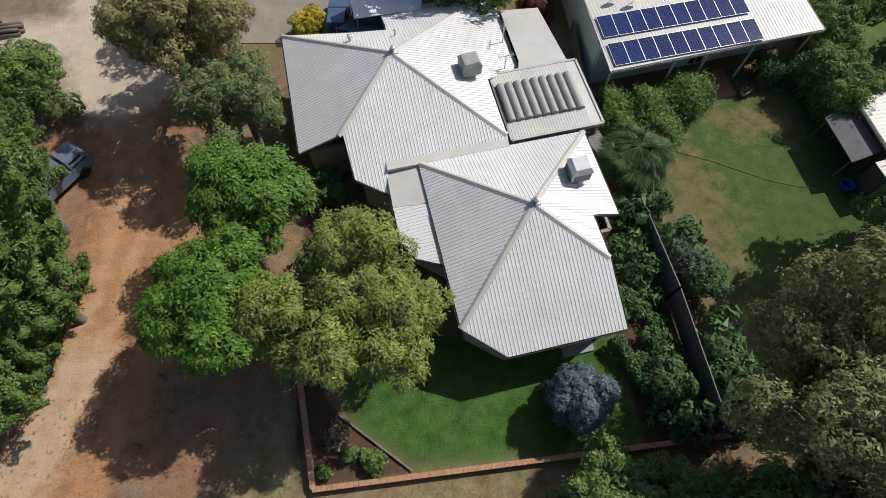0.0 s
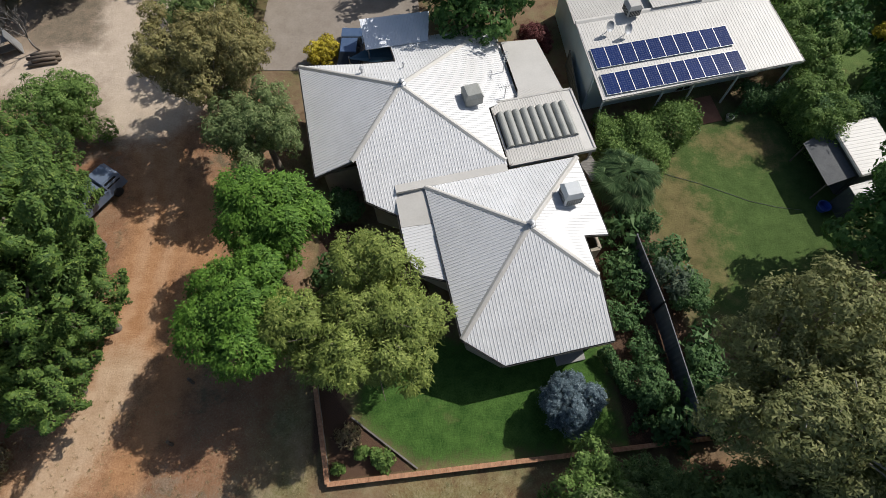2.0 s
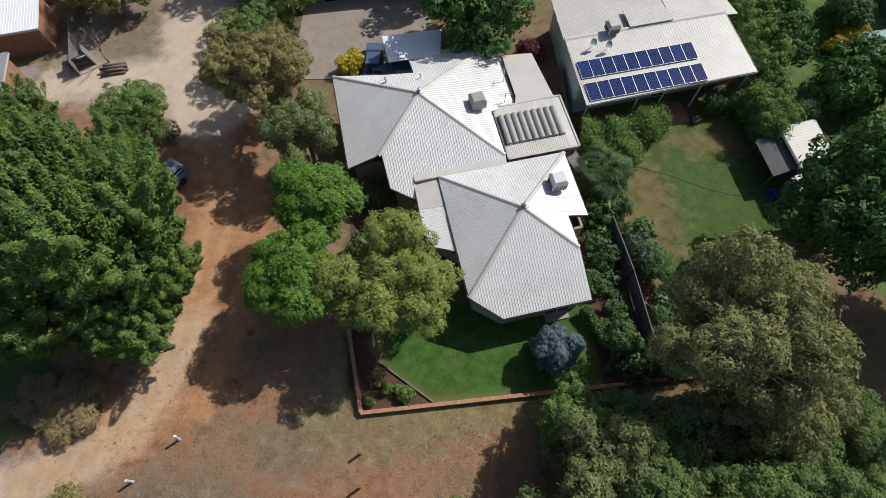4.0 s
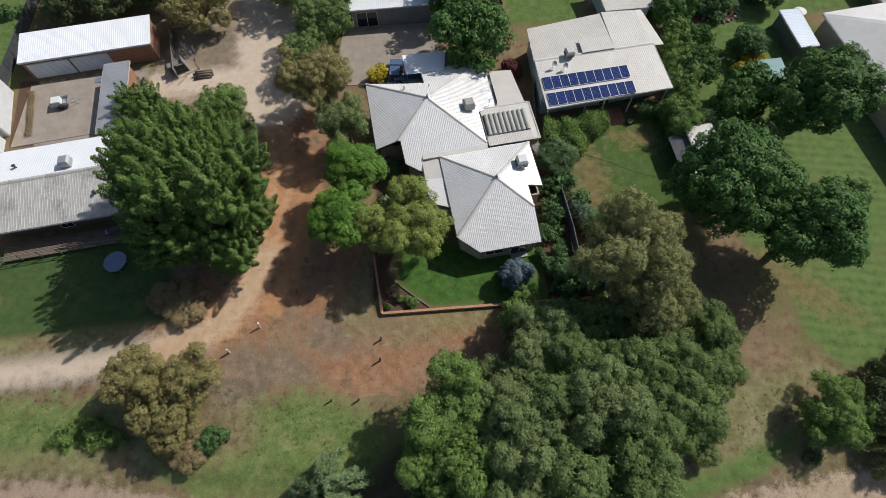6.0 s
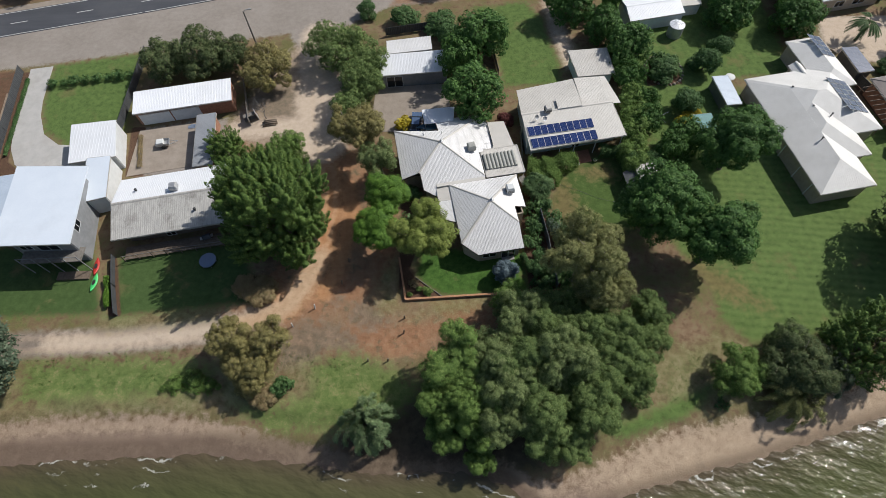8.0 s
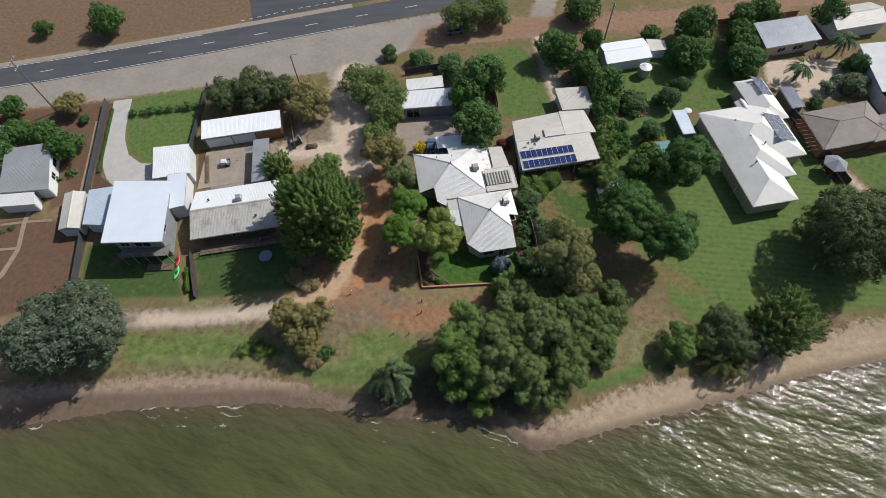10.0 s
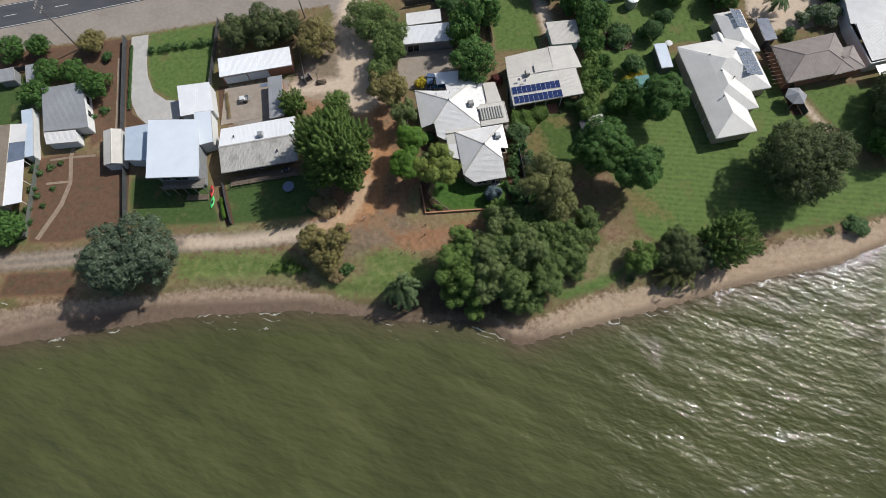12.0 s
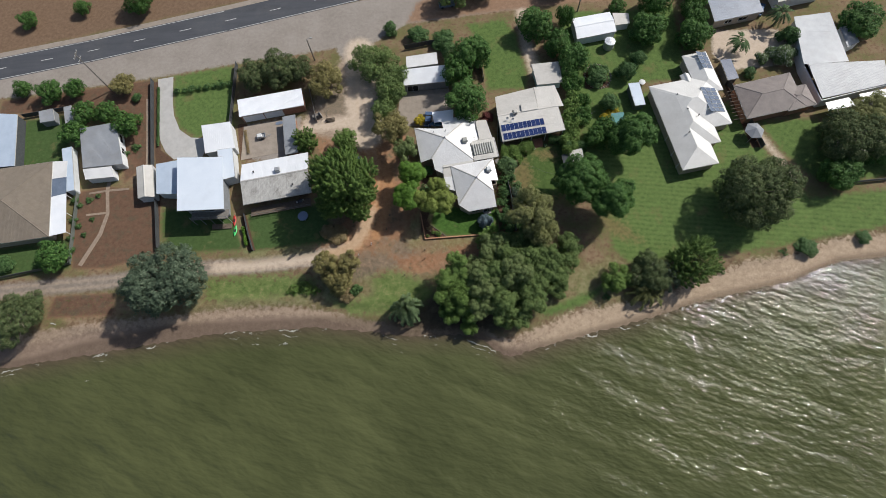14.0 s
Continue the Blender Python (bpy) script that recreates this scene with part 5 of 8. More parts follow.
# ---- the neighbour with the solar panels ----
def panel_array(origin, right, up, cols, rows, w, h, name="solar_panel", group="solar panels on the roof", label="dark blue solar panel in a silver frame", gap=0.02, cells="solar"):
    """A grid of framed panels lying on a roof plane; each is a thing."""
    o, r, u = Vector(origin), Vector(right).normalized(), Vector(up).normalized()
    n = r.cross(u).normalized()
    u = n.cross(r)
    rot = Matrix((r, u, n)).transposed().to_4x4()
    first_one = None
    for j in range(rows):
        for i in range(cols):
            at = Matrix.Translation(o + r * (i * (w + gap)) + u * (j * (h + gap)) + n * 0.10) @ rot
            if first_one is None:
                e = tagged(empty(name), label, "solar panel", group)
                f = Soup()
                for a, b in (((0, 0), (w, 0)), ((0, h), (w, h)), ((0, 0), (0, h)), ((w, 0), (w, h))):
                    f.beam((*a, 0), (*b, 0), 0.02, 0.04)
                part("frame", f.out(M["steel_dull"]), e, "silver aluminium frame")
                g = Soup()
                g.box(0.02, 0.02, -0.012, w - 0.02, h - 0.02, 0.008)
                part("glass", g.out(M[cells]), e)
                e.matrix_basis = at
                first_one = e
            else:
                copy_thing(first_one, at)


h2 = tagged(empty("house", 12.6, 24.8, 0), "house with a cream ribbed metal roof and solar panels", "house")


def h2p(x, y, z):
    return (x - 12.6, y - 24.8, z)


CR = M["roof_cream"]
roof_sheet(h2, [h2p(12.6, 24.8, 3.35), h2p(27.0, 26.9, 3.35), h2p(25.9, 33.0, 4.0), h2p(11.9, 31.2, 4.0)], CR, 0.22)
roof_sheet(h2, [h2p(11.9, 31.26, 3.8), h2p(21.4, 32.5, 3.8), h2p(21.0, 38.9, 3.35), h2p(11.8, 36.9, 3.35)], CR, 0.22)
roof_sheet(h2, [h2p(21.45, 32.5, 3.78), h2p(26.0, 33.1, 3.78), h2p(25.0, 39.0, 3.5), h2p(21.05, 38.9, 3.5)], CR, 0.22)
roof_sheet(h2, [h2p(26.05, 33.1, 3.6), h2p(27.4, 33.25, 3.5), h2p(26.0, 39.15, 3.4), h2p(25.05, 39.0, 3.5)], CR, 0.22)
roof_sheet(h2, [h2p(17.5, 31.85, 4.22), h2p(21.3, 32.35, 4.22), h2p(20.9, 34.5, 4.0), h2p(17.4, 34.1, 4.0)], CR, 0.22)
ridge_cap(h2, h2p(11.9, 31.2, 4.02), h2p(25.9, 33.0, 4.02), CR, 0.2)
gutter(h2, h2p(12.6, 24.8, 3.35), h2p(27.0, 26.9, 3.35), M["gutter"])
gutter(h2, h2p(27.05, 26.9, 3.35), h2p(25.95, 33.0, 4.0), M["gutter"])
wall_run(h2, [h2p(12.5, 26.9, 0)[:2], h2p(26.2, 28.9, 0)[:2], h2p(25.6, 38.5, 0)[:2], h2p(12.3, 36.5, 0)[:2]], -0.2, [3.35, 3.3, 3.3, 3.3], M["wall_mint"])
for x, y in ((12.9, 25.2), (17.2, 25.8), (19.4, 26.1), (22.6, 26.5), (26.6, 27.1)):
    m = Soup()
    m.beam(h2p(x, y, 0), h2p(x, y, 3.15), 0.11, 0.11)
    part("verandah_post", m.out(M["wall_white"]), h2)
for t0, t1 in ((0.1, 0.24), (0.34, 0.44), (0.52, 0.6), (0.72, 0.88)):
    a, b = (12.5, 26.9), (26.2, 28.9)
    window(h2, h2p(*lerp(a, b, t0), 0)[:2], h2p(*lerp(a, b, t1), 0)[:2], 0.8 if t0 != 0.52 else 0.05, 2.1, h2p(19, 33, 0)[:2])
sl = 0.65 / 6.2
panel_array((12.95, 25.1, 3.38), (9.8, 1.25, 0), (-0.1, 1, sl), 10, 1, 0.97, 1.62)
panel_array((12.65, 27.2, 3.60), (9.8, 1.25, 0), (-0.1, 1, sl), 10, 1, 0.97, 1.62)
cooler(15.9, 31.7, 4.0, 8, "cream evaporative cooler on the ribbed roof", 1.0, 0.8, True)
for x, y, z in ((13.9, 30.2, 3.95), (15.1, 29.9, 3.9)):
    dish = tagged(empty("satellite_dish", x, y, z, 30), "small grey satellite dish on a roof arm", "satellite dish")
    m = Soup()
    m.tube([(0, 0, -0.1), (0, 0, 0.5)], 0.025, 6)
    part("arm", m.out(M["steel_dull"]), dish)
    m = Soup()
    m.lathe([(0.02, 0.0), (0.2, 0.03), (0.34, 0.10), (0.36, 0.12), (0.2, 0.05), (0.02, 0.02)], 14)
    o = part("reflector", m.out(M["steel_dull"]), dish)
    o.matrix_basis = pose(0, -0.05, 0.5, 55, 0, 0)
building("carport", "flat cream metal carport behind the neighbouring house", "carport", [(22.2, 40.2), (28.3, 40.5), (27.9, 46.4), (21.4, 46.1)], (2.5, 2.5, 2.7, 2.7), "skillion", CR, M["wall_mint"], gutters="gutter")

# ---- the long pale house on the lawn ----
h3 = tagged(empty("house", 51.4, 15.1, 0), "large pale-roofed house with several hipped wings", "house")
PW = surface("roof_pale", (0.64, 0.63, 0.60), (0.73, 0.72, 0.69), 0.55, scale=0.5, fine=9, dirt=(0.45, 0.43, 0.4), dirt_amount=0.3, relief=0.1)


def hip_block(parent, o, corners, z, rise, material, wall_mat, over=0.5, caps=True, axis=0, pitch=0.3):
    """A hipped wing of a house over four plan corners."""
    q = [(x - o[0], y - o[1]) for x, y in corners]
    if axis:
        q = q[1:] + q[:1]
    p = [(*c, z) for c in q]
    west, east = (*lerp(q[0], q[3], 0.5), z + rise), (*lerp(q[1], q[2], 0.5), z + rise)
    width = min(0.5, math.dist(q[0], q[3]) / 2 / math.dist(q[0], q[1]))
    west, east = lerp(west, east, width), lerp(west, east, 1 - width)
    for f in ([p[0], p[1], east, west], [p[2], p[3], west, east], [p[3], p[0], west], [p[1], p[2], east]):
        if math.dist(f[-1], f[-2]) < 0.01:
            f = f[:-1]
        roof_sheet(parent, f, material, pitch, rib=0.009, width=0.06)
    if caps:
        for a, b in ((west, east), (west, p[0]), (west, p[3]), (east, p[1]), (east, p[2])):
            if math.dist(a, b) > 0.05:
                ridge_cap(parent, a, b, material, 0.15)
    for a, b in zip(p, p[1:] + p[:1]):
        gutter(parent, a, b, M["gutter"])
    wall_run(parent, inset(q, over), -0.2, z - 0.05, wall_mat)


O3 = (51.4, 15.1)


def en(e, n):
    """A plan point of the long house from metres east and north of its south-west corner."""
    return (O3[0] + 0.989 * e - 0.15 * n, O3[1] + 0.15 * e + 0.989 * n)


for e0, n0, e1, n1, turn in ((0, 0, 8.3, 22.0, 1), (0.05, 5.0, 10.7, 22.0, 1), (0.02, 9.0, 14.9, 22.6, 0), (10.4, 18.0, 16.3, 29.2, 1)):
    hip_block(h3, O3, [en(e0, n0), en(e1, n0), en(e1, n1), en(e0, n1)], 3.0, min(e1 - e0, n1 - n0) / 2 * 0.4, PW, M["wall_tan"], axis=turn, caps=False)
for t0, t1 in ((0.12, 0.22), (0.34, 0.5), (0.62, 0.7)):
    a, b = lerp((51.9, 16.6), (50.0, 29.5), t0), lerp((51.9, 16.6), (50.0, 29.5), t1)
    window(h3, (a[0] - O3[0], a[1] - O3[1]), (b[0] - O3[0], b[1] - O3[1]), 0.3, 2.1, (5, 5))
    m = Soup()
    m.beam((lerp((51.6, 15.6), (49.4, 29.8), t0)[0] - O3[0], lerp((51.6, 15.6), (49.4, 29.8), t0)[1] - O3[1], 0), (lerp((51.6, 15.6), (49.4, 29.8), t0)[0] - O3[0], lerp((51.6, 15.6), (49.4, 29.8), t0)[1] - O3[1], 2.9), 0.1, 0.1)
    part("verandah_post", m.out(M["wall_white"]), h3)
panel_array((*en(14.2, 12.0), 3.0 + 0.4 * 0.7), (-0.15, 0.989, 0), (-0.989, -0.15, 0.4), 6, 3, 1.0, 1.42, group="solar panels on the long house", gap=0.12, cells="solar_pale")
panel_array((*en(15.9, 24.0), 3.0 + 0.4 * 0.4), (-0.15, 0.989, 0), (-0.989, -0.15, 0.4), 4, 2, 1.1, 1.5, group="solar panels on the long house", gap=0.12, cells="solar_pale")
for x, y, z in ((53.2, 33.6, 4.5), (54.6, 29.4, 4.75), (53.8, 23.5, 4.6), (56.8, 27.8, 4.7)):
    m = Soup()
    m.lathe([(0.08, -0.4), (0.08, 0.3), (0.16, 0.31), (0.16, 0.4), (0.01, 0.45)], 8, (x - O3[0], y - O3[1], z))
    part("roof_pipe", m.out(M["dark_vent"]), h3)

# ---- the brown house, the grey L-shaped house and other buildings behind the trees ----
h4 = tagged(empty("house", 68.4, 26.6, 0), "brown-roofed house with a slatted pergola", "house")
hip_block(h4, (68.4, 26.6), [(68.4, 27.2), (82.5, 29.7), (81.2, 39.0), (67.5, 36.4)], 2.9, 1.6, M["roof_brown"], M["wall_brick"])
hip_block(h4, (68.4, 26.6), [(78.2, 28.6), (84.9, 30.0), (84.0, 35.6), (77.4, 34.4)], 2.85, 0.9, M["roof_brown"], M["wall_brick"])
m = empty("pergola", 66.6, 27.2, 0)
tagged(m, "dark timber pergola with open slats beside the brown house", "pergola")
for k in range(9):
    s = Soup()
    s.beam((-0.9 + 0.02 * k, 0.2 + k * 0.95, 2.5), (1.5 + 0.02 * k, 0.5 + k * 0.95, 2.5), 0.07, 0.14)
    part("slat", s.out(M["timber"]), m)
for x, y in ((-0.8, 0.3), (1.4, 0.6), (-0.7, 7.8), (1.5, 8.1)):
    s = Soup()
    s.beam((x, y, 0), (x, y, 2.45), 0.1, 0.1)
    part("post", s.out(M["timber"]), m)

M["roof_slate"] = surface("roof_slate", (0.29, 0.31, 0.335), (0.37, 0.39, 0.415), 0.5, scale=0.5, fine=9, dirt=(0.2, 0.2, 0.2), relief=0.1)
h5 = tagged(empty("house", 85.8, 30.2, 0), "L-shaped house with flat pale grey metal roofs", "house")


def h5p(x, y, z):
    return (x - 85.8, y - 30.2, z)


roof_sheet(h5, [h5p(86.6, 31.4, 2.9), h5p(102.6, 34.3, 2.9), h5p(103.2, 40.4, 3.5), h5p(85.4, 40.6, 3.5)], M["roof_slate"], 0.26)
roof_sheet(h5, [h5p(84.6, 40.66, 3.45), h5p(95.4, 41.0, 3.1), h5p(95.3, 55.7, 3.1), h5p(86.1, 54.7, 3.45)], M["roof_slate"], 0.26)
roof_sheet(h5, [h5p(87.2, 28.1, 2.75), h5p(93.6, 29.1, 2.75), h5p(92.6, 31.3, 2.8), h5p(87.0, 30.3, 2.8)], M["roof_bright"], 0)
roof_sheet(h5, [h5p(95.4, 29.6, 2.7), h5p(102.4, 30.6, 2.7), h5p(102.4, 33.2, 2.8), h5p(95.2, 32.0, 2.8)], M["roof_bright"], 0)
wall_run(h5, [h5p(86.4, 31.0, 0)[:2], h5p(102.4, 34.2, 0)[:2], h5p(102, 40, 0)[:2], h5p(95, 40.2, 0)[:2], h5p(94.9, 55, 0)[:2], h5p(86.6, 54.2, 0)[:2], h5p(85.2, 41, 0)[:2]], -0.2, 2.75, M["wall_white"])
building("lean_to", "small grey-roofed annex beside the grey house", "lean-to", [(97.0, 45.6), (100.2, 47.0), (99.5, 51.8), (96.8, 51.4)], (2.4, 2.4, 2.6, 2.6), "skillion", M["roof_slate"], M["wall_white"], over=0.1)
building("house", "house with a blue-grey metal roof beside a gravel yard", "house", [(67.3, 55.2), (79.8, 57.4), (78.8, 64.4), (66.6, 62.6)], (2.9, 2.9, 3.6, 3.6), "skillion", M["roof_blue"], M["wall_tan"], windows=((0, 0.25, 0.4, 0.9, 2.0), (0, 0.55, 0.75, 0.9, 2.0)))
building("house", "white-roofed house beyond the gravel yard", "house", [(84, 60), (96, 62), (95, 69), (83, 67)], 2.9, "gable", CR, M["wall_white"], rise=1.2)
building("shed", "white metal garden shed with a low gable roof", "shed", [(33.4, 53.0), (43.3, 54.6), (42.6, 60.8), (32.9, 59.4)], 2.4, "gable", M["roof_bright"], M["wall_white"], rise=0.6, over=0.2)
building("lean_to", "small pale lean-to against the white shed", "lean-to", [(43.5, 56.7), (47.0, 57.1), (47.2, 60.1), (43.2, 60.4)], (2.2, 2.1, 2.2, 2.4), "skillion", CR, M["wall_white"], over=0.2)
building("shed", "narrow blue-grey roofed garden shed", "shed", [(44.3, 33.0), (46.8, 33.3), (46.4, 39.5), (43.7, 39.2)], (2.2, 2.0, 2.0, 2.2), "skillion", M["roof_paleblue"], M["fence_green"], over=0.25)
building("shed", "small teal-roofed chicken shed under trees", "shed", [(38.3, 27.9), (41.6, 28.3), (41.2, 31.3), (38.3, 31.1)], (2.0, 2.0, 2.4, 2.4), "skillion", M["roof_teal"], M["timber"], over=0.2)
building("shed", "small white-roofed shed with a grey side on the lawn", "shed", [(27.7, 18.0), (30.4, 18.4), (30.2, 22.1), (27.4, 21.8)], (2.7, 2.9, 2.9, 2.7), "skillion", CR, M["fence_dark"], over=0.2)
lean = tagged(empty("lean_to", 25.9, 17.9, 0), "dark grey sheet lean-to against the white-roofed shed", "lean-to")
roof_sheet(lean, [(0.1, 0.0, 1.85), (1.75, 0.3, 2.3), (1.45, 3.95, 2.3), (-0.2, 3.3, 1.85)], M["fence_dark"], 0)
for x, y in ((0.2, 0.15), (-0.05, 3.15)):
    m = Soup()
    m.beam((x, y, 0), (x, y, 1.8), 0.08, 0.08)
    part("post", m.out(M["timber"]), lean)
building("awning", "small pale metal awning beside the white-roofed shed", "awning", [(27.3, 16.3), (28.8, 16.6), (28.6, 17.9), (27.1, 17.6)], (2.1, 2.2, 2.2, 2.1), "skillion", CR, M["fence_dark"], over=0.1, gutters="")
tank = tagged(empty("water_tank", 41.4, 52.0, 0), "round corrugated steel rainwater tank with a ribbed lid", "water tank")
m = Soup()
prof = [(1.25, 0.0)]
for k in range(14):
    prof += [(1.25 + 0.03 * (k % 2), 0.08 + k * 0.145)]
m.lathe(prof + [(1.27, 2.1)], 22)
part("barrel", m.out(M["steel_dull"]), tank)
m = Soup()
m.lathe([(1.33, 2.1), (1.3, 2.14), (0.25, 2.42), (0.02, 2.44)], 22)
part("lid", m.out(M["roof_bright"]), tank)
for k in range(11):
    s = Soup()
    a = 2 * math.pi * k / 11
    s.beam((0.25 * math.cos(a), 0.25 * math.sin(a), 2.44), (1.28 * math.cos(a), 1.28 * math.sin(a), 2.17), 0.04, 0.04)
    part("rib", s.out(M["steel_dull"]), tank)
building("carport", "narrow carport with a glossy dark blue roof beside the long house", "carport", [(66.9, 38.4), (69.6, 38.8), (69.0, 44.4), (66.4, 44.2)], (2.4, 2.3, 2.3, 2.4), "skillion", M["roof_navy"], M["fence_dark"], over=0.25, pitch=0.3)
building("porch", "small square porch with a pale gable roof on the long house", "porch", [(56.2, 37.4), (58.4, 37.8), (57.9, 40.5), (55.8, 40.1)], 2.9, "gable", PW, M["wall_tan"], rise=0.6, over=0.3, axis=1)
gaz = tagged(empty("gazebo", 69.7, 24.4, 0), "hexagonal gazebo with a faceted grey roof", "gazebo")
for k in range(6):
    a, b = 2 * math.pi * k / 6, 2 * math.pi * (k + 1) / 6
    roof_sheet(gaz, [(2.2 * math.cos(a), 2.2 * math.sin(a), 2.3), (2.2 * math.cos(b), 2.2 * math.sin(b), 2.3), (0, 0, 3.3)], M["roof_grey"], 0.3)
    s = Soup()
    s.beam((1.9 * math.cos(a), 1.9 * math.sin(a), 0), (1.9 * math.cos(a), 1.9 * math.sin(a), 2.3), 0.1, 0.1)
    part("post", s.out(M["timber_grey"]), gaz)

# ---- sheds and yard north of the main house ----
building("garage", "white-roofed steel garage at the back of the yard", "garage", [(-9.6, 42.2), (1.2, 42.7), (0.8, 47.0), (-10.1, 46.4)], (2.7, 2.7, 3.3, 3.3), "skillion", M["roof_bright"], M["wall_grey"], over=0.2, windows=((0, 0.05, 0.3, 0.05, 2.2),))
building("shed", "pale corrugated shed behind the garage", "shed", [(-8.9, 47.4), (-1.2, 48.1), (-1.4, 51.8), (-9.0, 51.0)], (2.6, 2.6, 2.3, 2.3), "skillion", M["roof_white"], M["wall_grey"], over=0.2)

# ---- the left-hand neighbours ----
building("house", "old house, stained grey front roof and white back roof", "house", [(-46.1, 13.0), (-31.0, 15.1), (-32.2, 25.4), (-47.3, 23.2)], 2.75, "gable", M["roof_old"], M["timber"], rise=1.3, pitch=0.26, over=1.3, windows=((0, 0.1, 0.2, 0.8, 2.0), (0, 0.4, 0.5, 0.05, 2.0), (0, 0.65, 0.8, 0.8, 2.0)), high=M["roof_bright"])
deck = tagged(empty("deck", -45.0, 11.2, 0, 7.6), "dark timber deck along the front of the old house", "deck")
for k in range(12):
    s = Soup()
    s.box(0.0, k * 0.17, 0.36, 13.6, k * 0.17 + 0.15, 0.4)
    part("board", s.out(M["timber"]), deck)
s = Soup()
s.beam((0, -0.05, 1.35), (13.6, -0.05, 1.35), 0.06, 0.08)
s.beam((0, -0.05, 0.75), (13.6, -0.05, 0.75), 0.04, 0.05)
part("rail", s.out(M["timber_grey"]), deck)
for k in range(8):
    s = Soup()
    s.beam((k * 1.94, -0.05, 0), (k * 1.94, -0.05, 1.35), 0.09, 0.09)
    part("post", s.out(M["timber"]), deck)
cooler(-38.4, 20.5, 3.75, 8, "grey evaporative cooler on a white metal roof", 1.1, 0.9, False, "steel_dull")
for x, y, z in ((-44.0, 20.6, 3.6), (-35.0, 17.0, 3.4)):
    m = Soup()
    m.lathe([(0.12, -0.3), (0.12, 0.25), (0.2, 0.26), (0.2, 0.36), (0.01, 0.42)], 8)
    o = new("roof_pipe", mesh_of("roof_pipe", *m.out(M["dark_vent"])))
    o.location = (x, y, z)
    tagged(o, "short dark flue pipe on the roof", "flue")
building("garage", "red brick garage with a white metal roof", "garage", [(-49.0, 36.2), (-33.6, 38.4), (-34.4, 43.0), (-49.8, 40.8)], (2.7, 2.7, 3.0, 3.0), "skillion", M["roof_bright"], M["wall_brick"], over=0.25)
doors = [(-48.4, 36.35), (-43.6, 37.05), (-43.4, 37.08), (-39.0, 37.72)]
for k, (a, b) in enumerate((doors[:2], doors[2:])):
    door = tagged(empty("roller_door", *a, 0, 8.3), "pale ribbed roller door on the brick garage", "garage door", "roller doors of the garage")
    d = math.dist(a, b)
    m = Soup()
    prof = [(0.0, 0.02)]
    for j in range(24):
        prof.append((-0.02 if j % 2 else 0.02, 0.05 + j * 0.09))
    m.poly([(0, y, z) for y, z in prof] + [(d, y, z) for y, z in prof], *[(j, len(prof) + j, len(prof) + j + 1, j + 1) for j in range(len(prof) - 1)])
    part("curtain", m.out(M["wall_white"]), door)
    m = Soup()
    m.beam((0, 0, 2.2), (d, 0, 2.2), 0.1, 0.12)
    part("lintel", m.out(M["gutter"]), door)
building("carport", "narrow grey metal walkway roof between house and garage", "carport", [(-37.5, 25.4), (-34.6, 25.8), (-35.8, 36.0), (-38.7, 35.6)], (2.4, 2.4, 2.5, 2.5), "skillion", M["roof_grey"], M["wall_brick"], over=0.3)
building("house", "two-storey house with a large flat white roof", "house", [(-58.9, 10.8), (-48.7, 10.6), (-50.7, 23.9), (-61.0, 24.4)], (6.3, 6.3, 5.5, 5.5), "skillion", M["roof_sky"], M["wall_grey"], pitch=0, thick=0.2, over=1.1, windows=((0, 0.1, 0.3, 3.4, 5.2), (0, 0.4, 0.75, 3.2, 5.2), (0, 0.15, 0.5, 0.1, 2.2), (1, 0.2, 0.35, 3.6, 5.0)))
building("house_wing", "low white-roofed wing of the two-storey house", "house wing", [(-51.6, 19.2), (-48.4, 20.0), (-49.6, 27.3), (-53.0, 27.0)], (3.3, 3.3, 3.5, 3.5), "skillion", M["roof_sky"], M["wall_white"], pitch=0, over=0.2)
building("garage", "white-roofed garage at the end of the concrete drive", "garage", [(-56.0, 26.6), (-49.2, 27.6), (-50.8, 34.6), (-57.6, 34.0)], (3.0, 3.0, 3.3, 3.3), "skillion", M["roof_bright"], M["wall_white"], pitch=0.45, over=0.2, windows=((3, 0.2, 0.8, 0.05, 2.3),))
building("house_wing", "low wing with a pale blue metal roof", "house wing", [(-66.1, 17.0), (-60.4, 16.4), (-61.9, 25.2), (-67.3, 24.6)], (2.9, 3.1, 3.1, 2.9), "skillion", M["roof_paleblue"], M["wall_white"], pitch=0.3, over=0.3)
balc = tagged(empty("balcony", -57.4, 9.9, 0), "steel-framed balcony with a glass rail on the upper floor", "balcony")
s = Soup()
s.box(0, 0, 2.75, 8.2, 2.2, 2.9)
part("slab", s.out(M["timber_grey"]), balc)
for k in range(5):
    s = Soup()
    s.beam((0.1 + k * 2.0, 0.1, 0), (0.1 + k * 2.0, 0.1, 3.9), 0.1, 0.1)
    part("post", s.out(M["wall_grey"]), balc)
s = Soup()
s.beam((0, 0.08, 3.9), (8.2, 0.08, 3.9), 0.06, 0.06)
part("rail", s.out(M["wall_grey"]), balc)
s = Soup()
s.box(3.6, -1.3, 0.0, 8.0, -0.1, 0.3)
part("step", s.out(M["timber"]), balc)
building("shed", "pale cream steel garden shed with a gable roof", "shed", [(-70.6, 16.4), (-66.9, 16.6), (-68.5, 24.8), (-72.2, 24.5)], 2.3, "gable", M["roof_cream"], M["wall_white"], rise=0.5, over=0.12, axis=1)
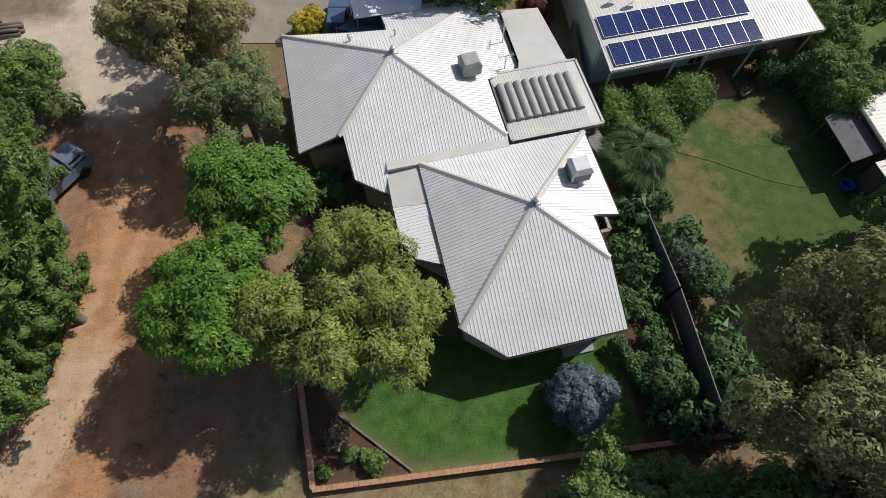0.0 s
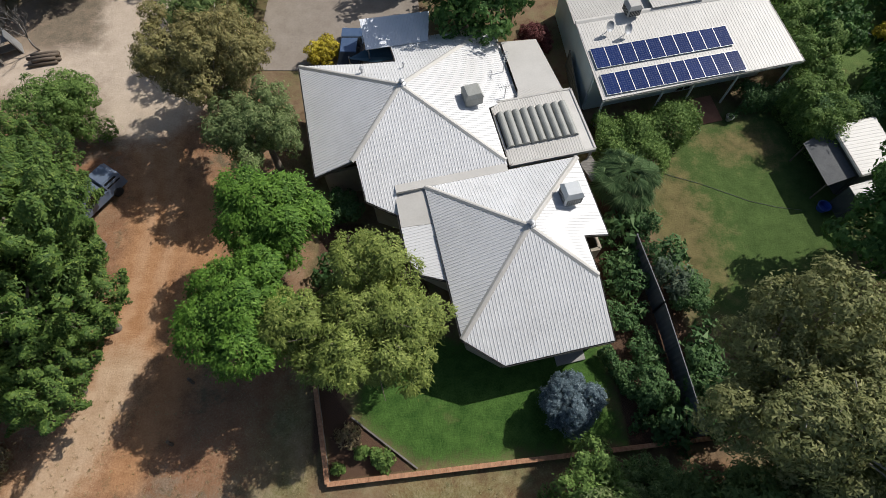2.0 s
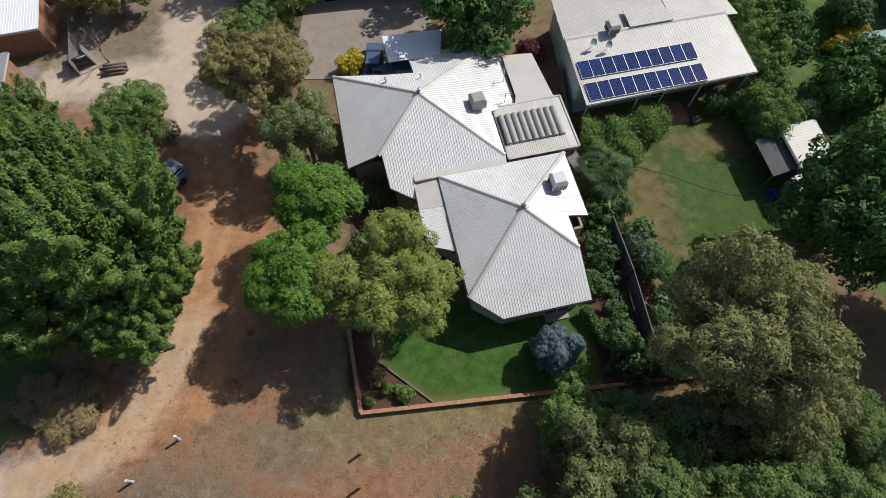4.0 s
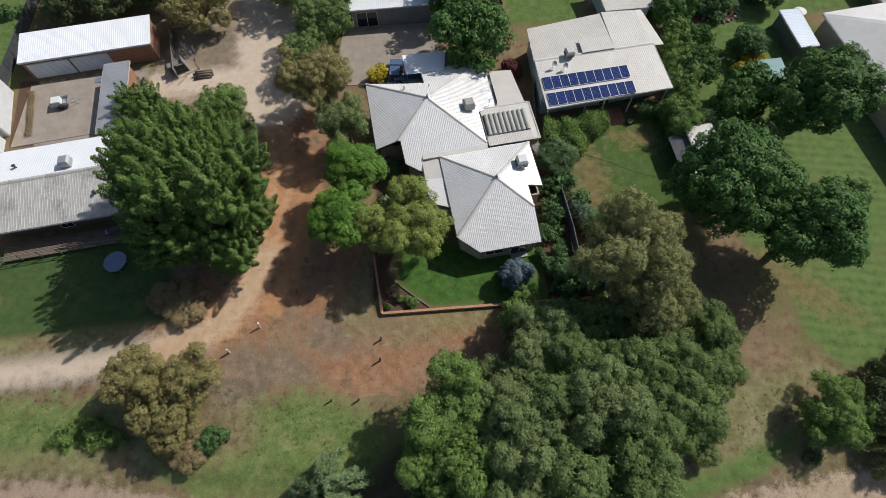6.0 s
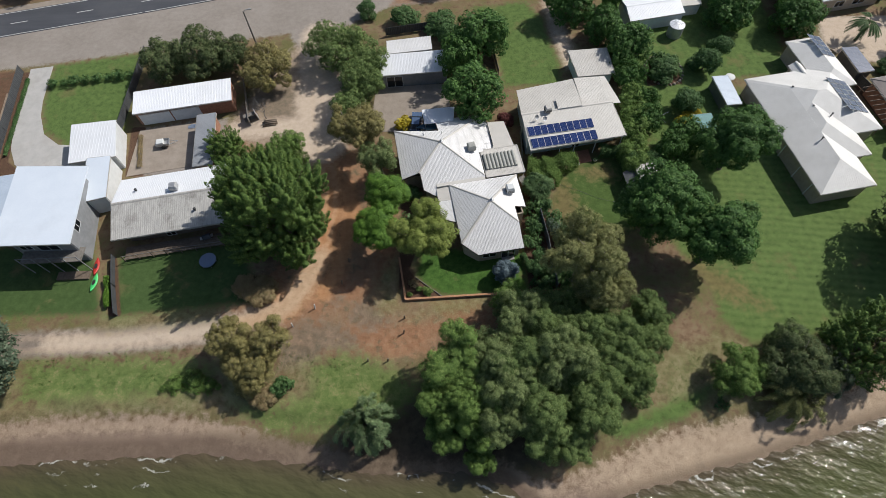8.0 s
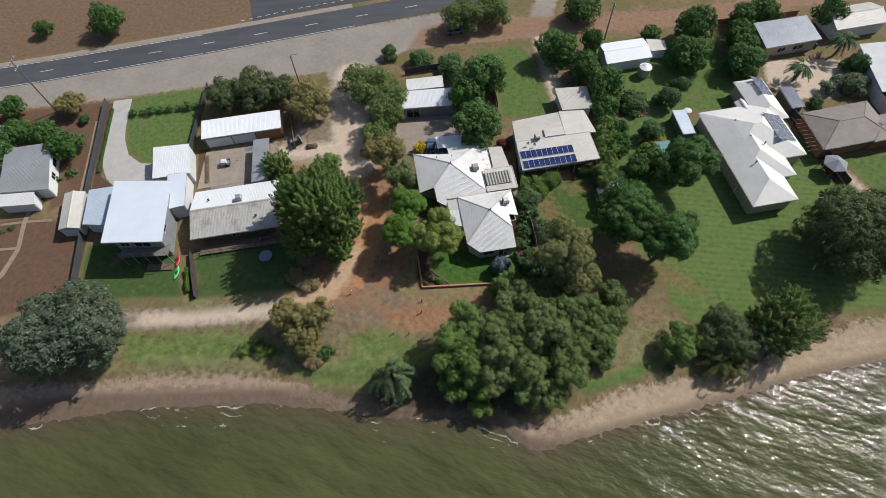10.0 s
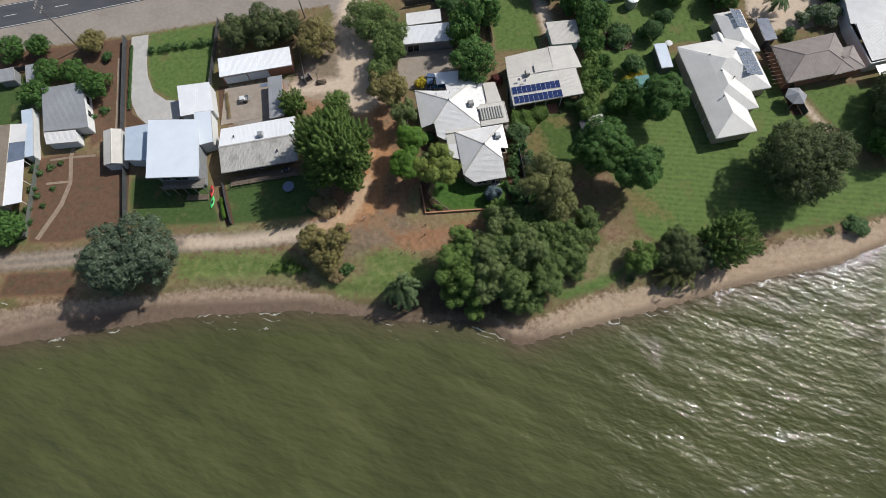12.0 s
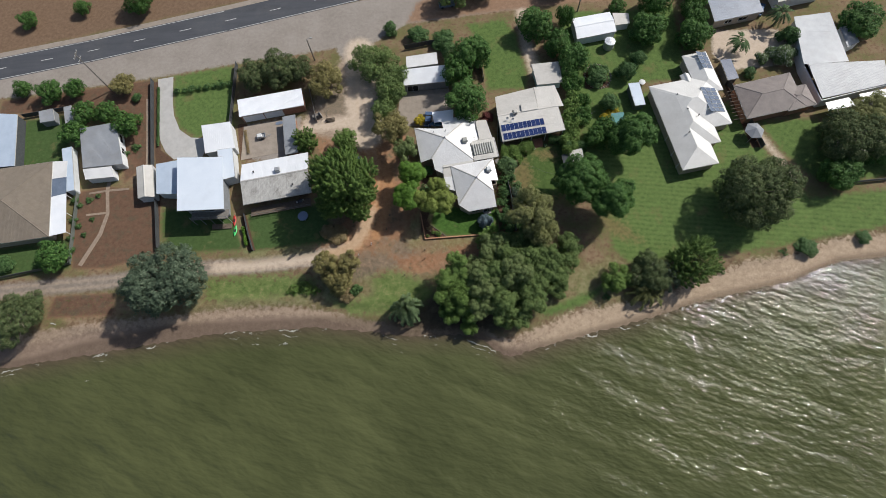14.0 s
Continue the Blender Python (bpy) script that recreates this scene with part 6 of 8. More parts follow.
building("house", "small cottage with a grey metal roof", "house", [(-84.5, 24.8), (-75.2, 25.3), (-78.4, 36.3), (-86.8, 35.1)], (2.8, 2.8, 3.4, 3.4), "skillion", M["roof_grey"], M["wall_white"], over=0.35, windows=((0, 0.2, 0.4, 0.9, 2.0), (1, 0.3, 0.45, 0.9, 2.0), (1, 0.6, 0.8, 0.9, 2.0)))
building("porch", "low porch with a pale roof before the cottage", "porch", [(-83.7, 22.0), (-77.1, 22.3), (-77.9, 24.9), (-84.6, 24.6)], (2.3, 2.3, 2.6, 2.6), "skillion", M["roof_white"], M["wall_white"], over=0.25)
tan = tagged(empty("house", -99, 6.4, 0), "house with a tan hipped roof and pale verandahs", "house")
hip_block(tan, (-99, 6.4), [(-108, 6.2), (-88.9, 8.0), (-92.0, 26.9), (-111, 25.2)], 2.9, 2.1, M["roof_tan"], M["wall_tan"], pitch=0.3)
roof_sheet(tan, [(10.0, 1.7, 2.75), (13.5, 2.5, 2.55), (11.7, 12.2, 2.55), (8.6, 11.4, 2.75)], M["roof_bright"], 0.25)
roof_sheet(tan, [(8.55, 11.45, 2.75), (11.65, 12.25, 2.55), (10.9, 16.4, 2.55), (7.8, 16.0, 2.75)], M["roof_blue"], 0.25)
roof_sheet(tan, [(7.75, 16.05, 2.75), (10.85, 16.45, 2.55), (10.3, 20.7, 2.55), (6.9, 20.6, 2.75)], M["roof_white"], 0.25)
for x, y in ((13.2, 2.8), (12.3, 7.5), (11.4, 12.0), (10.7, 16.2), (10.1, 20.3)):
    s = Soup()
    s.beam((x, y, 0), (x, y, 2.55), 0.1, 0.1)
    part("verandah_post", s.out(M["wall_white"]), tan)
building("shed", "long shed with a blue-grey metal roof", "shed", [(-107.8, 26.4), (-100.9, 26.4), (-103.5, 40.6), (-110, 41.6)], (2.6, 2.9, 2.9, 2.6), "skillion", M["roof_paleblue"], M["fence_dark"], over=0.2)
building("shed", "small grey garden shed", "shed", [(-98.1, 38.5), (-94.7, 38.9), (-95.7, 42.2), (-99, 41.6)], (2.0, 2.0, 2.2, 2.2), "skillion", M["roof_grey"], M["wall_grey"], over=0.15)
building("shed", "small grey garden shed", "shed", [(-91.8, 37.8), (-90.0, 38.2), (-91.3, 42.8), (-93.0, 42.4)], (2.0, 2.0, 2.2, 2.2), "skillion", M["roof_grey"], M["wall_grey"], over=0.15)
building("lean_to", "narrow pale lean-to along a side fence", "lean-to", [(-87.6, 19.2), (-86.0, 19.6), (-88.9, 31.2), (-91.0, 30.6)], (2.2, 2.1, 2.1, 2.3), "skillion", M["roof_paleblue"], M["wall_white"], over=0.1)


# ---- trees and shrubs ----
def leaf_data(name, at, out, size, rng, material, aspect=0.5, droop=0.0, spread=0.8, heading=None):
    """Leaf sprays as one mesh: pointed leaves at points, facing roughly outwards. heading: the way their tips point."""
    n = len(at)
    nrm = out + rng.normal(0, spread, (n, 3)) + np.array((0, 0, 0.35))
    nrm /= np.linalg.norm(nrm, axis=1)[:, None] + 1e-9
    a = rng.normal(0, 1, (n, 3)) + out * 0.7 if heading is None else heading + rng.normal(0, 0.35, (n, 3))
    a[:, 2] -= droop
    a -= nrm * (a * nrm).sum(1)[:, None]
    a /= np.linalg.norm(a, axis=1)[:, None] + 1e-9
    b = np.cross(nrm, a)
    ln = size * rng.uniform(0.65, 1.35, n)
    wd = ln * aspect * rng.uniform(0.8, 1.2, n)
    bend = ln * rng.uniform(0.05, 0.3, n)
    v = np.empty((n, 3, 3))
    v[:, 0] = at - a * ln[:, None] * 0.5 + b * wd[:, None] * 0.5
    v[:, 1] = at - a * ln[:, None] * 0.5 - b * wd[:, None] * 0.5
    v[:, 2] = at + a * ln[:, None] * 0.5 - nrm * bend[:, None]
    me = bpy.data.meshes.new(name)
    me.vertices.add(n * 3)
    me.vertices.foreach_set("co", v.ravel())
    me.loops.add(n * 3)
    me.loops.foreach_set("vertex_index", np.arange(n * 3))
    me.polygons.add(n)
    me.polygons.foreach_set("loop_start", np.arange(0, n * 3, 3))
    me.update()
    me.materials.append(material)
    return me


# kind: leaves, bark, leaf size, leaf aspect, clump spacing over its radius, cover of a clump, clump radius, lobes, droop, top bias, crown height over width
KINDS = {
    "bright": ("bright", "bark", 0.20, 0.5, 1.05, 1.0, 0.62, 13, 0.1, 0.25, 0.9),
    "golden": ("golden", "bark", 0.18, 0.42, 1.2, 0.8, 0.5, 32, 0.2, 0.2, 0.9),
    "oak": ("oak", "bark", 0.27, 0.6, 1.1, 0.95, 0.66, 17, 0.1, 0.3, 0.8),
    "cypress": ("cypress", "bark", 0.21, 0.36, 1.15, 0.85, 0.62, 26, -0.5, 0.3, 1.1),
    "gum": ("gum", "bark_pale", 0.195, 0.42, 1.08, 0.72, 0.5, 38, 0.6, 0.3, 0.8),
    "gum_dense": ("gum_dark", "bark_pale", 0.23, 0.45, 1.1, 0.85, 0.68, 20, 0.4, 0.3, 0.75),
    "gum_dry": ("gum_dry", "bark_pale", 0.19, 0.42, 1.2, 0.8, 0.46, 24, 0.6, 0.3, 0.8),
    "willow": ("willow", "bark", 0.22, 0.44, 1.15, 0.8, 0.56, 13, 0.5, 0.4, 1.1),
    "smoke": ("smoke", "bark", 0.22, 0.44, 1.15, 0.8, 0.56, 13, 0.5, 0.4, 1.1),
    "lime": ("lime", "bark", 0.21, 0.44, 1.15, 0.8, 0.52, 13, 0.5, 0.4, 1.1),
    "sage": ("sage", "bark", 0.27, 0.46, 1.1, 0.9, 0.70, 22, 0.3, 0.35, 0.7),
    "blue": ("blue", "bark", 0.13, 0.45, 0.95, 0.95, 0.24, 26, 0.0, 0.3, 1.0),
    "shrub": ("shrub", "bark", 0.19, 0.5, 1.05, 0.85, 0.34, 10, 0.1, 0.3, 0.8),
    "yellow": ("yellow", "bark", 0.14, 0.6, 1.0, 0.85, 0.26, 8, 0.0, 0.3, 0.8),
    "red": ("red", "bark", 0.15, 0.5, 1.0, 0.8, 0.28, 8, 0.0, 0.3, 0.9),
    "flower": ("flower", "bark", 0.19, 0.55, 1.0, 0.8, 0.36, 8, 0.0, 0.3, 0.8),
    "herb": ("lime", "bark", 0.09, 0.5, 0.9, 0.9, 0.14, 8, 0.0, 0.3, 0.9),
    "dry": ("dry", "bark_pale", 0.17, 0.3, 0.95, 0.95, 0.36, 9, 0.5, 0.3, 0.5),
}
# how the leaves sit on a clump: round puffs, upswept plumes or flat-topped rosettes
FORMS = {"cypress": "plume", "bright": "rosette", "golden": "rosette"}
MADE = {}


def spread_out(points, gap):
    """Picks points that keep a distance from one another, in the order given."""
    kept = np.empty((len(points), 3))
    order, n = [], 0
    for i, p in enumerate(points):
        if n == 0 or ((kept[:n] - p) ** 2).sum(1).min() > gap * gap:
            kept[n] = p
            order.append(i)
            n += 1
    return np.array(order, int)


def tree(kind, x, y, r, h, label="", category="tree", name="tree", key=None, turn=None, lean=(0, 0), detail=1.0, crown=None):
    """A tapered trunk with limbs and a crown of many small leaf sprays. x, y: the crown's middle; r: its radius; h: its height.
    crown: how far the leaves reach down from the top. key: reuses the tree made before under this key, turned and scaled."""
    leaf, bark, size, aspect, gap, dense, cr, lobes, droop, top, tall = KINDS[kind]
    form = FORMS.get(kind, "puff")
    rng = np.random.default_rng(int(abs(x * 131 + y * 71 + r * 17) * 10) + 7)
    z0 = gz(x, y) - 0.05
    turn = rng.uniform(0, 360) if turn is None else turn
    if key and (kind, key) in MADE:
        old, r0, h0 = MADE[(kind, key)]
        t = copy_thing(old, Matrix.LocRotScale((x, y, z0), Euler((0, 0, radians(turn))), (r / r0, r / r0, h / h0)))
        if label:
            t["label"] = label
        return t
    e = empty(name, x, y, z0)
    tagged(e, label, category)
    half = min(h * 0.5, r * tall) if crown is None else crown / 2
    mid = np.array((0.0, 0.0, h - half))
    if r > 2.6:
        size *= min(1.3, (r / 3.6) ** 0.3)
        cr = cr * min(1.5, (r / 3.6) ** 0.4)
    # lobes; open crowns have more and smaller ones
    ragged = kind in ("golden", "gum", "gum_dry")
    loose = kind in ("willow", "smoke", "lime")
    lc, lr = [], []
    for k in range(lobes):
        a = 2 * math.pi * (k * 0.618 + rng.uniform(-0.1, 0.1))
        up = rng.uniform(-0.62, 0.70)
        reach = math.sqrt(max(0.05, 1 - up * up)) * rng.uniform(0.48, 0.92 if ragged or loose else 0.78)
        lc.append((r * reach * math.cos(a), r * reach * math.sin(a), half * up * 0.85))
        lr.append(r * rng.uniform(0.14, 0.30) if ragged else r * rng.uniform(0.17, 0.36) if loose else r * rng.uniform(0.21, 0.40))
    lc.append((0, 0, half * 0.22))
    lr.append(r * (0.36 if ragged else 0.44 if loose else 0.55))
    lc, lr = np.array(lc), np.array(lr)
    flat = np.array((1, 1, min(half / r, 1.4)))
    # clumps over the lobes, each clear of its neighbours
    area = 4 * math.pi * r * (r + half) / 2
    tries = int(9 * area / (cr * cr * gap * gap))
    pick = rng.choice(len(lr), tries, p=lr ** 2 / (lr ** 2).sum())
    d = rng.normal(0, 1, (tries, 3))
    d[:, 2] += top
    d /= np.linalg.norm(d, axis=1)[:, None]
    at = lc[pick] + d * (lr[pick] * rng.uniform(0.82, 1.08, tries))[:, None] * flat
    deep = (at[:, 2] < -0.35 * half) & (rng.uniform(0, 1, tries) < 0.8)
    for c, q in zip(lc, lr):
        deep |= (np.linalg.norm((at - c) / flat, axis=1) < q * 0.74)
    at, d = at[~deep], d[~deep]
    chosen = spread_out(at, gap * cr)
    at, d = at[chosen], d[chosen]
    # leaves over the outer side of each clump, and a sparse shade layer deep inside
    near = -36 < x < 46 and -18 < y < 34 and r > 1.0
    size *= 1.0 if near else 1.5
    puff = cr * rng.uniform(0.7, 1.25, len(at))
    per = np.maximum(6, (puff ** 2 * 2 * math.pi * dense * detail * (1.0 if near else 0.75) / (size * size * aspect * 0.5)).astype(int))
    centre, way, clump_r = np.repeat(at, per, 0), np.repeat(d, per, 0), np.repeat(puff, per)
    n = len(centre)
    stray = np.where(rng.uniform(0, 1, n) < 0.08, rng.uniform(1.1, 1.5, n), rng.uniform(0.7, 1.06, n))
    u = rng.normal(0, 1, centre.shape) + way * 0.8 + np.array((0, 0, 0.35))
    u /= np.linalg.norm(u, axis=1)[:, None]
    along_leaf = None
    if form == "plume":
        spray = way * 0.8 + np.array((0, 0, 0.75))
        spray /= np.linalg.norm(spray, axis=1)[:, None]
        side = u - spray * (u * spray).sum(1)[:, None]
        side /= np.linalg.norm(side, axis=1)[:, None] + 1e-9
        s = rng.uniform(0, 1, n)
        spot = centre + spray * ((s * 2.3 - 0.7) * clump_r)[:, None] + side * (clump_r * 0.62 * (1 - 0.8 * s ** 1.6) * stray)[:, None]
        along_leaf = spray * 1.2 + side * 0.7
        u = side * 0.8 + spray * 0.55
    elif form == "rosette":
        spot = centre + u * (clump_r * stray)[:, None] * np.array((1.05, 1.05, 0.8))
        along_leaf = u * np.array((1.0, 1.0, 0.15)) + way * 0.3
        u = u * np.array((0.5, 0.5, 1.0)) + np.array((0, 0, 0.4))
    else:
        spot = centre + u * (clump_r * stray)[:, None] * np.array((1, 1, 0.85))
    spot = spot + mid
    spot[:, 2] = np.maximum(spot[:, 2], 0.06)
    core_n = int(area * (7 if near else 3.5))
    pick = rng.choice(len(lr), core_n, p=lr ** 2 / (lr ** 2).sum())
    cd = rng.normal(0, 1, (core_n, 3))
    cd /= np.linalg.norm(cd, axis=1)[:, None]
    inner = lc[pick] + cd * (lr[pick] * rng.uniform(0.35, 0.66, core_n))[:, None] * flat + mid
    inner[:, 2] = np.maximum(inner[:, 2], 0.06)
    sizes = np.concatenate([np.full(n, size), np.full(core_n, min(0.36, r * 0.12))])
    if along_leaf is not None:
        along_leaf = np.concatenate([along_leaf, cd])
    part("crown", leaf_data("crown", np.concatenate([spot, inner]), np.concatenate([u * 1.0 + way * 0.3, cd]), sizes, rng, L[leaf], aspect, droop, 0.3, along_leaf), e)
    # trunk and limbs
    s = Soup()
    tr = max(0.03, 0.026 * h + 0.03 * r * 0.5)
    bend = rng.normal(0, 0.05 * h, 2)
    fork = np.array((bend[0], bend[1], max(0.15, (h - 2 * half) * 0.8 + half * 0.35)))
    s.tube([(0, 0, -0.15), (0, 0, 0.1), (bend[0] * 0.45, bend[1] * 0.45, fork[2] * 0.55), tuple(fork)], [tr * 1.5, tr * 1.15, tr * 0.9, tr * 0.72], 8)
    for c, q in zip(lc, lr):
        tip = c + mid
        half_way = fork * 0.5 + tip * 0.5 + rng.normal(0, 0.08 * r, 3)
        s.tube([tuple(fork - (0, 0, 0.1)), tuple(half_way), tuple(tip)], [tr * 0.5, tr * 0.3, tr * 0.12], 5)
        for j in range(3 if "gum" in kind or kind == "golden" else 2):
            end = tip + rng.normal(0, 1, 3) * q * (0.66 if "gum" in kind or kind == "golden" else 0.5)
            s.tube([tuple(half_way), tuple((half_way + end) / 2 + rng.normal(0, 0.05 * r, 3)), tuple(end)], [tr * 0.2, tr * 0.12, tr * 0.04], 4)
    part("trunk", s.out(M[bark], True), e)
    if key:
        MADE[(kind, key)] = (e, r, h)
    return e


def weeping(x, y, r, h, leaf, label):
    """A bush of arching limbs that end in long hanging sprays."""
    rng = np.random.default_rng(int(abs(x * 53 + y * 29)))
    e = tagged(empty("bush", x, y, gz(x, y) - 0.05), label, "bush")
    s = Soup()
    spots, outs = [], []
    for k in range(46):
        a, reach = 2 * math.pi * k * 0.618, r * rng.uniform(0.2, 1.15)
        top, low = h * rng.uniform(0.62, 1.0), h * rng.uniform(0.05, 0.4)
        pts = [(0, 0, 0.1), (0.3 * reach * math.cos(a), 0.3 * reach * math.sin(a), top * 0.8), (0.7 * reach * math.cos(a), 0.7 * reach * math.sin(a), top), (reach * math.cos(a), reach * math.sin(a), (top + low) / 2), (1.05 * reach * math.cos(a), 1.05 * reach * math.sin(a), low)]
        s.tube(pts, [0.05, 0.035, 0.025, 0.015, 0.006], 4)
        pt = np.array(pts)
        for _ in range(420):
            t = 1 + 3 * rng.uniform(0, 1) ** 0.9
            i = min(3, int(t))
            spots.append(pt[i] + (pt[i + 1] - pt[i]) * (t - i) + rng.normal(0, 0.12, 3) * np.array((1, 1, 1.6)))
            outs.append((math.cos(a), math.sin(a), 0.7))
    sp = np.array(spots)
    sp[:, 2] = np.maximum(sp[:, 2], 0.06)
    part("trunk", s.out(M["bark"], True), e)
    part("crown", leaf_data("crown", sp, np.array(outs), 0.29, rng, L[leaf], 0.26, 2.2, 0.4), e)
    return e


def palm(x, y, h, r, label, fronds=26, fan=False):
    rng = np.random.default_rng(int(abs(x * 37 + y * 11)))
    e = tagged(empty("palm_tree", x, y, gz(x, y) - 0.05), label, "palm")
    s = Soup()
    s.tube([(0, 0, -0.1), (0.05, 0, h * 0.5), (0, 0.03, h)], [0.24, 0.17, 0.19], 9)
    part("trunk", s.out(M["bark"]), e)
    for k in range(fronds):
        a = 2 * math.pi * (k * 0.618)
        lift = rng.uniform(-0.5, 1.1)
        f = Soup()
        pts = []
        for i in range(6):
            t = i / 5
            rr = r * t * (0.95 if lift > 0.6 else 1.0)
            zz = h + r * (0.55 * lift * t - 0.62 * t * t)
            pts.append(Vector((rr * math.cos(a), rr * math.sin(a), zz)))
        f.tube(pts, [0.03, 0.025, 0.02, 0.015, 0.01, 0.005], 4)
        side = Vector((-math.sin(a), math.cos(a), 0))
        if fan:
            # a pleated fan of narrow blades round the end of the stalk
            hub, d = pts[1].lerp(pts[4], rng.uniform(0.0, 0.9)), (pts[3] - pts[1]).normalized()
            for i in range(22):
                b = radians(-115 + 230 * i / 21)
                out_way = (d * math.cos(b) + side * math.sin(b) - Vector((0, 0, 0.25 + 0.2 * abs(math.sin(b))))).normalized()
                tip = hub + out_way * r * 0.36 * rng.uniform(0.85, 1.15)
                w = out_way.cross(Vector((0, 0, 1))).normalized() * 0.05
                mid_blade = hub.lerp(tip, 0.5) + Vector((0, 0, 0.03))
                f.poly([hub, mid_blade - w, tip, mid_blade + w], (0, 1, 2, 3))
        else:
            for i in range(30):
                t = 0.3 + 0.7 * i / 29
                j = min(4, int(t * 5))
                p = pts[j].lerp(pts[j + 1], t * 5 - j)
                d = (pts[j + 1] - pts[j]).normalized()
                for sg in (-1, 1):
                    tip = p + (side * sg * 0.8 + d * 0.55 - Vector((0, 0, 0.35))).normalized() * r * 0.30 * (1.1 - 0.5 * t)
                    w = d * 0.05
                    f.poly([p - w, p + w, tip], (0, 1, 2))
        part("frond", f.out(L["palm"]), e)
    return e


def hedge(line, h, w, kind, label, name="hedge", category="hedge"):
    """A clipped or rambling row of leaves along a line."""
    leaf, bark, size, aspect = KINDS[kind][:4]
    rng = np.random.default_rng(int(abs(line[0][0] * 91 + line[0][1] * 13)))
    spots, outs = [], []
    for (ax, ay), (bx, by) in zip(line[:-1], line[1:]):
        length = math.dist((ax, ay), (bx, by))
        n = int(length * (h + w) * 380)
        t = rng.uniform(0, 1, n)
        ang = rng.uniform(0, math.pi, n)
        px, pz = np.cos(ang), np.sin(ang)
        bulk = 0.90 + 0.12 * np.sin(t * length * 2.1 + 1) + rng.normal(0, 0.08, n)
        dx, dy = (bx - ax) / length, (by - ay) / length
        offx = px * w / 2 * bulk
        spots.append(np.stack([ax + (bx - ax) * t - dy * offx, ay + (by - ay) * t + dx * offx, 0.08 + h * np.abs(pz) ** 0.6 * bulk * rng.uniform(0.55, 1.0, n) ** 0.5], 1))
        outs.append(np.stack([-dy * px, dx * px, pz], 1))
    sp, ou = np.concatenate(spots), np.concatenate(outs)
    sp[:, 2] += ground_z(sp[:, 0], sp[:, 1])
    e = tagged(empty(name, *line[0], gz(*line[0])), label, category)
    sp -= np.array((*line[0], gz(*line[0])))
    part("foliage", leaf_data("foliage", sp, ou, size * 0.92, rng, L[leaf], aspect), e)
    s = Soup()
    for (ax, ay), (bx, by) in zip(line[:-1], line[1:]):
        for k in range(max(2, int(math.dist((ax, ay), (bx, by)) / 0.9))):
            q = lerp((ax, ay), (bx, by), (k + 0.5) / max(2, int(math.dist((ax, ay), (bx, by)) / 0.9)))
            qx, qy = q[0] - line[0][0], q[1] - line[0][1]
            s.tube([(qx, qy, -0.1), (qx + 0.05, qy, h * 0.7)], [0.04, 0.02], 5)
    tagged(part("stem", s.out(M["bark"]), e), kind="stuff")
    return e


# beside the track and the main house
tree("cypress", -21.9, 13.6, 5.9, 16.2, crown=13.5, label= "tall dense dark green tree beside the dirt track")
tree("cypress", -26.2, 16.2, 4.3, 14.0, crown=10.5, label= "tall dense dark green tree overhanging the old house")
tree("cypress", -23.8, 18.6, 2.9, 12.6, crown=8.5, label= "dense dark green tree beside the parked pickup")
tree("cypress", -20.7, 18.9, 2.5, 11.4, crown=8.6, label= "narrow green tree behind the parked pickup")
tree("cypress", -22.6, 22.4, 2.2, 7.4, crown=6.2, label= "dense green tree between the parked pickup and the drive")
tree("cypress", -23.8, 18.8, 1.9, 5.0, label= "low green tree beside the parked pickup")
tree("cypress", -25.6, 10.6, 3.2, 9.6, crown=7.5, label= "dense dark green tree at the edge of a lawn")
tree("cypress", -18.7, 13.2, 2.6, 7.6, crown=6.6, label="low green tree at the edge of the dirt track")
tree("cypress", -20.0, 9.6, 2.4, 6.4, crown=5.6, label="low green tree at the edge of the dirt track")
tree("cypress", -20.4, 17.0, 2.2, 8.6, crown=6.6, label="low green tree between the track and the parked pickup")
tree("cypress", -33.0, 28.6, 2.9, 5.0, "bushy green tree over the brick garage yard", key="small")
tree("lime", -23.4, 28.4, 2.6, 4.8, "rounded green shrub beside the gravel drive")
tree("bright", -8.2, 17.0, 2.6, 8.2, crown=6.4, label= "leafy bright green tree before the house")
tree("bright", -9.0, 11.7, 3.0, 8.7, crown=6.8, label= "broad bright green tree before the house")
tree("golden", -3.3, 10.7, 4.0, 8.9, crown=7.0, label= "open yellow-green tree at the lawn's edge")
tree("gum_dry", -12.6, 28.8, 4.3, 9.6, "olive brown eucalyptus beside the gravel drive")
tree("smoke", -9.3, 23.6, 2.7, 7.8, "tall dull green tree close to the house wall", crown=6.4)
tree("oak", 6.6, 49.3, 4.7, 8.0, "dense dark green tree behind the yard")
tree("oak", 4.7, 35.9, 4.8, 9.0, "dense dark green tree behind the house")
tree("willow", -16.9, 49.4, 6.0, 7.0, "spreading feathery green tree beside the gravel drive")
tree("willow", -12.4, 40.2, 3.3, 6.6, "narrow feathery green tree by the yard", key="mid")
tree("willow", -14.6, 35.8, 2.9, 5.6, "feathery green tree along the gravel drive", key="mid")
tree("willow", -11.8, 45.0, 3.2, 6.0, "feathery green tree along the gravel drive", key="mid")
tree("gum_dry", -28.4, 44.4, 4.5, 6.8, "olive brown eucalyptus by the roadside pole")
tree("gum_dense", -46.0, 47.6, 3.9, 6.2, "grey green gum tree by the road verge")
tree("gum_dense", -40.4, 48.6, 4.3, 6.8, "grey green gum tree by the road verge", key="verge")
tree("gum_dense", -35.2, 48.8, 3.0, 5.4, "grey green gum tree by the road verge", key="verge")
tree("gum", 16.4, 4.9, 4.6, 12.4, "olive eucalyptus with pale limbs beside the garden")
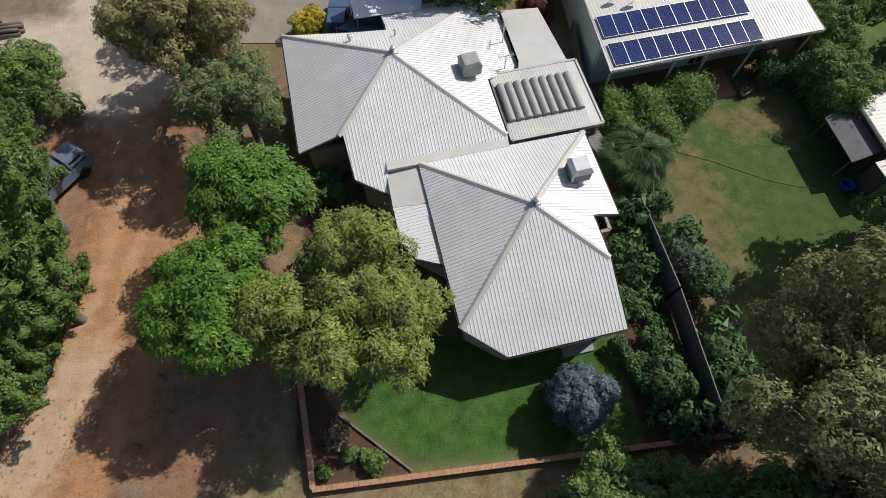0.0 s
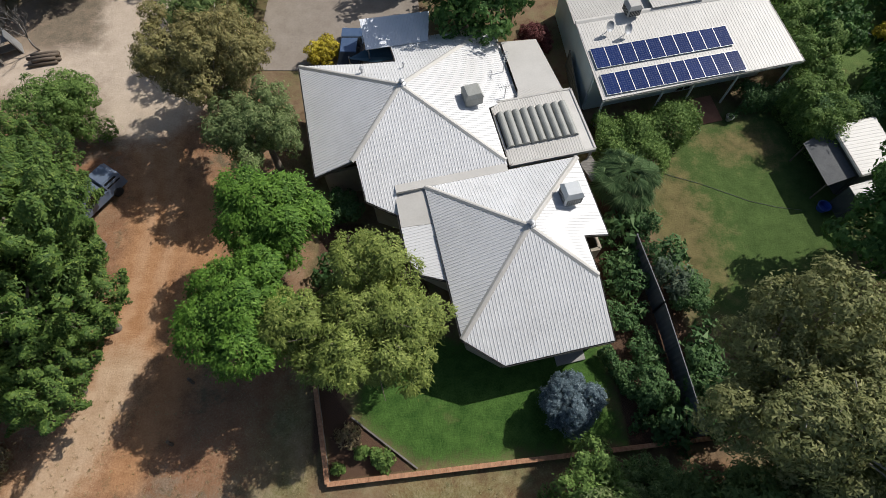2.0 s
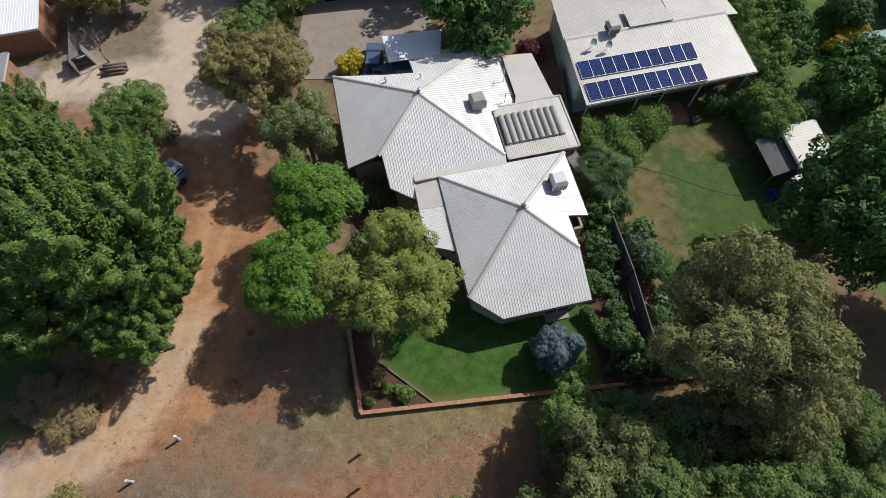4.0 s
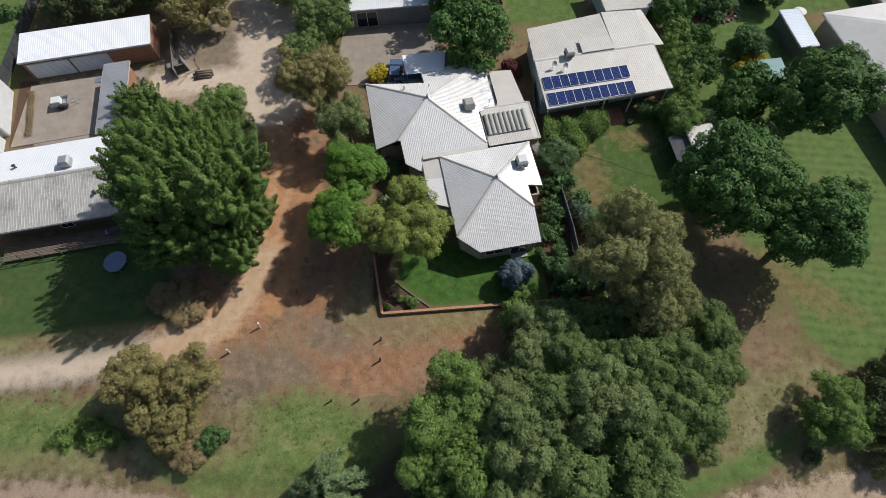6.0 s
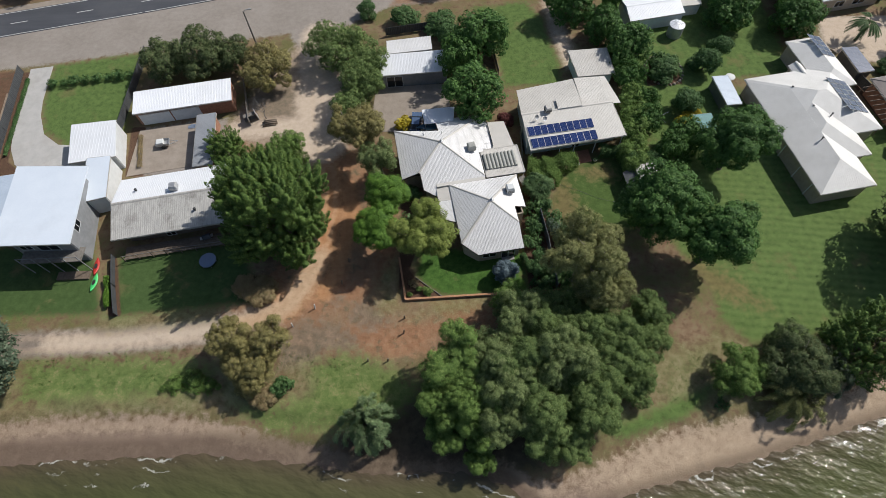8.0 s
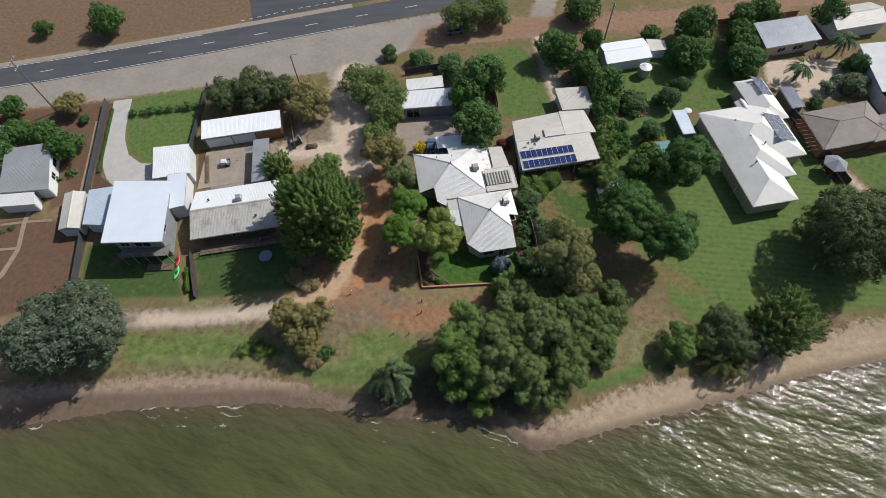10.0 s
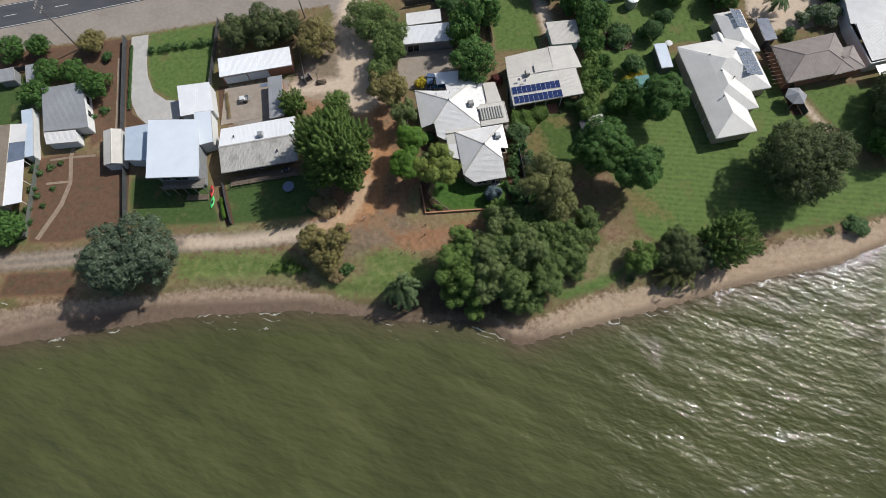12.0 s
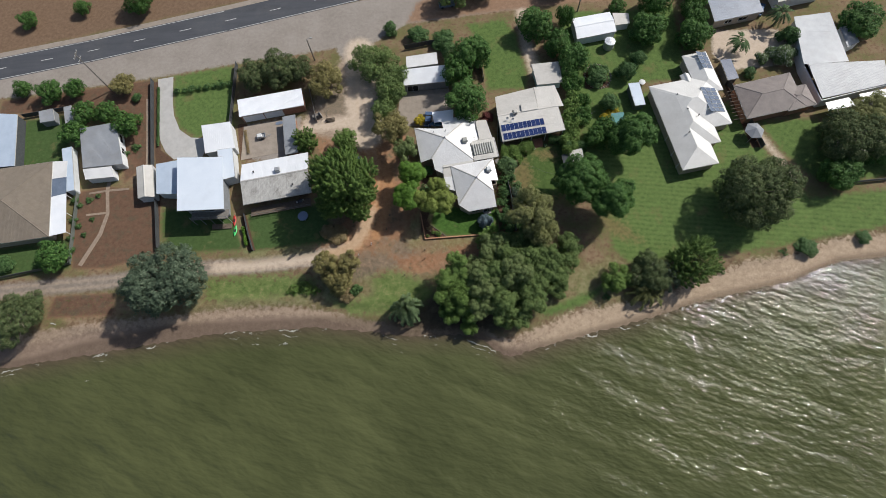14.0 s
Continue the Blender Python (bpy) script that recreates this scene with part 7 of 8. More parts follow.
tree("gum", 18.2, 1.8, 3.3, 8.2, "olive eucalyptus beyond the garden wall", key="mid")
# the thicket by the shore
for k, (x, y, r, h) in enumerate(((7.9, -0.8, 3.0, 7.4), (4.5, -5.4, 2.9, 7.8), (8.2, -6.4, 3.3, 9.0), (12.0, -7.0, 3.4, 9.2), (14.8, -4.3, 3.2, 8.2), (10.6, -2.6, 3.0, 8.0), (5.9, -9.2, 3.2, 8.4), (9.0, -12.0, 3.5, 7.8), (5.4, -12.8, 2.9, 7.0), (9.4, -15.0, 2.7, 5.6))):
    tree("smoke" if k in (0, 1, 3, 6, 8) else "willow", x, y, r, h, "bushy pale grey green tree in a thicket by the shore" if k in (0, 1, 3, 6, 8) else "bushy grey green tree in a thicket by the shore", key=f"thicket{k % 3}")
for k, (x, y, r, h) in enumerate(((18.2, -2.6, 3.0, 7.0), (20.9, -7.0, 2.6, 5.8), (20.2, -4.4, 2.8, 6.6), (23.6, -4.4, 2.3, 5.0), (21.4, -9.6, 1.9, 3.2), (17.6, -7.6, 3.0, 6.0), (24.6, -0.7, 2.6, 5.0), (14.4, -9.6, 3.0, 6.2), (15.2, -12.6, 3.1, 6.2), (12.8, -15.0, 2.6, 4.6), (13.2, -0.2, 2.8, 6.0), (16.4, 0.4, 2.6, 5.4))):
    tree("willow", x, y, r, h, "bushy grey green tree at the edge of a thicket", key=f"edge{k % 3}")
for x, y, r, h in ((0.6, -4.6, 2.3, 9.0), (-0.6, -7.2, 2.9, 7.8), (-1.6, -10.8, 2.9, 6.8), (2.0, -10.4, 3.0, 7.6), (2.6, -13.2, 2.8, 6.0), (-1.2, -13.8, 2.3, 4.6), (2.4, -16.6, 1.8, 3.2)):
    tree("lime", x, y, r, h, "bushy light green tree in a thicket by the shore", key="tall" if y > -9 else "broad")
tree("lime", 7.3, 1.8, 2.3, 5.2, "bushy light green tree against the garden wall")
tree("willow", 10.4, 1.0, 2.3, 5.0, "bushy grey green tree against the garden wall", key="edge0")
weeping(-10.6, -12.4, 3.2, 5.8, "pale", "grey green weeping bush with hanging sprays on the bank")
tree("gum_dry", -27.0, -2.3, 2.7, 6.6, "thin olive brown tree beside the dirt track", crown=4.4)
tree("gum_dry", -22.1, -2.2, 2.2, 6.2, "thin olive brown tree with two heads beside the dirt track", crown=3.6)
tree("gum_dry", -24.6, -4.6, 3.3, 5.6, "spreading olive brown tree beside the dirt track", key="small")
tree("gum_dry", -24.7, -7.0, 2.0, 3.4, "low olive brown tree on the bank", key="small")
for x, y, r, h in ((-34.6, -6.6, 1.3, 0.7), (-32.4, -6.2, 1.5, 0.9), (-30.4, -6.9, 1.2, 0.8)):
    tree("lime", x, y, r, h, "low green scrub along the top of the bank", "bush", "bush", key="low")
tree("shrub", -21.2, -7.4, 1.3, 1.5, "dark green bush on the bank", "bush", "bush", key="c")
tree("dry", -23.2, -8.4, 1.6, 1.1, "pale dry scrub on the bank", "bush", "bush", key="low")
tree("sage", -60.3, -4.6, 8.2, 11.8, "broad grey green tree on the bank")
tree("gum_dense", -92.0, -10.0, 5.8, 7.0, "dense green tree at the water's edge")
tree("oak", -87.5, 3.6, 3.6, 4.6, "rounded green tree by a fence", key="small")
tree("shrub", -98.8, 2.8, 1.9, 3.0, "green shrub by a fence", "shrub", "shrub", key="a")
# the lawns on the right
tree("oak", 27.9, 12.4, 5.2, 12.2, crown=9.6, label= "large dense dark green tree on the lawn")
tree("oak", 33.6, 7.4, 4.2, 11.8, crown=8.4, label= "large dense dark green tree on the lawn")
tree("oak", 40.8, 22.6, 4.9, 10.6, "large dense dark green tree by the sheds")
tree("oak", 36.6, 26.6, 3.0, 5.0, "dense dark green tree by the sheds", key="small")
for x, y, r, h in ((31.6, 31.0, 2.4, 4.2), (33.6, 24.6, 2.6, 5.0), (30.6, 39.8, 2.5, 4.6), (29.8, 43.2, 2.2, 4.2), (32.4, 35.4, 2.0, 3.6)):
    tree("oak", x, y, r, h, "dense dark green garden tree", key="small")
tree("oak", 3.2, 44.2, 3.8, 7.6, "dense dark green tree behind the garage", key="small")
tree("shrub", 38.8, 34.6, 2.6, 3.8, "green bush on a lawn", "bush", "bush", key="b")
tree("gum_dense", 64.6, 8.4, 8.2, 12.0, "large spreading eucalyptus with brown-tinged foliage on the lawn")
tree("lime", 33.4, -8.2, 3.2, 4.6, "rounded green bush on the shore bank")
tree("gum_dense", 40.8, -7.6, 4.2, 5.4, "dark tangled tree on the shore")
weeping(43.6, -8.6, 2.8, 4.2, "sage", "feathery grey green bush with hanging sprays")
tree("cypress", 49.4, -6.0, 4.9, 7.4, "dense dark green tree on the shore bank")
weeping(39.2, -11.6, 3.3, 3.6, "gum", "olive green bush with sprays hanging over the beach")
tree("gum_dense", 88.4, 20.2, 6.6, 10.0, "large dark grey green tree behind a lawn")
tree("oak", 85.2, 12.6, 4.2, 6.6, "dense green tree by a lawn", key="mid")
tree("gum", 95.2, 25.4, 4.8, 8.0, "grey green tree by the far house", key="mid")
tree("oak", 94.8, 17.5, 3.8, 6.4, "dense green tree by the far house", key="mid")
tree("oak", 103, 18, 5.0, 8.0, "dense green tree by the far house", key="mid")
tree("shrub", 75.3, -3.2, 2.4, 1.8, "low green bush above the beach", "bush", "bush", key="b")
tree("shrub", 88.0, -1.5, 1.8, 1.4, "low green bush above the beach", "bush", "bush", key="b")
palm(13.2, 19.5, 3.0, 2.5, "fan palm with spreading pleated fronds beside the house", 60, True)
palm(71.9, 48.4, 4.0, 2.7, "feather palm in a gravel yard")
palm(83.0, 55.4, 4.8, 2.8, "feather palm beside a house")
def bare_tree(x, y, h, label):
    """Forking grey limbs with no leaves, each fork thinner than the last."""
    rng = random.Random(int(abs(x * 7 + y)))
    e = tagged(empty("tree", x, y, gz(x, y) - 0.05), label, "tree")
    s = Soup()

    def fork(p, d, length, rad, depth):
        q = p + d * length
        bent = (p + q) / 2 + Vector((rng.gauss(0, 0.06), rng.gauss(0, 0.06), 0)) * length
        s.tube([p, bent, q], [rad, rad * 0.8, rad * 0.6], 5 if depth > 2 else 4)
        if depth:
            for _ in range(3):
                turn = Vector((rng.gauss(0, 0.55), rng.gauss(0, 0.55), rng.gauss(0.1, 0.3)))
                fork(q, (d + turn).normalized(), length * rng.uniform(0.62, 0.82), rad * 0.55, depth - 1)
    fork(Vector((0, 0, 0)), Vector((0, 0, 1)), h * 0.32, 0.09, 4)
    part("limbs", s.out(M["bark_grey"], True), e)
    return e


bare_tree(-28.6, 36.6, 4.2, "leafless grey tree beside the log pile")
# north and east gardens
for x, y, r, h in ((4.0, 70.4, 4.8, 7.0), (10.6, 71.6, 4.4, 6.6)):
    tree("willow", x, y, r, h, "spreading dull green tree beside the lane", key="lane")
for x, y, r, h, k in ((50.2, 54.4, 4.3, 6.8, "mid"), (61.0, 51.8, 4.0, 6.4, "mid"), (23.9, 57.4, 4.4, 7.0, "mid"), (28.3, 52.0, 3.4, 6.4, "mid"), (32.0, 46.9, 3.8, 6.6, "mid"), (30.9, 59.6, 2.2, 6.0, "small"), (31.5, 71.6, 4.0, 6.4, "mid"), (44.8, 62.7, 2.2, 3.4, "small"), (54.2, 62.4, 4.0, 8.6, "mid"), (66.1, 66.4, 3.0, 5.0, "small"), (71.0, 67.2, 3.4, 5.4, "small"), (63.0, 60.4, 3.0, 5.4, "small"), (85.0, 66.0, 3.2, 6.0, "small"), (102.1, 52.8, 5.0, 7.0, "mid"), (62.5, 57, 3.2, 5.2, "small")):
    tree("oak", x, y, r, h, "dense dark green garden tree", key=k)
for x, y, r, h in ((36.9, 42.4, 2.7, 2.8), (44.0, 43.2, 2.6, 4.2), (-5.8, 58.3, 2.8, 3.0), (-12.9, 60.9, 2.0, 2.8), (0.3, 56.3, 3.2, 2.9), (2.0, 52.0, 2.6, 3.8), (84.7, 50.4, 2.6, 4.6), (73.4, 41.2, 1.6, 2.0), (47.6, 46.8, 2.2, 3.6)):
    tree("shrub", x, y, r, h, "rambling dark green garden shrub", "shrub", "shrub", key="b")
for x, y, r, h in ((-97.6, 47.1, 3.3, 4.6), (-91.1, 47.8, 2.7, 4.4), (-75.8, 35.9, 3.6, 5.2), (-81.5, 39.8, 3.0, 4.4), (-86.9, 39.6, 3.3, 5.0), (-88.6, 34.2, 3.4, 5.0), (-94.5, 73.9, 2.3, 3.4), (-108.7, 70.9, 2.6, 3.6), (-78.8, 74.0, 4.2, 6.4), (-105, 49, 2.4, 3.6)):
    tree("oak", x, y, r * 0.9, h, "rounded dark green tree in dry ground", key="small")
tree("gum_dry", -79.4, 47.9, 3.0, 4.4, "brownish tree by the road verge", key="small")
tree("shrub", -76.0, 45.0, 1.3, 1.6, "low round shrub in bare soil", "shrub", "shrub", key="a")
tree("flower", 81.7, 45.2, 3.4, 3.6, "white-flowering bush in a gravel yard", "bush", "bush")
tree("flower", 77.2, 44.8, 1.8, 2.6, "white-flowering bush in a gravel yard", "bush", "bush")
# close garden shrubs
tree("blue", 7.25, 6.2, 1.6, 3.3, "dense round blue-grey spruce shrub on the lawn", "shrub", "shrub")
tree("yellow", -6.2, 33.5, 1.3, 1.6, "rounded bright yellow shrub in the yard", "shrub", "shrub")
for x, y, r in ((37.4, 31.2, 1.1), (38.6, 32.2, 1.1), (40.0, 33.0, 0.8)):
    tree("yellow", x, y, r, 1.5, "yellow-flowering shrub beside the teal shed", "shrub", "shrub", key="flowering")
tree("red", 9.8, 33.2, 1.4, 2.2, "dark red-leaved shrub behind the house", "shrub", "shrub")
for x, y, r, h in ((12.0, 6.6, 1.2, 2.0), (12.2, 12.9, 1.0, 1.8), (15.6, 11.6, 1.1, 2.0), (12.4, 11.2, 0.7, 1.1), (11.5, 12.6, 0.7, 1.0), (12.5, 9.8, 0.6, 0.9), (11.3, 7.8, 0.6, 0.9), (12.7, 8.2, 0.6, 1.0), (12.9, 5.6, 0.7, 1.0), (11.2, 5.0, 0.6, 0.9), (12.2, 4.4, 0.7, 0.9), (15.0, 7.2, 1.3, 2.0), (16.0, 6.0, 1.4, 2.2), (15.2, 5.0, 1.2, 1.6), (14.9, 14.2, 1.2, 2.2), (12.4, 14.6, 0.9, 1.5), (11.2, 16.2, 0.7, 1.1), (13.8, 17.0, 1.2, 2.0), (11.0, 10.9, 0.9, 1.6), (15.4, 8.8, 1.2, 1.8), (12.2, 8.9, 0.8, 1.3), (12.7, 16.6, 1.2, 2.0), (11.6, 14.2, 0.8, 1.4), (13.0, 4.6, 1.0, 1.6), (16.2, 12.6, 0.9, 1.2), (-5.6, 15.2, 1.1, 1.8), (-4.8, 19.6, 1.2, 2.0)):
    tree("shrub", x, y, r, h, "leafy green shrub in a crowded garden bed", "shrub", "shrub", key="c%d" % (int(x * 10) % 3))
tree("sage", 14.7, 13.0, 1.1, 1.9, "silver-green shrub in a crowded garden bed", "shrub", "shrub")
for x, y, r, h in ((-4.2, 4.8, 0.5, 0.7), (-3.0, 4.4, 0.75, 0.9), (-5.5, 4.1, 0.42, 0.7)):
    tree("herb", x, y, r * 0.85, h, "small green plant in mulch", "plant", "plant", key="tiny")
tree("dry", -4.8, 5.6, 0.6, 0.5, "dry reddish plant in mulch", "plant", "plant", key="tiny")
tree("dry", -25.2, 5.4, 2.2, 1.1, "dry brown scrub beside the track", "bush", "bush", key="low")
tree("dry", -27.6, 6.4, 1.6, 1.0, "dry brown scrub beside the track", "bush", "bush", key="low")
hedge([(10.0, 9.2), (10.9, 6.6)], 1.0, 0.8, "shrub", "clipped green hedge along the side path")
hedge([(12.2, 23.6), (14.6, 23.2), (17.4, 24.0), (19.4, 24.9)], 2.6, 3.0, "lime", "rambling green vine over a trellis", "vine", "vine")
hedge([(12.6, 21.6), (15.0, 21.4), (16.4, 22.6)], 2.4, 3.2, "lime", "rambling green vine beside the patio", "vine", "vine")
hedge([(23.4, 26.2), (26.6, 25.8)], 2.0, 1.8, "shrub", "low green shrubs along a verandah")
for x, y, r, h in ((28.4, 25.2, 2.1, 3.6), (28.9, 28.4, 2.3, 4.2), (29.6, 31.8, 2.2, 4.0), (30.2, 35.2, 2.3, 4.2), (27.8, 22.6, 1.5, 3.4)):
    tree("lime", x, y, r, h, "tall unclipped green shrub beside the neighbouring house", "shrub", "shrub")
hedge([(26.6, 25.6), (27.5, 22.2), (27.8, 20.4)], 3.1, 1.9, "lime", "tall dark hedge along the side of a lawn")
hedge([(29.0, 15.6), (29.2, 13.4)], 3.0, 1.8, "shrub", "tall dark hedge beside a white-roofed shed")
hedge([(27.0, 23.4), (31.6, 23.2)], 3.0, 2.6, "shrub", "dark hedge at the end of a lawn")
for k in range(8):
    shrub = tree("shrub", -66.4 + 1.86 * k, 46.3 + 0.21 * k, (0.85, 0.7, 0.95, 0.75)[k % 4], (1.1, 0.9, 1.3, 1.0)[k % 4], "low dark shrub in a row across the front lawn", "shrub", "shrub", key="row")
    tagged(shrub, "low dark shrub in a row across the front lawn", "shrub", group="shrubs across the front lawn")
hedge([(-46.7, 8.6), (-45.6, 4.2)], 0.9, 0.7, "bright", "leafy green planting along the fence")
hedge([(-71.4, 48), (-69.2, 31)], 0.5, 0.6, "shrub", "narrow green border along the drive")
hedge([(-48.4, 34), (-47.0, 27.5)], 0.5, 0.7, "dry", "dry planting along a courtyard wall")

# ---- fences, walls and poles ----
def fence(line, h, material, label, bay=2.4, rails=True, top=0.05):
    """Posts and flat panels along a line; each post and panel is a part."""
    e = tagged(empty("fence", *line[0], gz(*line[0])), label, "fence")
    ox, oy, oz = line[0][0], line[0][1], gz(*line[0])
    for a, b in zip(line[:-1], line[1:]):
        n = max(1, round(math.dist(a, b) / bay))
        for k in range(n + 1):
            x, y = lerp(a, b, k / n)
            z = gz(x, y) - oz
            s = Soup()
            s.beam((x - ox, y - oy, z - 0.2), (x - ox, y - oy, z + h + top), 0.09, 0.09)
            part("post", s.out(material), e)
            if k < n:
                x2, y2 = lerp(a, b, (k + 1) / n)
                z2 = gz(x2, y2) - oz
                s = Soup()
                d = Vector((x2 - x, y2 - y, 0))
                nn = Vector((-d.y, d.x, 0)).normalized() * 0.02
                p, q = Vector((x - ox, y - oy, z)), Vector((x2 - ox, y2 - oy, z2))
                m = max(3, int(d.length / 0.16))
                ring = [p.lerp(q, j / m) + nn * (1.0 if j % 2 else -1.0) for j in range(m + 1)]
                lift = [Vector((0, 0, 0.05)), Vector((0, 0, h))]
                s.poly([w + lift[0] for w in ring] + [w + lift[1] for w in ring], *[(j, j + 1, m + 2 + j, m + 1 + j) for j in range(m)])
                s.beam(p + lift[1], q + lift[1], 0.05, 0.05)
                part("panel", s.out(material), e)
    return e


fence([(-46.7, 11.8), (-45.5, 7.3), (-44.1, 3.1)], 1.1, M["fence_dark"], "dark steel panel fence between two lawns")
fence([(-73.0, 50), (-69.3, 25), (-67.0, 15), (-65.2, 4.6)], 1.6, M["fence_dark"], "dark steel panel fence along a boundary")
fence([(-51.9, 53.4), (-51.9, 35.3), (-49.9, 25.6)], 1.7, M["fence_dark"], "dark steel panel fence along a boundary")
fence([(-86.2, 20), (-84.8, 2.2), (-104, -0.9)], 1.2, M["fence_green"], "low green steel fence round a garden")
fence([(-104, 41.6), (-92, 43.2)], 1.5, M["fence_dark"], "dark steel panel fence behind small sheds")
fence([(67.2, 40.8), (69.4, 33), (71.6, 21.0)], 1.7, M["fence_dark"], "dark steel panel fence between two houses")
fence([(-9.4, 55.2), (2.7, 57.0)], 1.6, M["fence_dark"], "dark steel panel fence behind the shed")
fence([(-33.2, 44.6), (-31.0, 35.3)], 1.5, M["timber_grey"], "weathered grey fence beside the gravel drive")
fence([(11.6, 24.0), (12.0, 31.0)], 1.6, M["fence_green"], "steel panel fence between two houses")
fence([(13.1, 15.6), (13.6, 11.2), (13.9, 4.0)], 1.9, M["wall_slate"], "dark steel panel fence through the garden")
fence([(56, 66.5), (66, 67.6), (80, 69)], 1.5, M["terracotta"], "rusty fence along the back lane")
fence([(88.0, 11.0), (97.0, 11.4)], 1.1, M["timber_grey"], "weathered timber fence beside a lawn")
fence([(9.8, 44), (8.6, 57)], 1.4, M["timber_grey"], "weathered fence under trees")


def power_pole(x, y, h, turn, label, cross=True):
    e = tagged(empty("power_pole", x, y, gz(x, y), turn), label, "pole")
    s = Soup()
    s.tube([(0, 0, -0.2), (0, 0, h)], [0.17, 0.11], 9)
    part("shaft", s.out(M["timber_grey"]), e)
    if cross:
        for z, w in ((h - 0.35, 1.3), (h - 1.9, 0.9)):
            s = Soup()
            s.beam((-w, 0, z), (w, 0, z), 0.12, 0.14)
            part("crossarm", s.out(M["timber_grey"]), e)
            for xx in (-w + 0.1, -w * 0.35, w * 0.35, w - 0.1):
                s = Soup()
                s.lathe([(0.04, 0), (0.07, 0.06), (0.05, 0.12), (0.07, 0.18), (0.03, 0.26)], 8, (xx, 0, z + 0.07))
                part("insulator", s.out(M["wall_white"]), e)
    else:
        s = Soup()
        s.tube([(0, 0, h - 0.1), (0.5, 0, h + 0.2), (0.9, 0, h + 0.2)], 0.05, 6)
        s.box(0.8, -0.12, h + 0.12, 1.35, 0.12, h + 0.26)
        part("lamp_head", s.out(M["steel_dull"]), e)
    return e


power_pole(-83.5, 48.2, 13.4, 90, "tall timber power pole with two crossarms beside the road")
power_pole(-32.3, 53.6, 7.4, 10, "timber pole with a lamp beside the gravel verge", False)
power_pole(35.4, 63.9, 9.0, 100, "timber power pole by the back lane")

# the low brick garden wall: real bricks on edge along the top
WALL = [(-6.85, 9.6), (-6.02, 3.42), (6.1, 3.66), (16.6, 3.86)]
gw = tagged(empty("garden_wall", *WALL[1], 0), "low brick garden wall capped with orange bricks", "wall")
for a, b in zip(WALL[:-1], WALL[1:]):
    wall_run(gw, [(a[0] - WALL[1][0], a[1] - WALL[1][1]), (b[0] - WALL[1][0], b[1] - WALL[1][1])], -0.15, 0.36, M["mortar"], False, 0.2, "core")


def shared_brick(name, lx, ly, lz, material, bevel=0.008):
    s = Soup()
    s.box(-lx / 2, -ly / 2, 0, lx / 2, ly / 2, lz)
    return mesh_of(name, *s.out(material))


cap = shared_brick("brick", 0.105, 0.25, 0.075, M["brick_red"])
rngb = random.Random(4)
bricks = [(q, hd) for q, hd in along(WALL[:3], 0.116)] + [(q, hd) for q, hd in along([(6.1, 3.66), (16.6, 3.86)], 0.116)]
near_bricks = bricks[:165]
for (x, y), hd in near_bricks:
    o = part("brick", cap, gw)
    o.matrix_basis = Matrix.LocRotScale((x - WALL[1][0], y - WALL[1][1], 0.362 + rngb.uniform(-0.004, 0.004)), Euler((0, 0, hd + rngb.uniform(-0.02, 0.02))), None)
s = Soup()
for (x, y), hd in bricks[165:]:
    c, n = math.cos(hd), math.sin(hd)
    ring = [(x - WALL[1][0] + c * u - n * v, y - WALL[1][1] + n * u + c * v) for u, v in ((-0.052, -0.125), (0.052, -0.125), (0.052, 0.125), (-0.052, 0.125))]
    s.prism([(*q, 0.362) for q in ring], [(*q, 0.437) for q in ring])
tagged(part("brick_course", s.out(M["brick_red"]), gw), "row of orange capping bricks", kind="stuff")
# stretcher courses on the outer faces
side = shared_brick("brick", 0.23, 0.03, 0.076, M["brick_red"])
count = 0
for row in range(3):
    for (x, y), hd in along([(-6.85, 9.6), (-6.02, 3.42)], 0.24) + along([(-6.02, 3.42), (5.2, 3.64)], 0.24):
        if count >= 130:
            break
        count += 1
        off = -0.115
        o = part("brick", side, gw)
        o.matrix_basis = Matrix.LocRotScale((x - WALL[1][0] + 0.12 * (row % 2) * math.cos(hd) - math.sin(hd) * off, y - WALL[1][1] + 0.12 * (row % 2) * math.sin(hd) + math.cos(hd) * off, 0.03 + row * 0.105), Euler((0, 0, hd)), None)
# timber edging of the mulch bed
s = Soup()
s.beam((-4.75, 6.75, 0.06), (-1.25, 3.78, 0.06), 0.09, 0.16)
tagged(new("garden_edging", mesh_of("garden_edging", *s.out(M["timber_grey"]))), "grey timber sleeper edging a mulch bed", "edging")

# a round bed of shrubs edged with field stones on the back lawn
edging = tagged(empty("stone_edging", 37.6, 43.4, gz(37.6, 43.4)), "ring of rough field stones round a garden bed", "garden edging")
pebble = Soup()
pebble.lathe([(0.02, -0.08), (0.2, -0.06), (0.27, 0.06), (0.19, 0.19), (0.02, 0.23)], 7)
pebble_mesh = pebble.out(M["stone"], True)
for k in range(30):
    a = 2 * math.pi * k / 30
    o = part("stone", pebble_mesh, edging)
    o.location = (3.1 * math.cos(a), 3.5 * math.sin(a), 0.0)
    o.rotation_euler = (0, 0, k * 2.4)
    o.scale = (1.0 + 0.3 * math.sin(k * 1.7), 0.9 + 0.25 * math.cos(k * 2.9), 0.9 + 0.3 * math.sin(k * 5.3))
for x, y, r, h in ((36.6, 44.8, 1.5, 2.0), (38.9, 44.6, 1.3, 1.6), (37.4, 42.4, 1.4, 1.5), (39.0, 42.2, 1.0, 1.1), (36.0, 42.6, 0.9, 1.0)):
    tree("shrub", x, y, r, h, "dark green shrub in a stone-edged garden bed", "shrub", "shrub", key="row")
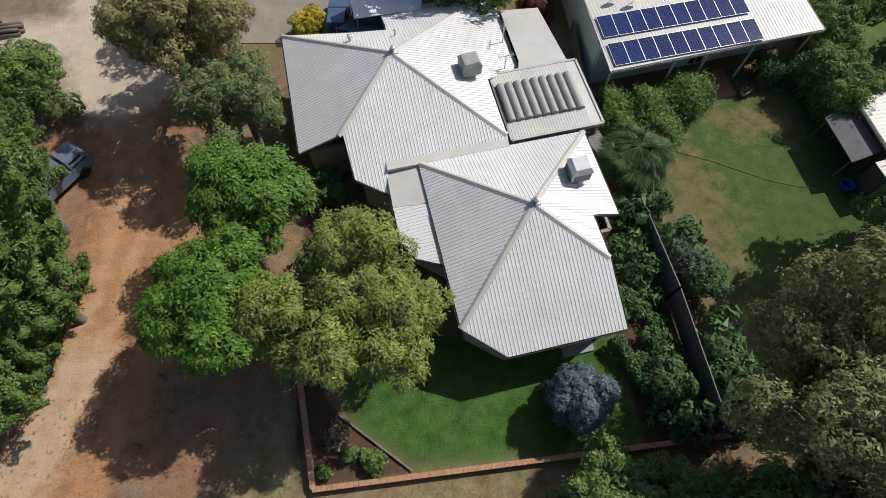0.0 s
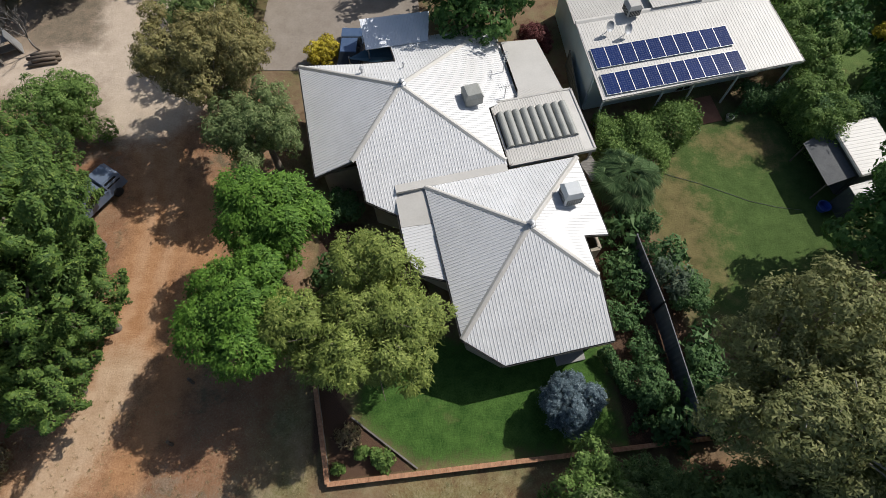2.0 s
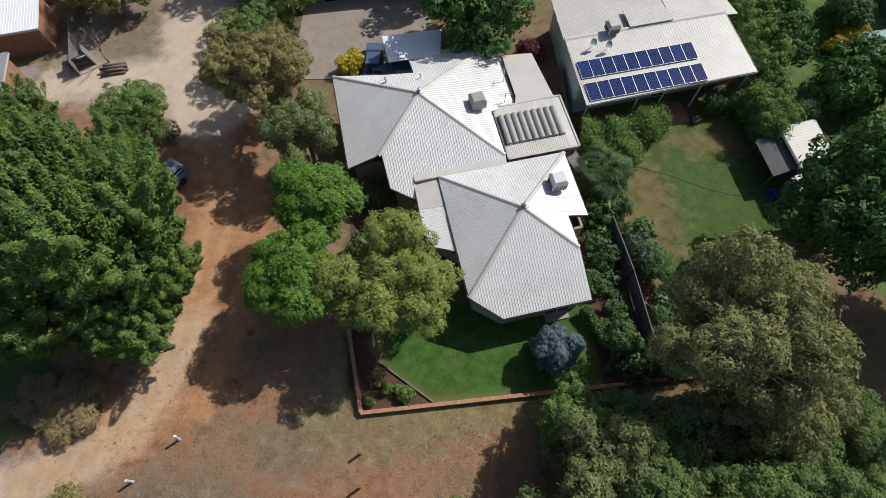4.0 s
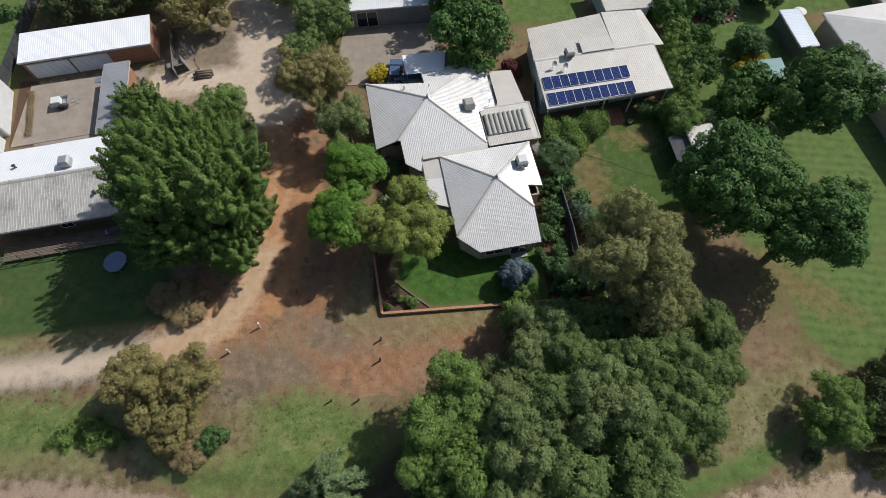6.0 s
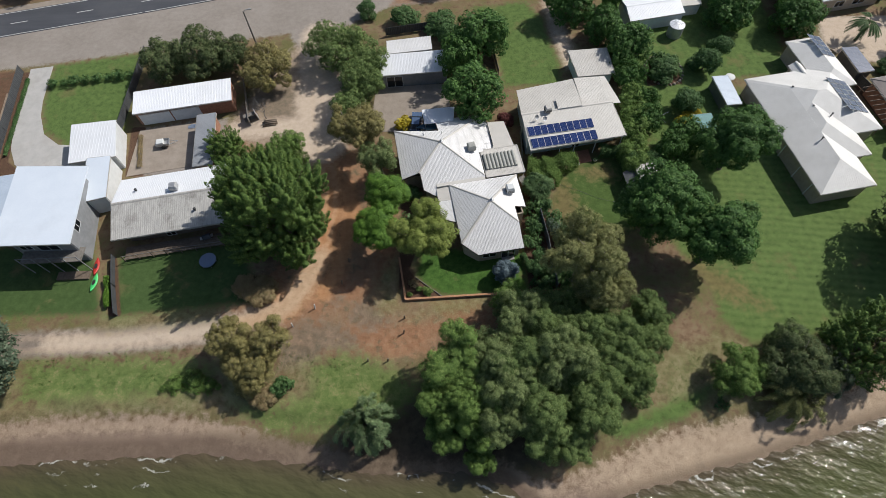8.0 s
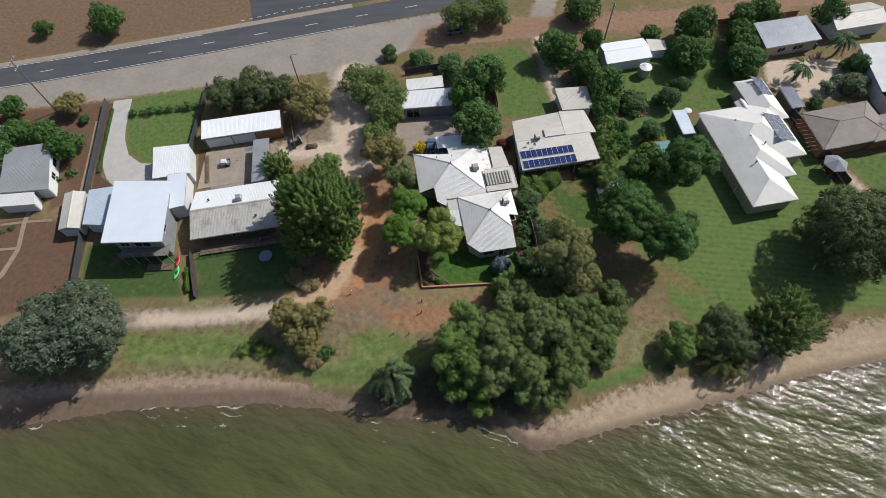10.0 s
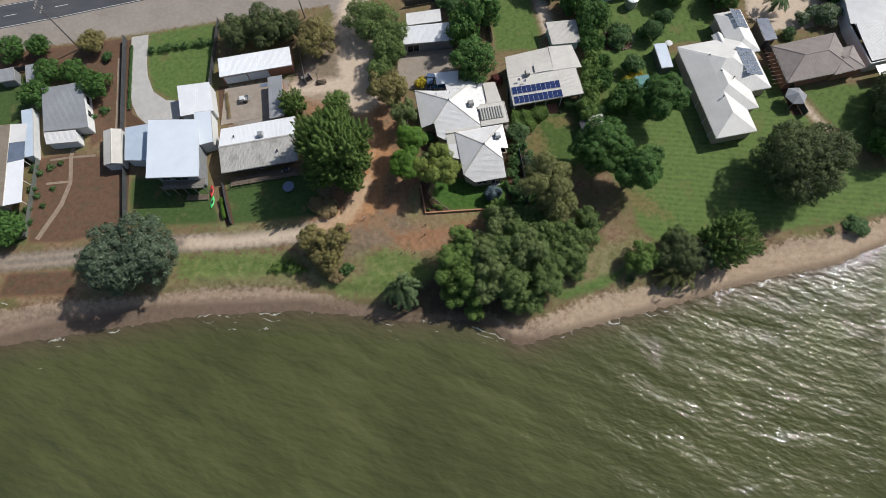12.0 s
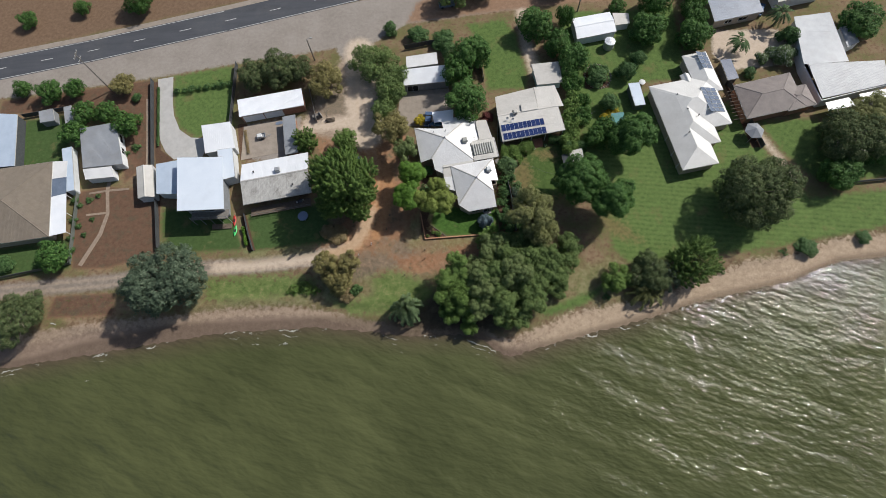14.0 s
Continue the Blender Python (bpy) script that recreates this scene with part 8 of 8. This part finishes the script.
# short leaning timber stumps across the bare ground
for x, y, h, t in ((-6.2, 0.9, 0.9, 0.1), (-6.3, -1.1, 1.0, 0.15), (-10.8, -4.5, 0.8, 0.1), (-8.3, -4.6, 0.8, 0.12), (-18.0, 2.8, 1.1, 0.2), (-20.7, 0.5, 1.0, 0.1), (-23.7, -1.1, 1.0, 0.15), (-13.8, 9.5, 0.9, 0.1), (-14.6, 6.2, 0.9, 0.15)):
    s = Soup()
    s.tube([(0, 0, -0.2), (t * 0.5, t * 0.3, h * 0.5), (t, t * 0.6, h)], [0.1, 0.09, 0.085], 8)
    s.lathe([(0.11, 0), (0.08, 0.05)], 8, (0, 0, -0.1))
    o = new("timber_post", mesh_of("timber_post", *s.out(M["wall_white" if x < -17 else "timber"])))
    o.location = (x, y, gz(x, y))
    tagged(o, "short white painted post beside the dirt track" if x < -17 else "short dark weathered timber post in bare earth", "post", "posts along the track")
s = Soup()
s.tube([(0, 0, -0.2), (0.1, 0.05, 1.5)], [0.07, 0.05], 7)
s.beam((-0.25, 0, 1.2), (0.35, 0, 1.2), 0.05, 0.12)
o = new("marker_post", mesh_of("marker_post", *s.out(M["wall_white"])))
o.location = (-85.9, -11.1, gz(-85.9, -11.1))
tagged(o, "white painted marker post on the beach", "post")


# ---- vehicles and loose things ----
def wheel(parent, x, y, r, w=0.24):
    s = Soup()
    s.lathe([(r * 0.62, -w / 2), (r * 0.96, -w / 2), (r, -w * 0.3), (r, w * 0.3), (r * 0.96, w / 2), (r * 0.62, w / 2)], 18)
    t = part("tyre", s.out(M["rubber"], True), parent)
    t.matrix_basis = pose(x, y, r, 90, 0, 0)
    s = Soup()
    s.lathe([(r * 0.6, -w * 0.4), (r * 0.62, 0), (r * 0.6, w * 0.42), (r * 0.3, w * 0.34), (0.02, w * 0.4)], 12)
    part("rim", s.out(M["steel_dull"]), t)


def section_body(profile, half, z_low, taper=0.0):
    """A body from a side profile [(x, z)], with a narrower top."""
    s = Soup()
    zmax = max(z for _, z in profile)
    left, right = [], []
    for x, z in profile:
        w = half - taper * max(0.0, (z - z_low) / (zmax - z_low)) ** 1.3
        left.append((x, w, z))
        right.append((x, -w, z))
    k = len(profile)
    s.poly(left + right, tuple(range(k)), tuple(reversed(range(k, 2 * k))), *[(i, i + k, (i + 1) % k + k, (i + 1) % k) for i in range(k)])
    return s


def pickup(x, y, turn, paint, label):
    e = tagged(empty("pickup_truck", x, y, gz(x, y), turn), label, "pickup truck")
    s = section_body([(-2.5, 0.5), (2.3, 0.45), (2.45, 0.75), (2.35, 1.0), (1.2, 1.1), (-2.5, 1.1)], 0.9, 0.4, 0.05)
    part("body", s.out(M[paint]), e)
    s = section_body([(1.25, 1.1), (0.55, 1.72), (-0.85, 1.74), (-1.0, 1.1)], 0.84, 1.0, 0.16)
    cab = part("cab", s.out(M[paint]), e)
    s = section_body([(1.17, 1.17), (0.6, 1.66), (0.5, 1.66), (1.05, 1.17)], 0.72, 1.1, 0.08)
    o = part("windscreen", s.out(M["glass_dark"]), cab)
    o.matrix_basis = pose(0.06, 0, 0.03)
    for sg in (-1, 1):
        g = Soup()
        g.prism([(0.85, sg * 0.83, 1.2), (0.45, sg * 0.74, 1.62), (-0.7, sg * 0.735, 1.63), (-0.8, sg * 0.83, 1.2)], [(0.85, sg * 0.86, 1.2), (0.45, sg * 0.77, 1.62), (-0.7, sg * 0.765, 1.63), (-0.8, sg * 0.86, 1.2)])
        part("side_window", g.out(M["glass_dark"]), cab)
        h = Soup()
        h.box(2.3, sg * 0.62 - 0.16, 0.78, 2.46, sg * 0.62 + 0.16, 0.94, 0.03)
        part("headlight", h.out(M["silver"]), e)
    s = Soup()
    for a, b in (((-2.45, 0.82), (-1.05, 0.82)), ((-2.45, -0.82), (-1.05, -0.82)), ((-2.45, -0.82), (-2.45, 0.82)), ((-1.05, -0.82), (-1.05, 0.82))):
        s.beam((*a, 1.3), (*b, 1.3), 0.06, 0.42)
    part("tray_rim", s.out(M[paint]), e)
    s = section_body([(-1.04, 1.5), (-1.08, 1.78), (-2.2, 1.76), (-2.46, 1.5)], 0.82, 1.45, 0.14)
    canopy = part("canopy", s.out(M[paint]), e, "rounded canopy over the tray")
    for sg in (-1, 1):
        g = Soup()
        g.prism([(-1.15, sg * 0.82, 1.2), (-1.2, sg * 0.76, 1.66), (-2.1, sg * 0.76, 1.64), (-2.3, sg * 0.82, 1.2)], [(-1.15, sg * 0.87, 1.2), (-1.2, sg * 0.80, 1.66), (-2.1, sg * 0.80, 1.64), (-2.3, sg * 0.87, 1.2)])
        part("canopy_window", g.out(M["glass_dark"]), canopy)
    s = Soup()
    s.box(2.35, -0.85, 0.42, 2.55, 0.85, 0.68, 0.04)
    part("bumper", s.out(M["silver"]), e)
    s = Soup()
    for yy in (-0.5, 0.5):
        s.beam((-0.75, yy, 1.80), (0.45, yy, 1.80), 0.04, 0.04)
    part("roof_rack", s.out(M["silver"]), e)
    for xx in (1.55, -1.5):
        for yy in (-0.82, 0.82):
            wheel(e, xx, yy, 0.38)
    e.scale = (0.92, 0.92, 0.92)
    return e


def hatchback(x, y, turn, paint, label):
    e = tagged(empty("car", x, y, gz(x, y), turn), label, "car")
    s = section_body([(-2.0, 0.35), (2.0, 0.32), (2.1, 0.6), (1.95, 0.82), (0.95, 0.95), (-2.05, 0.98)], 0.85, 0.3, 0.06)
    part("body", s.out(M[paint]), e)
    s = section_body([(1.0, 0.94), (0.3, 1.42), (-1.2, 1.44), (-1.9, 0.98)], 0.8, 0.9, 0.18)
    cab = part("cabin", s.out(M["glass_dark"]), e)
    s = section_body([(0.25, 1.425), (-1.2, 1.445), (-1.15, 1.49), (0.2, 1.47)], 0.62, 1.4, 0.03)
    part("roof", s.out(M[paint]), e)
    for sg in (-1, 1):
        h = Soup()
        h.box(1.92, sg * 0.6 - 0.15, 0.62, 2.07, sg * 0.6 + 0.15, 0.76, 0.03)
        part("headlight", h.out(M["silver"]), e)
    for xx in (1.3, -1.25):
        for yy in (-0.76, 0.76):
            wheel(e, xx, yy, 0.31, 0.2)
    return e


pickup(-21.5, 22.1, 232, "paint_slate", "slate blue pickup truck parked under trees by the track")
hatchback(-4.2, 33.8, 84, "paint_blue", "light blue hatchback parked beside the yellow shrub")
hatchback(1.9, 68.4, 8, "paint_slate", "dark car parked beside the dirt lane")
hatchback(80.8, 60.2, 60, "paint_blue", "blue car parked beside a house")
trailer = tagged(empty("box_trailer", -44.2, 31.9, 0.05, 10), "small box trailer with a white load in the courtyard", "trailer")
s = Soup()
s.box(-1.0, -0.6, 0.42, 1.0, 0.6, 0.5)
for a, b in (((-1, -0.6), (1, -0.6)), ((-1, 0.6), (1, 0.6)), ((-1, -0.6), (-1, 0.6)), ((1, -0.6), (1, 0.6))):
    s.beam((*a, 0.66), (*b, 0.66), 0.04, 0.36)
part("tray", s.out(M["steel_dull"]), trailer)
s = Soup()
s.box(-0.85, -0.5, 0.5, 0.2, 0.5, 1.05, 0.06)
part("load", s.out(M["wall_white"]), trailer, "white box on the trailer")
s = Soup()
s.beam((1.0, 0.4, 0.45), (2.3, 0, 0.45), 0.06, 0.06)
s.beam((1.0, -0.4, 0.45), (2.3, 0, 0.45), 0.06, 0.06)
part("drawbar", s.out(M["steel_dull"]), trailer)
for yy in (-0.72, 0.72):
    wheel(trailer, 0, yy, 0.3, 0.18)


def kayak(x, y, turn, mat, label):
    e = tagged(empty("kayak", x, y, gz(x, y), turn), label, "kayak")
    s = Soup()
    rings = []
    for i in range(11):
        t = i / 10 * 2 - 1
        w = 0.44 * max(0.02, 1 - abs(t) ** 2.2)
        lift = 0.16 * abs(t) ** 3
        rings.append([(t * 1.5, w * math.cos(a), 0.17 + lift + 0.17 * math.sin(a) * (1 - 0.5 * abs(t) ** 3)) for a in (math.pi * 2 * j / 10 for j in range(10))])
    s.poly([p for r in rings for p in r], *[(i * 10 + j, i * 10 + (j + 1) % 10, (i + 1) * 10 + (j + 1) % 10, (i + 1) * 10 + j) for i in range(10) for j in range(10)], tuple(range(9, -1, -1)), tuple(range(100, 110)))
    part("hull", s.out(M[mat], True), e)
    s = Soup()
    s.lathe([(0.24, 0), (0.27, 0.04), (0.24, 0.06), (0.2, 0.03)], 14, (0, 0, 0.32))
    o = part("cockpit", s.out(M["rubber"]), e)
    o.scale = (1.7, 0.9, 1)
    e.scale = (0.9, 0.95, 0.8)
    return e


kayak(-48.5, 8.0, 86, "plastic_green", "bright green plastic kayak lying on grass")
kayak(-48.9, 10.5, 94, "plastic_red", "red plastic kayak lying beside a fence")
tramp = tagged(empty("trampoline", -33.3, 10.5, 0), "small round trampoline with a grey mat on the lawn", "trampoline")
s = Soup()
s.lathe([(0.0, 0.5), (0.95, 0.5), (0.95, 0.52), (0.0, 0.52)], 24)
part("mat", s.out(M["mat_dark"]), tramp)
s = Soup()
s.lathe([(0.95, 0.47), (1.15, 0.47), (1.15, 0.54), (0.95, 0.54)], 24)
part("pad", s.out(M["paint_slate"]), tramp)
for k in range(6):
    s = Soup()
    a = math.pi * k / 3
    s.tube([(1.1 * math.cos(a), 1.1 * math.sin(a), 0), (1.1 * math.cos(a), 1.1 * math.sin(a), 0.48)], 0.03, 6)
    part("leg", s.out(M["steel_dull"]), tramp)
logs = tagged(empty("log_pile", -27.9, 35.5, gz(-27.9, 35.5), 8), "small pile of sawn logs beside the gravel drive", "log pile")
for k, (yy, zz) in enumerate(((-0.5, 0.14), (-0.2, 0.13), (0.12, 0.15), (0.45, 0.14), (-0.34, 0.38), (0.0, 0.39), (0.3, 0.38))):
    s = Soup()
    e0 = -1.1 + 0.13 * (k * 7 % 5)
    s.tube([(e0, yy, zz), (0.1, yy + 0.03, zz + 0.01), (1.0 + 0.08 * (k * 3 % 4), yy - 0.02, zz)], [0.14, 0.135, 0.125], 9)
    part("log", s.out(M["timber"], True), logs)
rack = tagged(empty("lumber_rack", -31.0, 36.4, gz(-31.0, 36.4), 24), "rusty frame with a leaning grey sheet beside the garage", "rack")
for xx in (-0.9, 0.9):
    for yy in (-0.35, 0.35):
        s = Soup()
        s.tube([(xx, yy, 0), (xx, yy, 1.3)], 0.035, 6)
        part("upright", s.out(M["timber"]), rack)
for zz in (0.45, 1.25):
    s = Soup()
    s.box(-1.0, -0.4, zz, 1.0, 0.4, zz + 0.05, 0.01)
    part("shelf", s.out(M["timber_grey"]), rack)
s = Soup()
s.prism([(1.1, -0.5, 0), (1.2, -0.5, 0), (0.95, -0.5, 1.75), (0.9, -0.5, 1.75)], [(1.1, 0.6, 0), (1.2, 0.6, 0), (0.95, 0.6, 1.75), (0.9, 0.6, 1.75)])
part("sheet", s.out(M["steel_dull"]), rack, "dull metal sheet leaning on the frame")
tarp = tagged(empty("tarpaulin", -40.2, 35.6, gz(-40.2, 35.6) + 0.03, 12), "crumpled dull blue tarpaulin lying before the brick garage", "tarpaulin")
rg = np.random.default_rng(4)
g = [(-0.95 + 0.19 * i + rg.normal(0, 0.03), (-0.45 + 0.15 * j) * (1 - 0.35 * abs(i - 5) / 5) + rg.normal(0, 0.03), 0.03 + abs(rg.normal(0, 0.07))) for i in range(11) for j in range(7)]
s = Soup()
s.poly(g, *[(i * 7 + j, i * 7 + 7 + j, i * 7 + 8 + j, i * 7 + 1 + j) for i in range(10) for j in range(6)])
part("sheet", s.out(M["paint_slate"], True), tarp)
bbq = tagged(empty("barbecue", -34.0, 14.1, gz(-34.0, 14.1), 20), "dark hooded barbecue on a trolley beside the verandah", "barbecue")
s = Soup()
s.box(-0.55, -0.3, 0.55, 0.55, 0.3, 0.85, 0.03)
part("firebox", s.out(M["mat_dark"]), bbq)
s = section_body([(-0.3, 0.86), (0.3, 0.86), (0.27, 1.08), (0.1, 1.2), (-0.12, 1.2), (-0.27, 1.05)], 0.55, 0.85, 0.02)
hood = part("hood", s.out(M["mat_dark"]), bbq)
hood.rotation_euler = (0, 0, radians(90))
for sg in (-1, 1):
    s = Soup()
    s.box(sg * 0.73 - 0.17, -0.25, 0.78, sg * 0.73 + 0.17, 0.25, 0.82, 0.01)
    part("side_shelf", s.out(M["silver"]), bbq)
    for yy in (-0.26, 0.26):
        s = Soup()
        s.tube([(sg * 0.5, yy, 0), (sg * 0.5, yy, 0.56)], 0.03, 6)
        part("leg", s.out(M["steel_dull"]), bbq)
for x, y in ((20.0, 24.3), (22.7, 24.9)):
    pot = tagged(empty("plant_pot", x, y, 0.0), "round pale planter with a small plant beside the steps", "plant pot")
    s = Soup()
    s.lathe([(0.16, 0), (0.24, 0.2), (0.28, 0.38), (0.30, 0.42), (0.25, 0.42), (0.22, 0.34), (0.02, 0.33)], 14)
    part("pot", s.out(M["plastic_beige"], True), pot)
    rg = np.random.default_rng(int(x))
    sp = rg.normal(0, 0.13, (160, 3)) + np.array((0, 0, 0.5))
    tagged(part("plant", leaf_data("plant", sp, sp * 0 + np.array((0, 0, 1.0)), 0.12, rg, L["shrub"]), pot), kind="stuff")
bin_ = tagged(empty("tub", 26.5, 17.2, 0), "blue plastic tub on the grass beside a shed", "tub")
s = Soup()
s.lathe([(0.3, 0), (0.42, 0.4), (0.44, 0.42), (0.38, 0.42), (0.28, 0.06), (0.02, 0.05)], 14)
part("shell", s.out(M["plastic_blue"]), bin_)
table = tagged(empty("garden_table", 47.7, 40.5, gz(47.7, 40.5)), "round white garden table on the lawn", "table")
s = Soup()
s.lathe([(0.02, 0.70), (0.75, 0.70), (0.78, 0.72), (0.75, 0.74), (0.02, 0.745)], 20)
part("tabletop", s.out(M["wall_white"], True), table)
for k in range(4):
    s = Soup()
    a = math.pi * k / 2 + 0.5
    s.tube([(0.55 * math.cos(a), 0.55 * math.sin(a), 0), (0.4 * math.cos(a), 0.4 * math.sin(a), 0.7)], 0.03, 6)
    part("leg", s.out(M["wall_white"]), table)
line = tagged(empty("clothes_line", 33.4, 31.5, 0), "rotary clothes line on the lawn", "clothes line")
s = Soup()
s.tube([(0, 0, 0), (0, 0, 2.0)], 0.04, 7)
part("mast", s.out(M["steel_dull"]), line)
for k in range(4):
    s = Soup()
    a = math.pi * k / 2 + 0.4
    s.tube([(0, 0, 1.9), (1.7 * math.cos(a), 1.7 * math.sin(a), 2.1)], 0.02, 5)
    part("arm", s.out(M["steel_dull"]), line)

s = Soup()
hose = [(15.9, 21.4), (17.4, 20.6), (19.0, 19.9), (20.6, 19.0), (22.0, 18.2), (23.6, 17.6), (25.2, 17.2)]
s.tube([(x, y, 0.025) for x, y in hose], 0.015, 6)
tagged(new("garden_hose", mesh_of("garden_hose", *s.out(M["fence_green"]))), "dark green garden hose lying across a lawn", "hose")
for x, y, r, h in ((-86.6, 17.8, 0.8, 0.9), (-85.2, 16.4, 0.6, 0.7), (-83.4, 17.6, 0.7, 0.6), (-86.2, 12.6, 0.8, 0.8), (-84.6, 11.2, 0.6, 0.7), (-83.2, 9.0, 0.5, 0.6), (-85.8, 8.4, 0.7, 0.8), (-84.8, 5.6, 0.6, 0.7), (-81.4, 18.6, 0.5, 0.6), (-82.0, 12.8, 0.5, 0.5), (-77.0, 29.5, 0.8, 0.8), (-74.6, 31.0, 0.9, 0.9)):
    tree("shrub", x, y, r, h, "small dull green plant in a bare soil bed", "plant", "plant", key="soil")
for x, y, r, h in ((31.5, -11.6, 0.8, 0.6), (56.5, -7.2, 0.8, 0.6), (70.4, -3.8, 0.9, 0.6)):
    tree("shrub", x, y, r, h, "low dark bush at the edge of the bank", "bush", "bush", key="bank")

# dry tufts on bare ground and the bank, too many to count
rng = np.random.default_rng(21)
def tufts(name, n, x0, x1, y0, y1, size, mat, label, keep):
    x, y = rng.uniform(x0, x1, n), rng.uniform(y0, y1, n)
    ok = keep(x, y)
    x, y = x[ok], y[ok]
    per = 9
    cxy = np.repeat(np.stack([x, y], 1), per, 0) + rng.normal(0, size * 0.45, (len(x) * per, 2))
    pts = np.column_stack([cxy, ground_z(cxy[:, 0], cxy[:, 1]) + size * 0.25])
    up = np.column_stack([rng.normal(0, 0.9, len(pts)), rng.normal(0, 0.9, len(pts)), np.full(len(pts), 0.5)])
    ob = new(name, leaf_data(name, pts, up, size, rng, mat, 0.22, -1.2))
    tagged(ob, label, "grass", kind="stuff")


def bare(x, y):
    return (np.max([line_gap(l, h + 0.3, x, y) for l, h in TRACKS], 0) < 0) & (shore_gap(x, y) > 6)


tufts("dry_tufts", 2200, -27, 16, -5, 9, 0.11, L["dry"], "tufts of dry grass on bare red ground", lambda x, y: bare(x, y) & (np.max([inside_gap(p, x, y) for p in LAWNS], 0) < 0) & (inside_gap([(-7, 3.4), (17, 3.4), (17, 20), (-7, 20)], x, y) < 0))
tufts("bank_grass", 6000, -100, 60, -18, 0, 0.17, L["grass"], "rough green grass along the lake bank", lambda x, y: bare(x, y) & (shore_gap(x, y) < 13))
